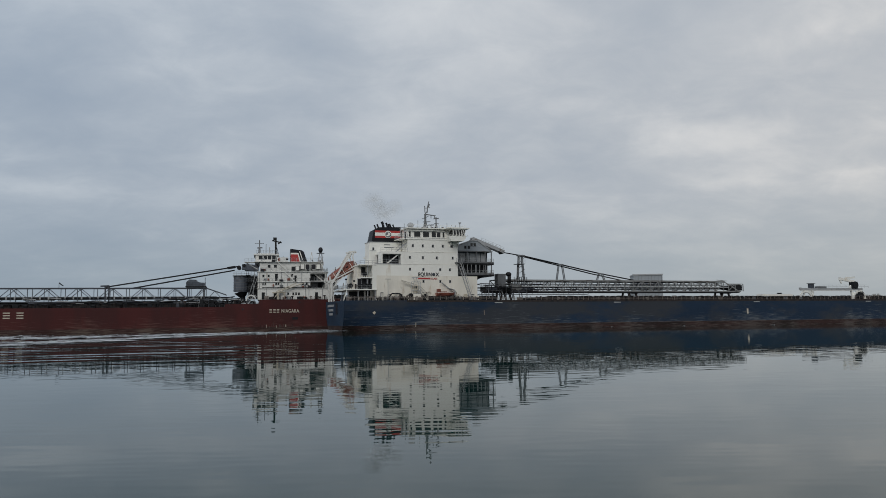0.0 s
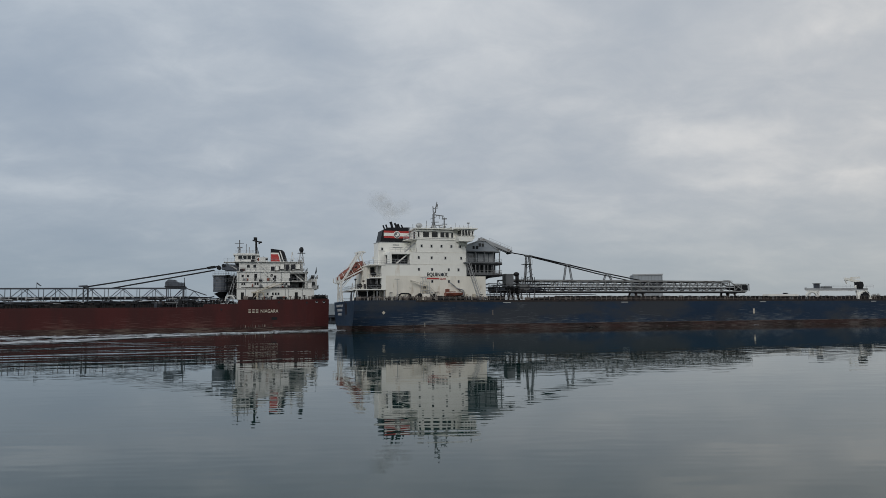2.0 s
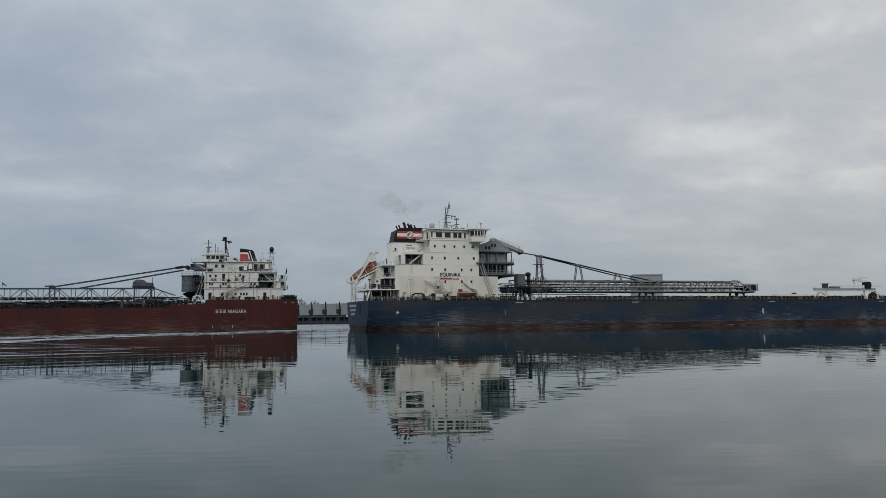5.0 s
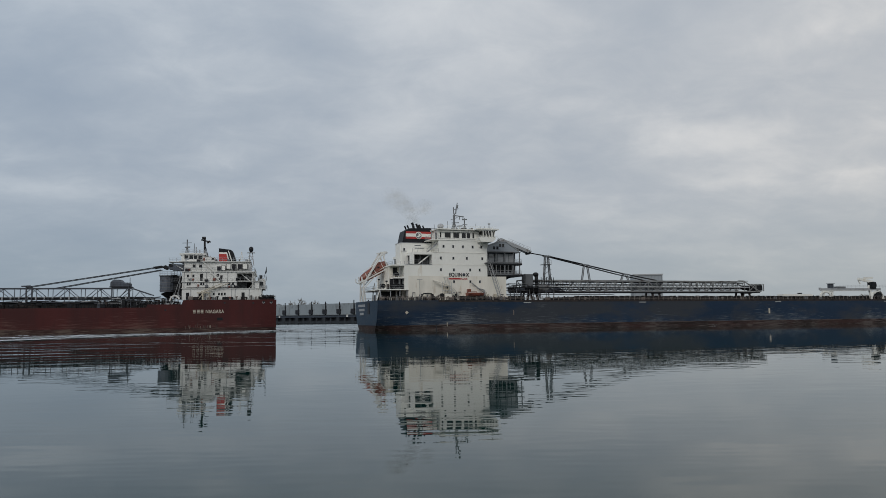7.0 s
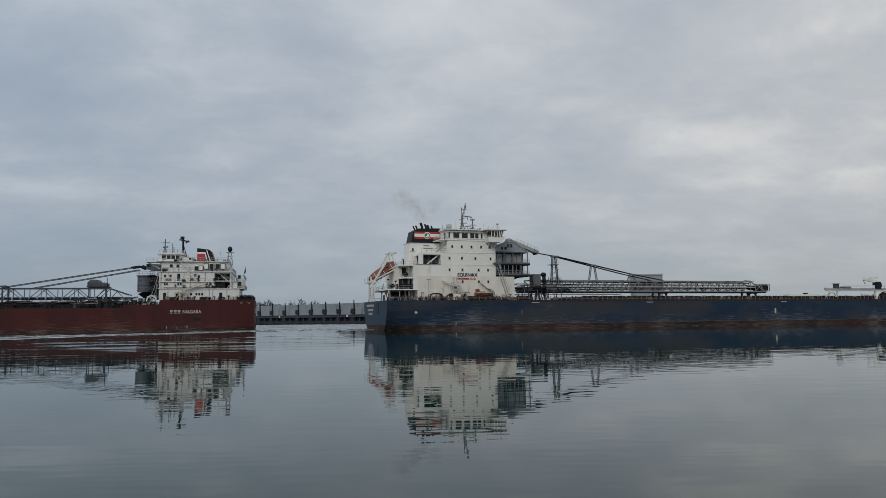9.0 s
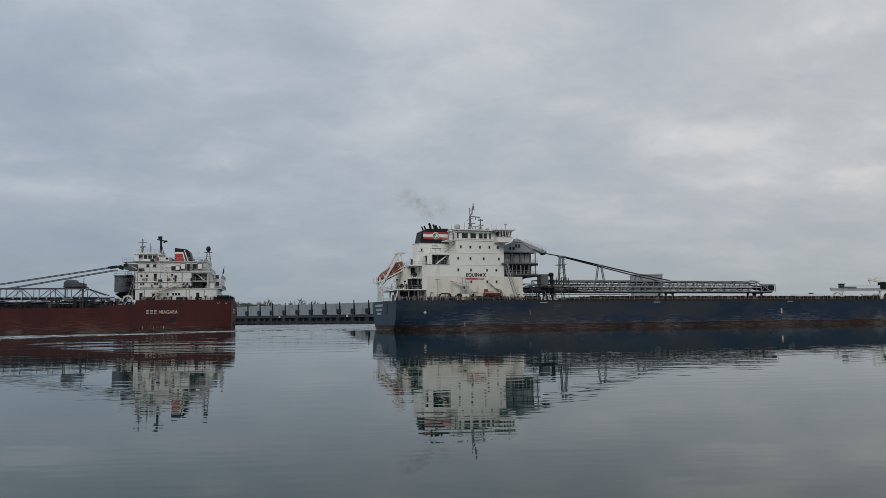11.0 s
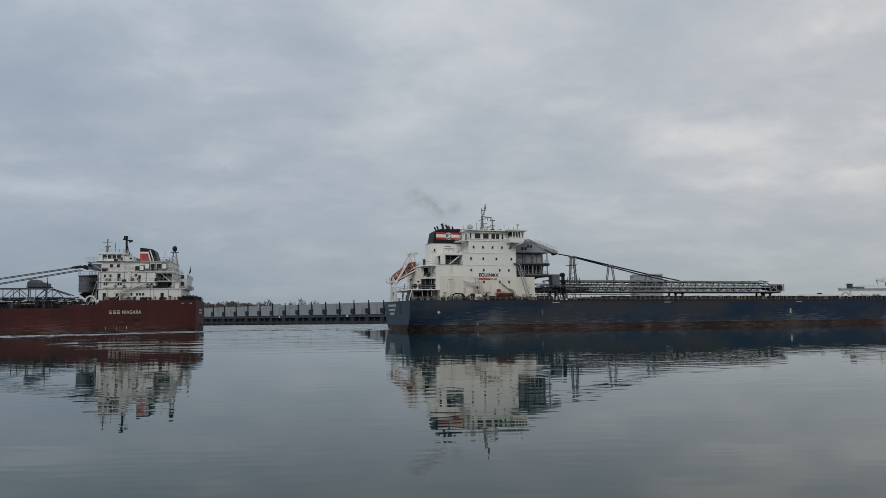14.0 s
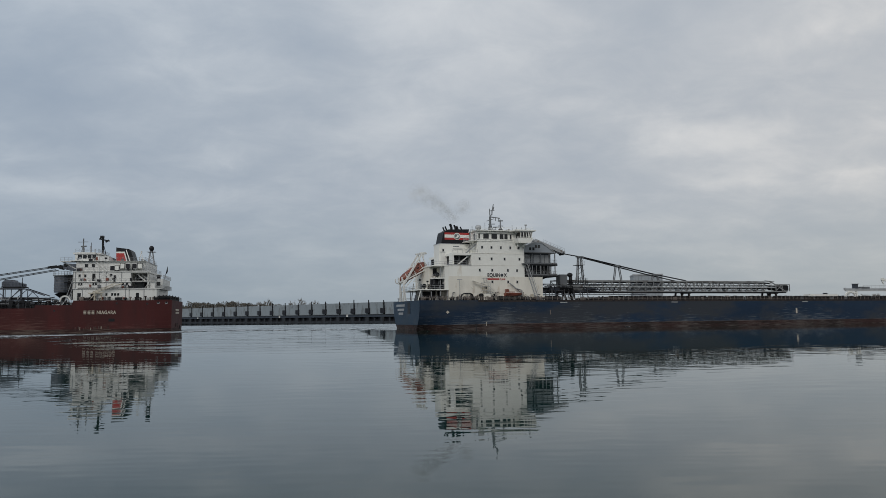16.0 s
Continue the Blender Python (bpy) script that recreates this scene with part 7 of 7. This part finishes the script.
PUFFS = [smoke_puff(k, 2.7 - 0.28 * k) for k in range(5)] + [smoke_puff(20, 2.1)]


def puff_at(k, t):
    """Along the plume: up from the pipes, then bent aft by the wind; later puffs wait down in the funnel."""
    if k > 4:
        # a second, weaker lobe that rises straighter
        u = 1.05 + 0.015 * t
        return blue_at(t) @ pose(13.6 + 2.2 * u, 10.2 + 0.4 * (k % 3), 24.6 + 4.2 * min(1.0, u * 5) + 3.6 * u, 0, 31 * k, -19.7)
    u = 1.0 - k * 0.40 + 0.05 * t
    u0 = max(0.0, u)
    p = Vector((13.2 - 0.9 * u0 - 2.7 * u0 ** 1.9, 9.9 + 0.6 * (k % 4), 24.6 + 4.4 * min(1.0, u0 * 5) + 4.9 * u0 ** 0.75))
    return blue_at(t) @ pose(*p, 0, 17 * k, -19.7)


# ---- what moves ----
def course(a, x, y, v, turn, ease, t):
    """Where a ship's near stern corner is at t seconds, and its heading."""
    u = t + ease * t * (16 - t) / 64
    return pose(x + math.cos(a) * v * u, y + math.sin(a) * v * u, 0, 0, 0, math.degrees(a + turn * (u - 8)))


def blue_at(t):
    return course(0.3436, -24.288, 189.162, 1.2144, 0.0005, -0.0435, t)


def red_at(t):
    return course(0.2133, -26.185, 213.70, -2.9291, -0.0012, -0.2586, t)


TIMES = [0.0, 2.0, 4.0, 6.0, 8.0, 10.0, 12.0, 14.0, 16.0]


def motions():
    walk(ripples, [(t, pose(0.12 * t, -0.35 * t, 0)) for t in TIMES])
    walk(churn, [(t, pose(0.74 * t, -0.1 * t, 0)) for t in TIMES])
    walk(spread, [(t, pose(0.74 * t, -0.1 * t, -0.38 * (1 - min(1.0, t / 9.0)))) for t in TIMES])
    for thing in (wake, foam):
        walk(thing, [(t, red_at(t)) for t in TIMES])
    for k, puff in enumerate(PUFFS):
        walk(puff, [(t, puff_at(k, t)) for t in TIMES])
    for thing in (lifeboat, tender):
        walk(thing, [(t, blue_at(t)) for t in TIMES])
    walk(blue, [(t, blue_at(t)) for t in TIMES])
    walk(red, [(t, red_at(t)) for t in TIMES])


motions()
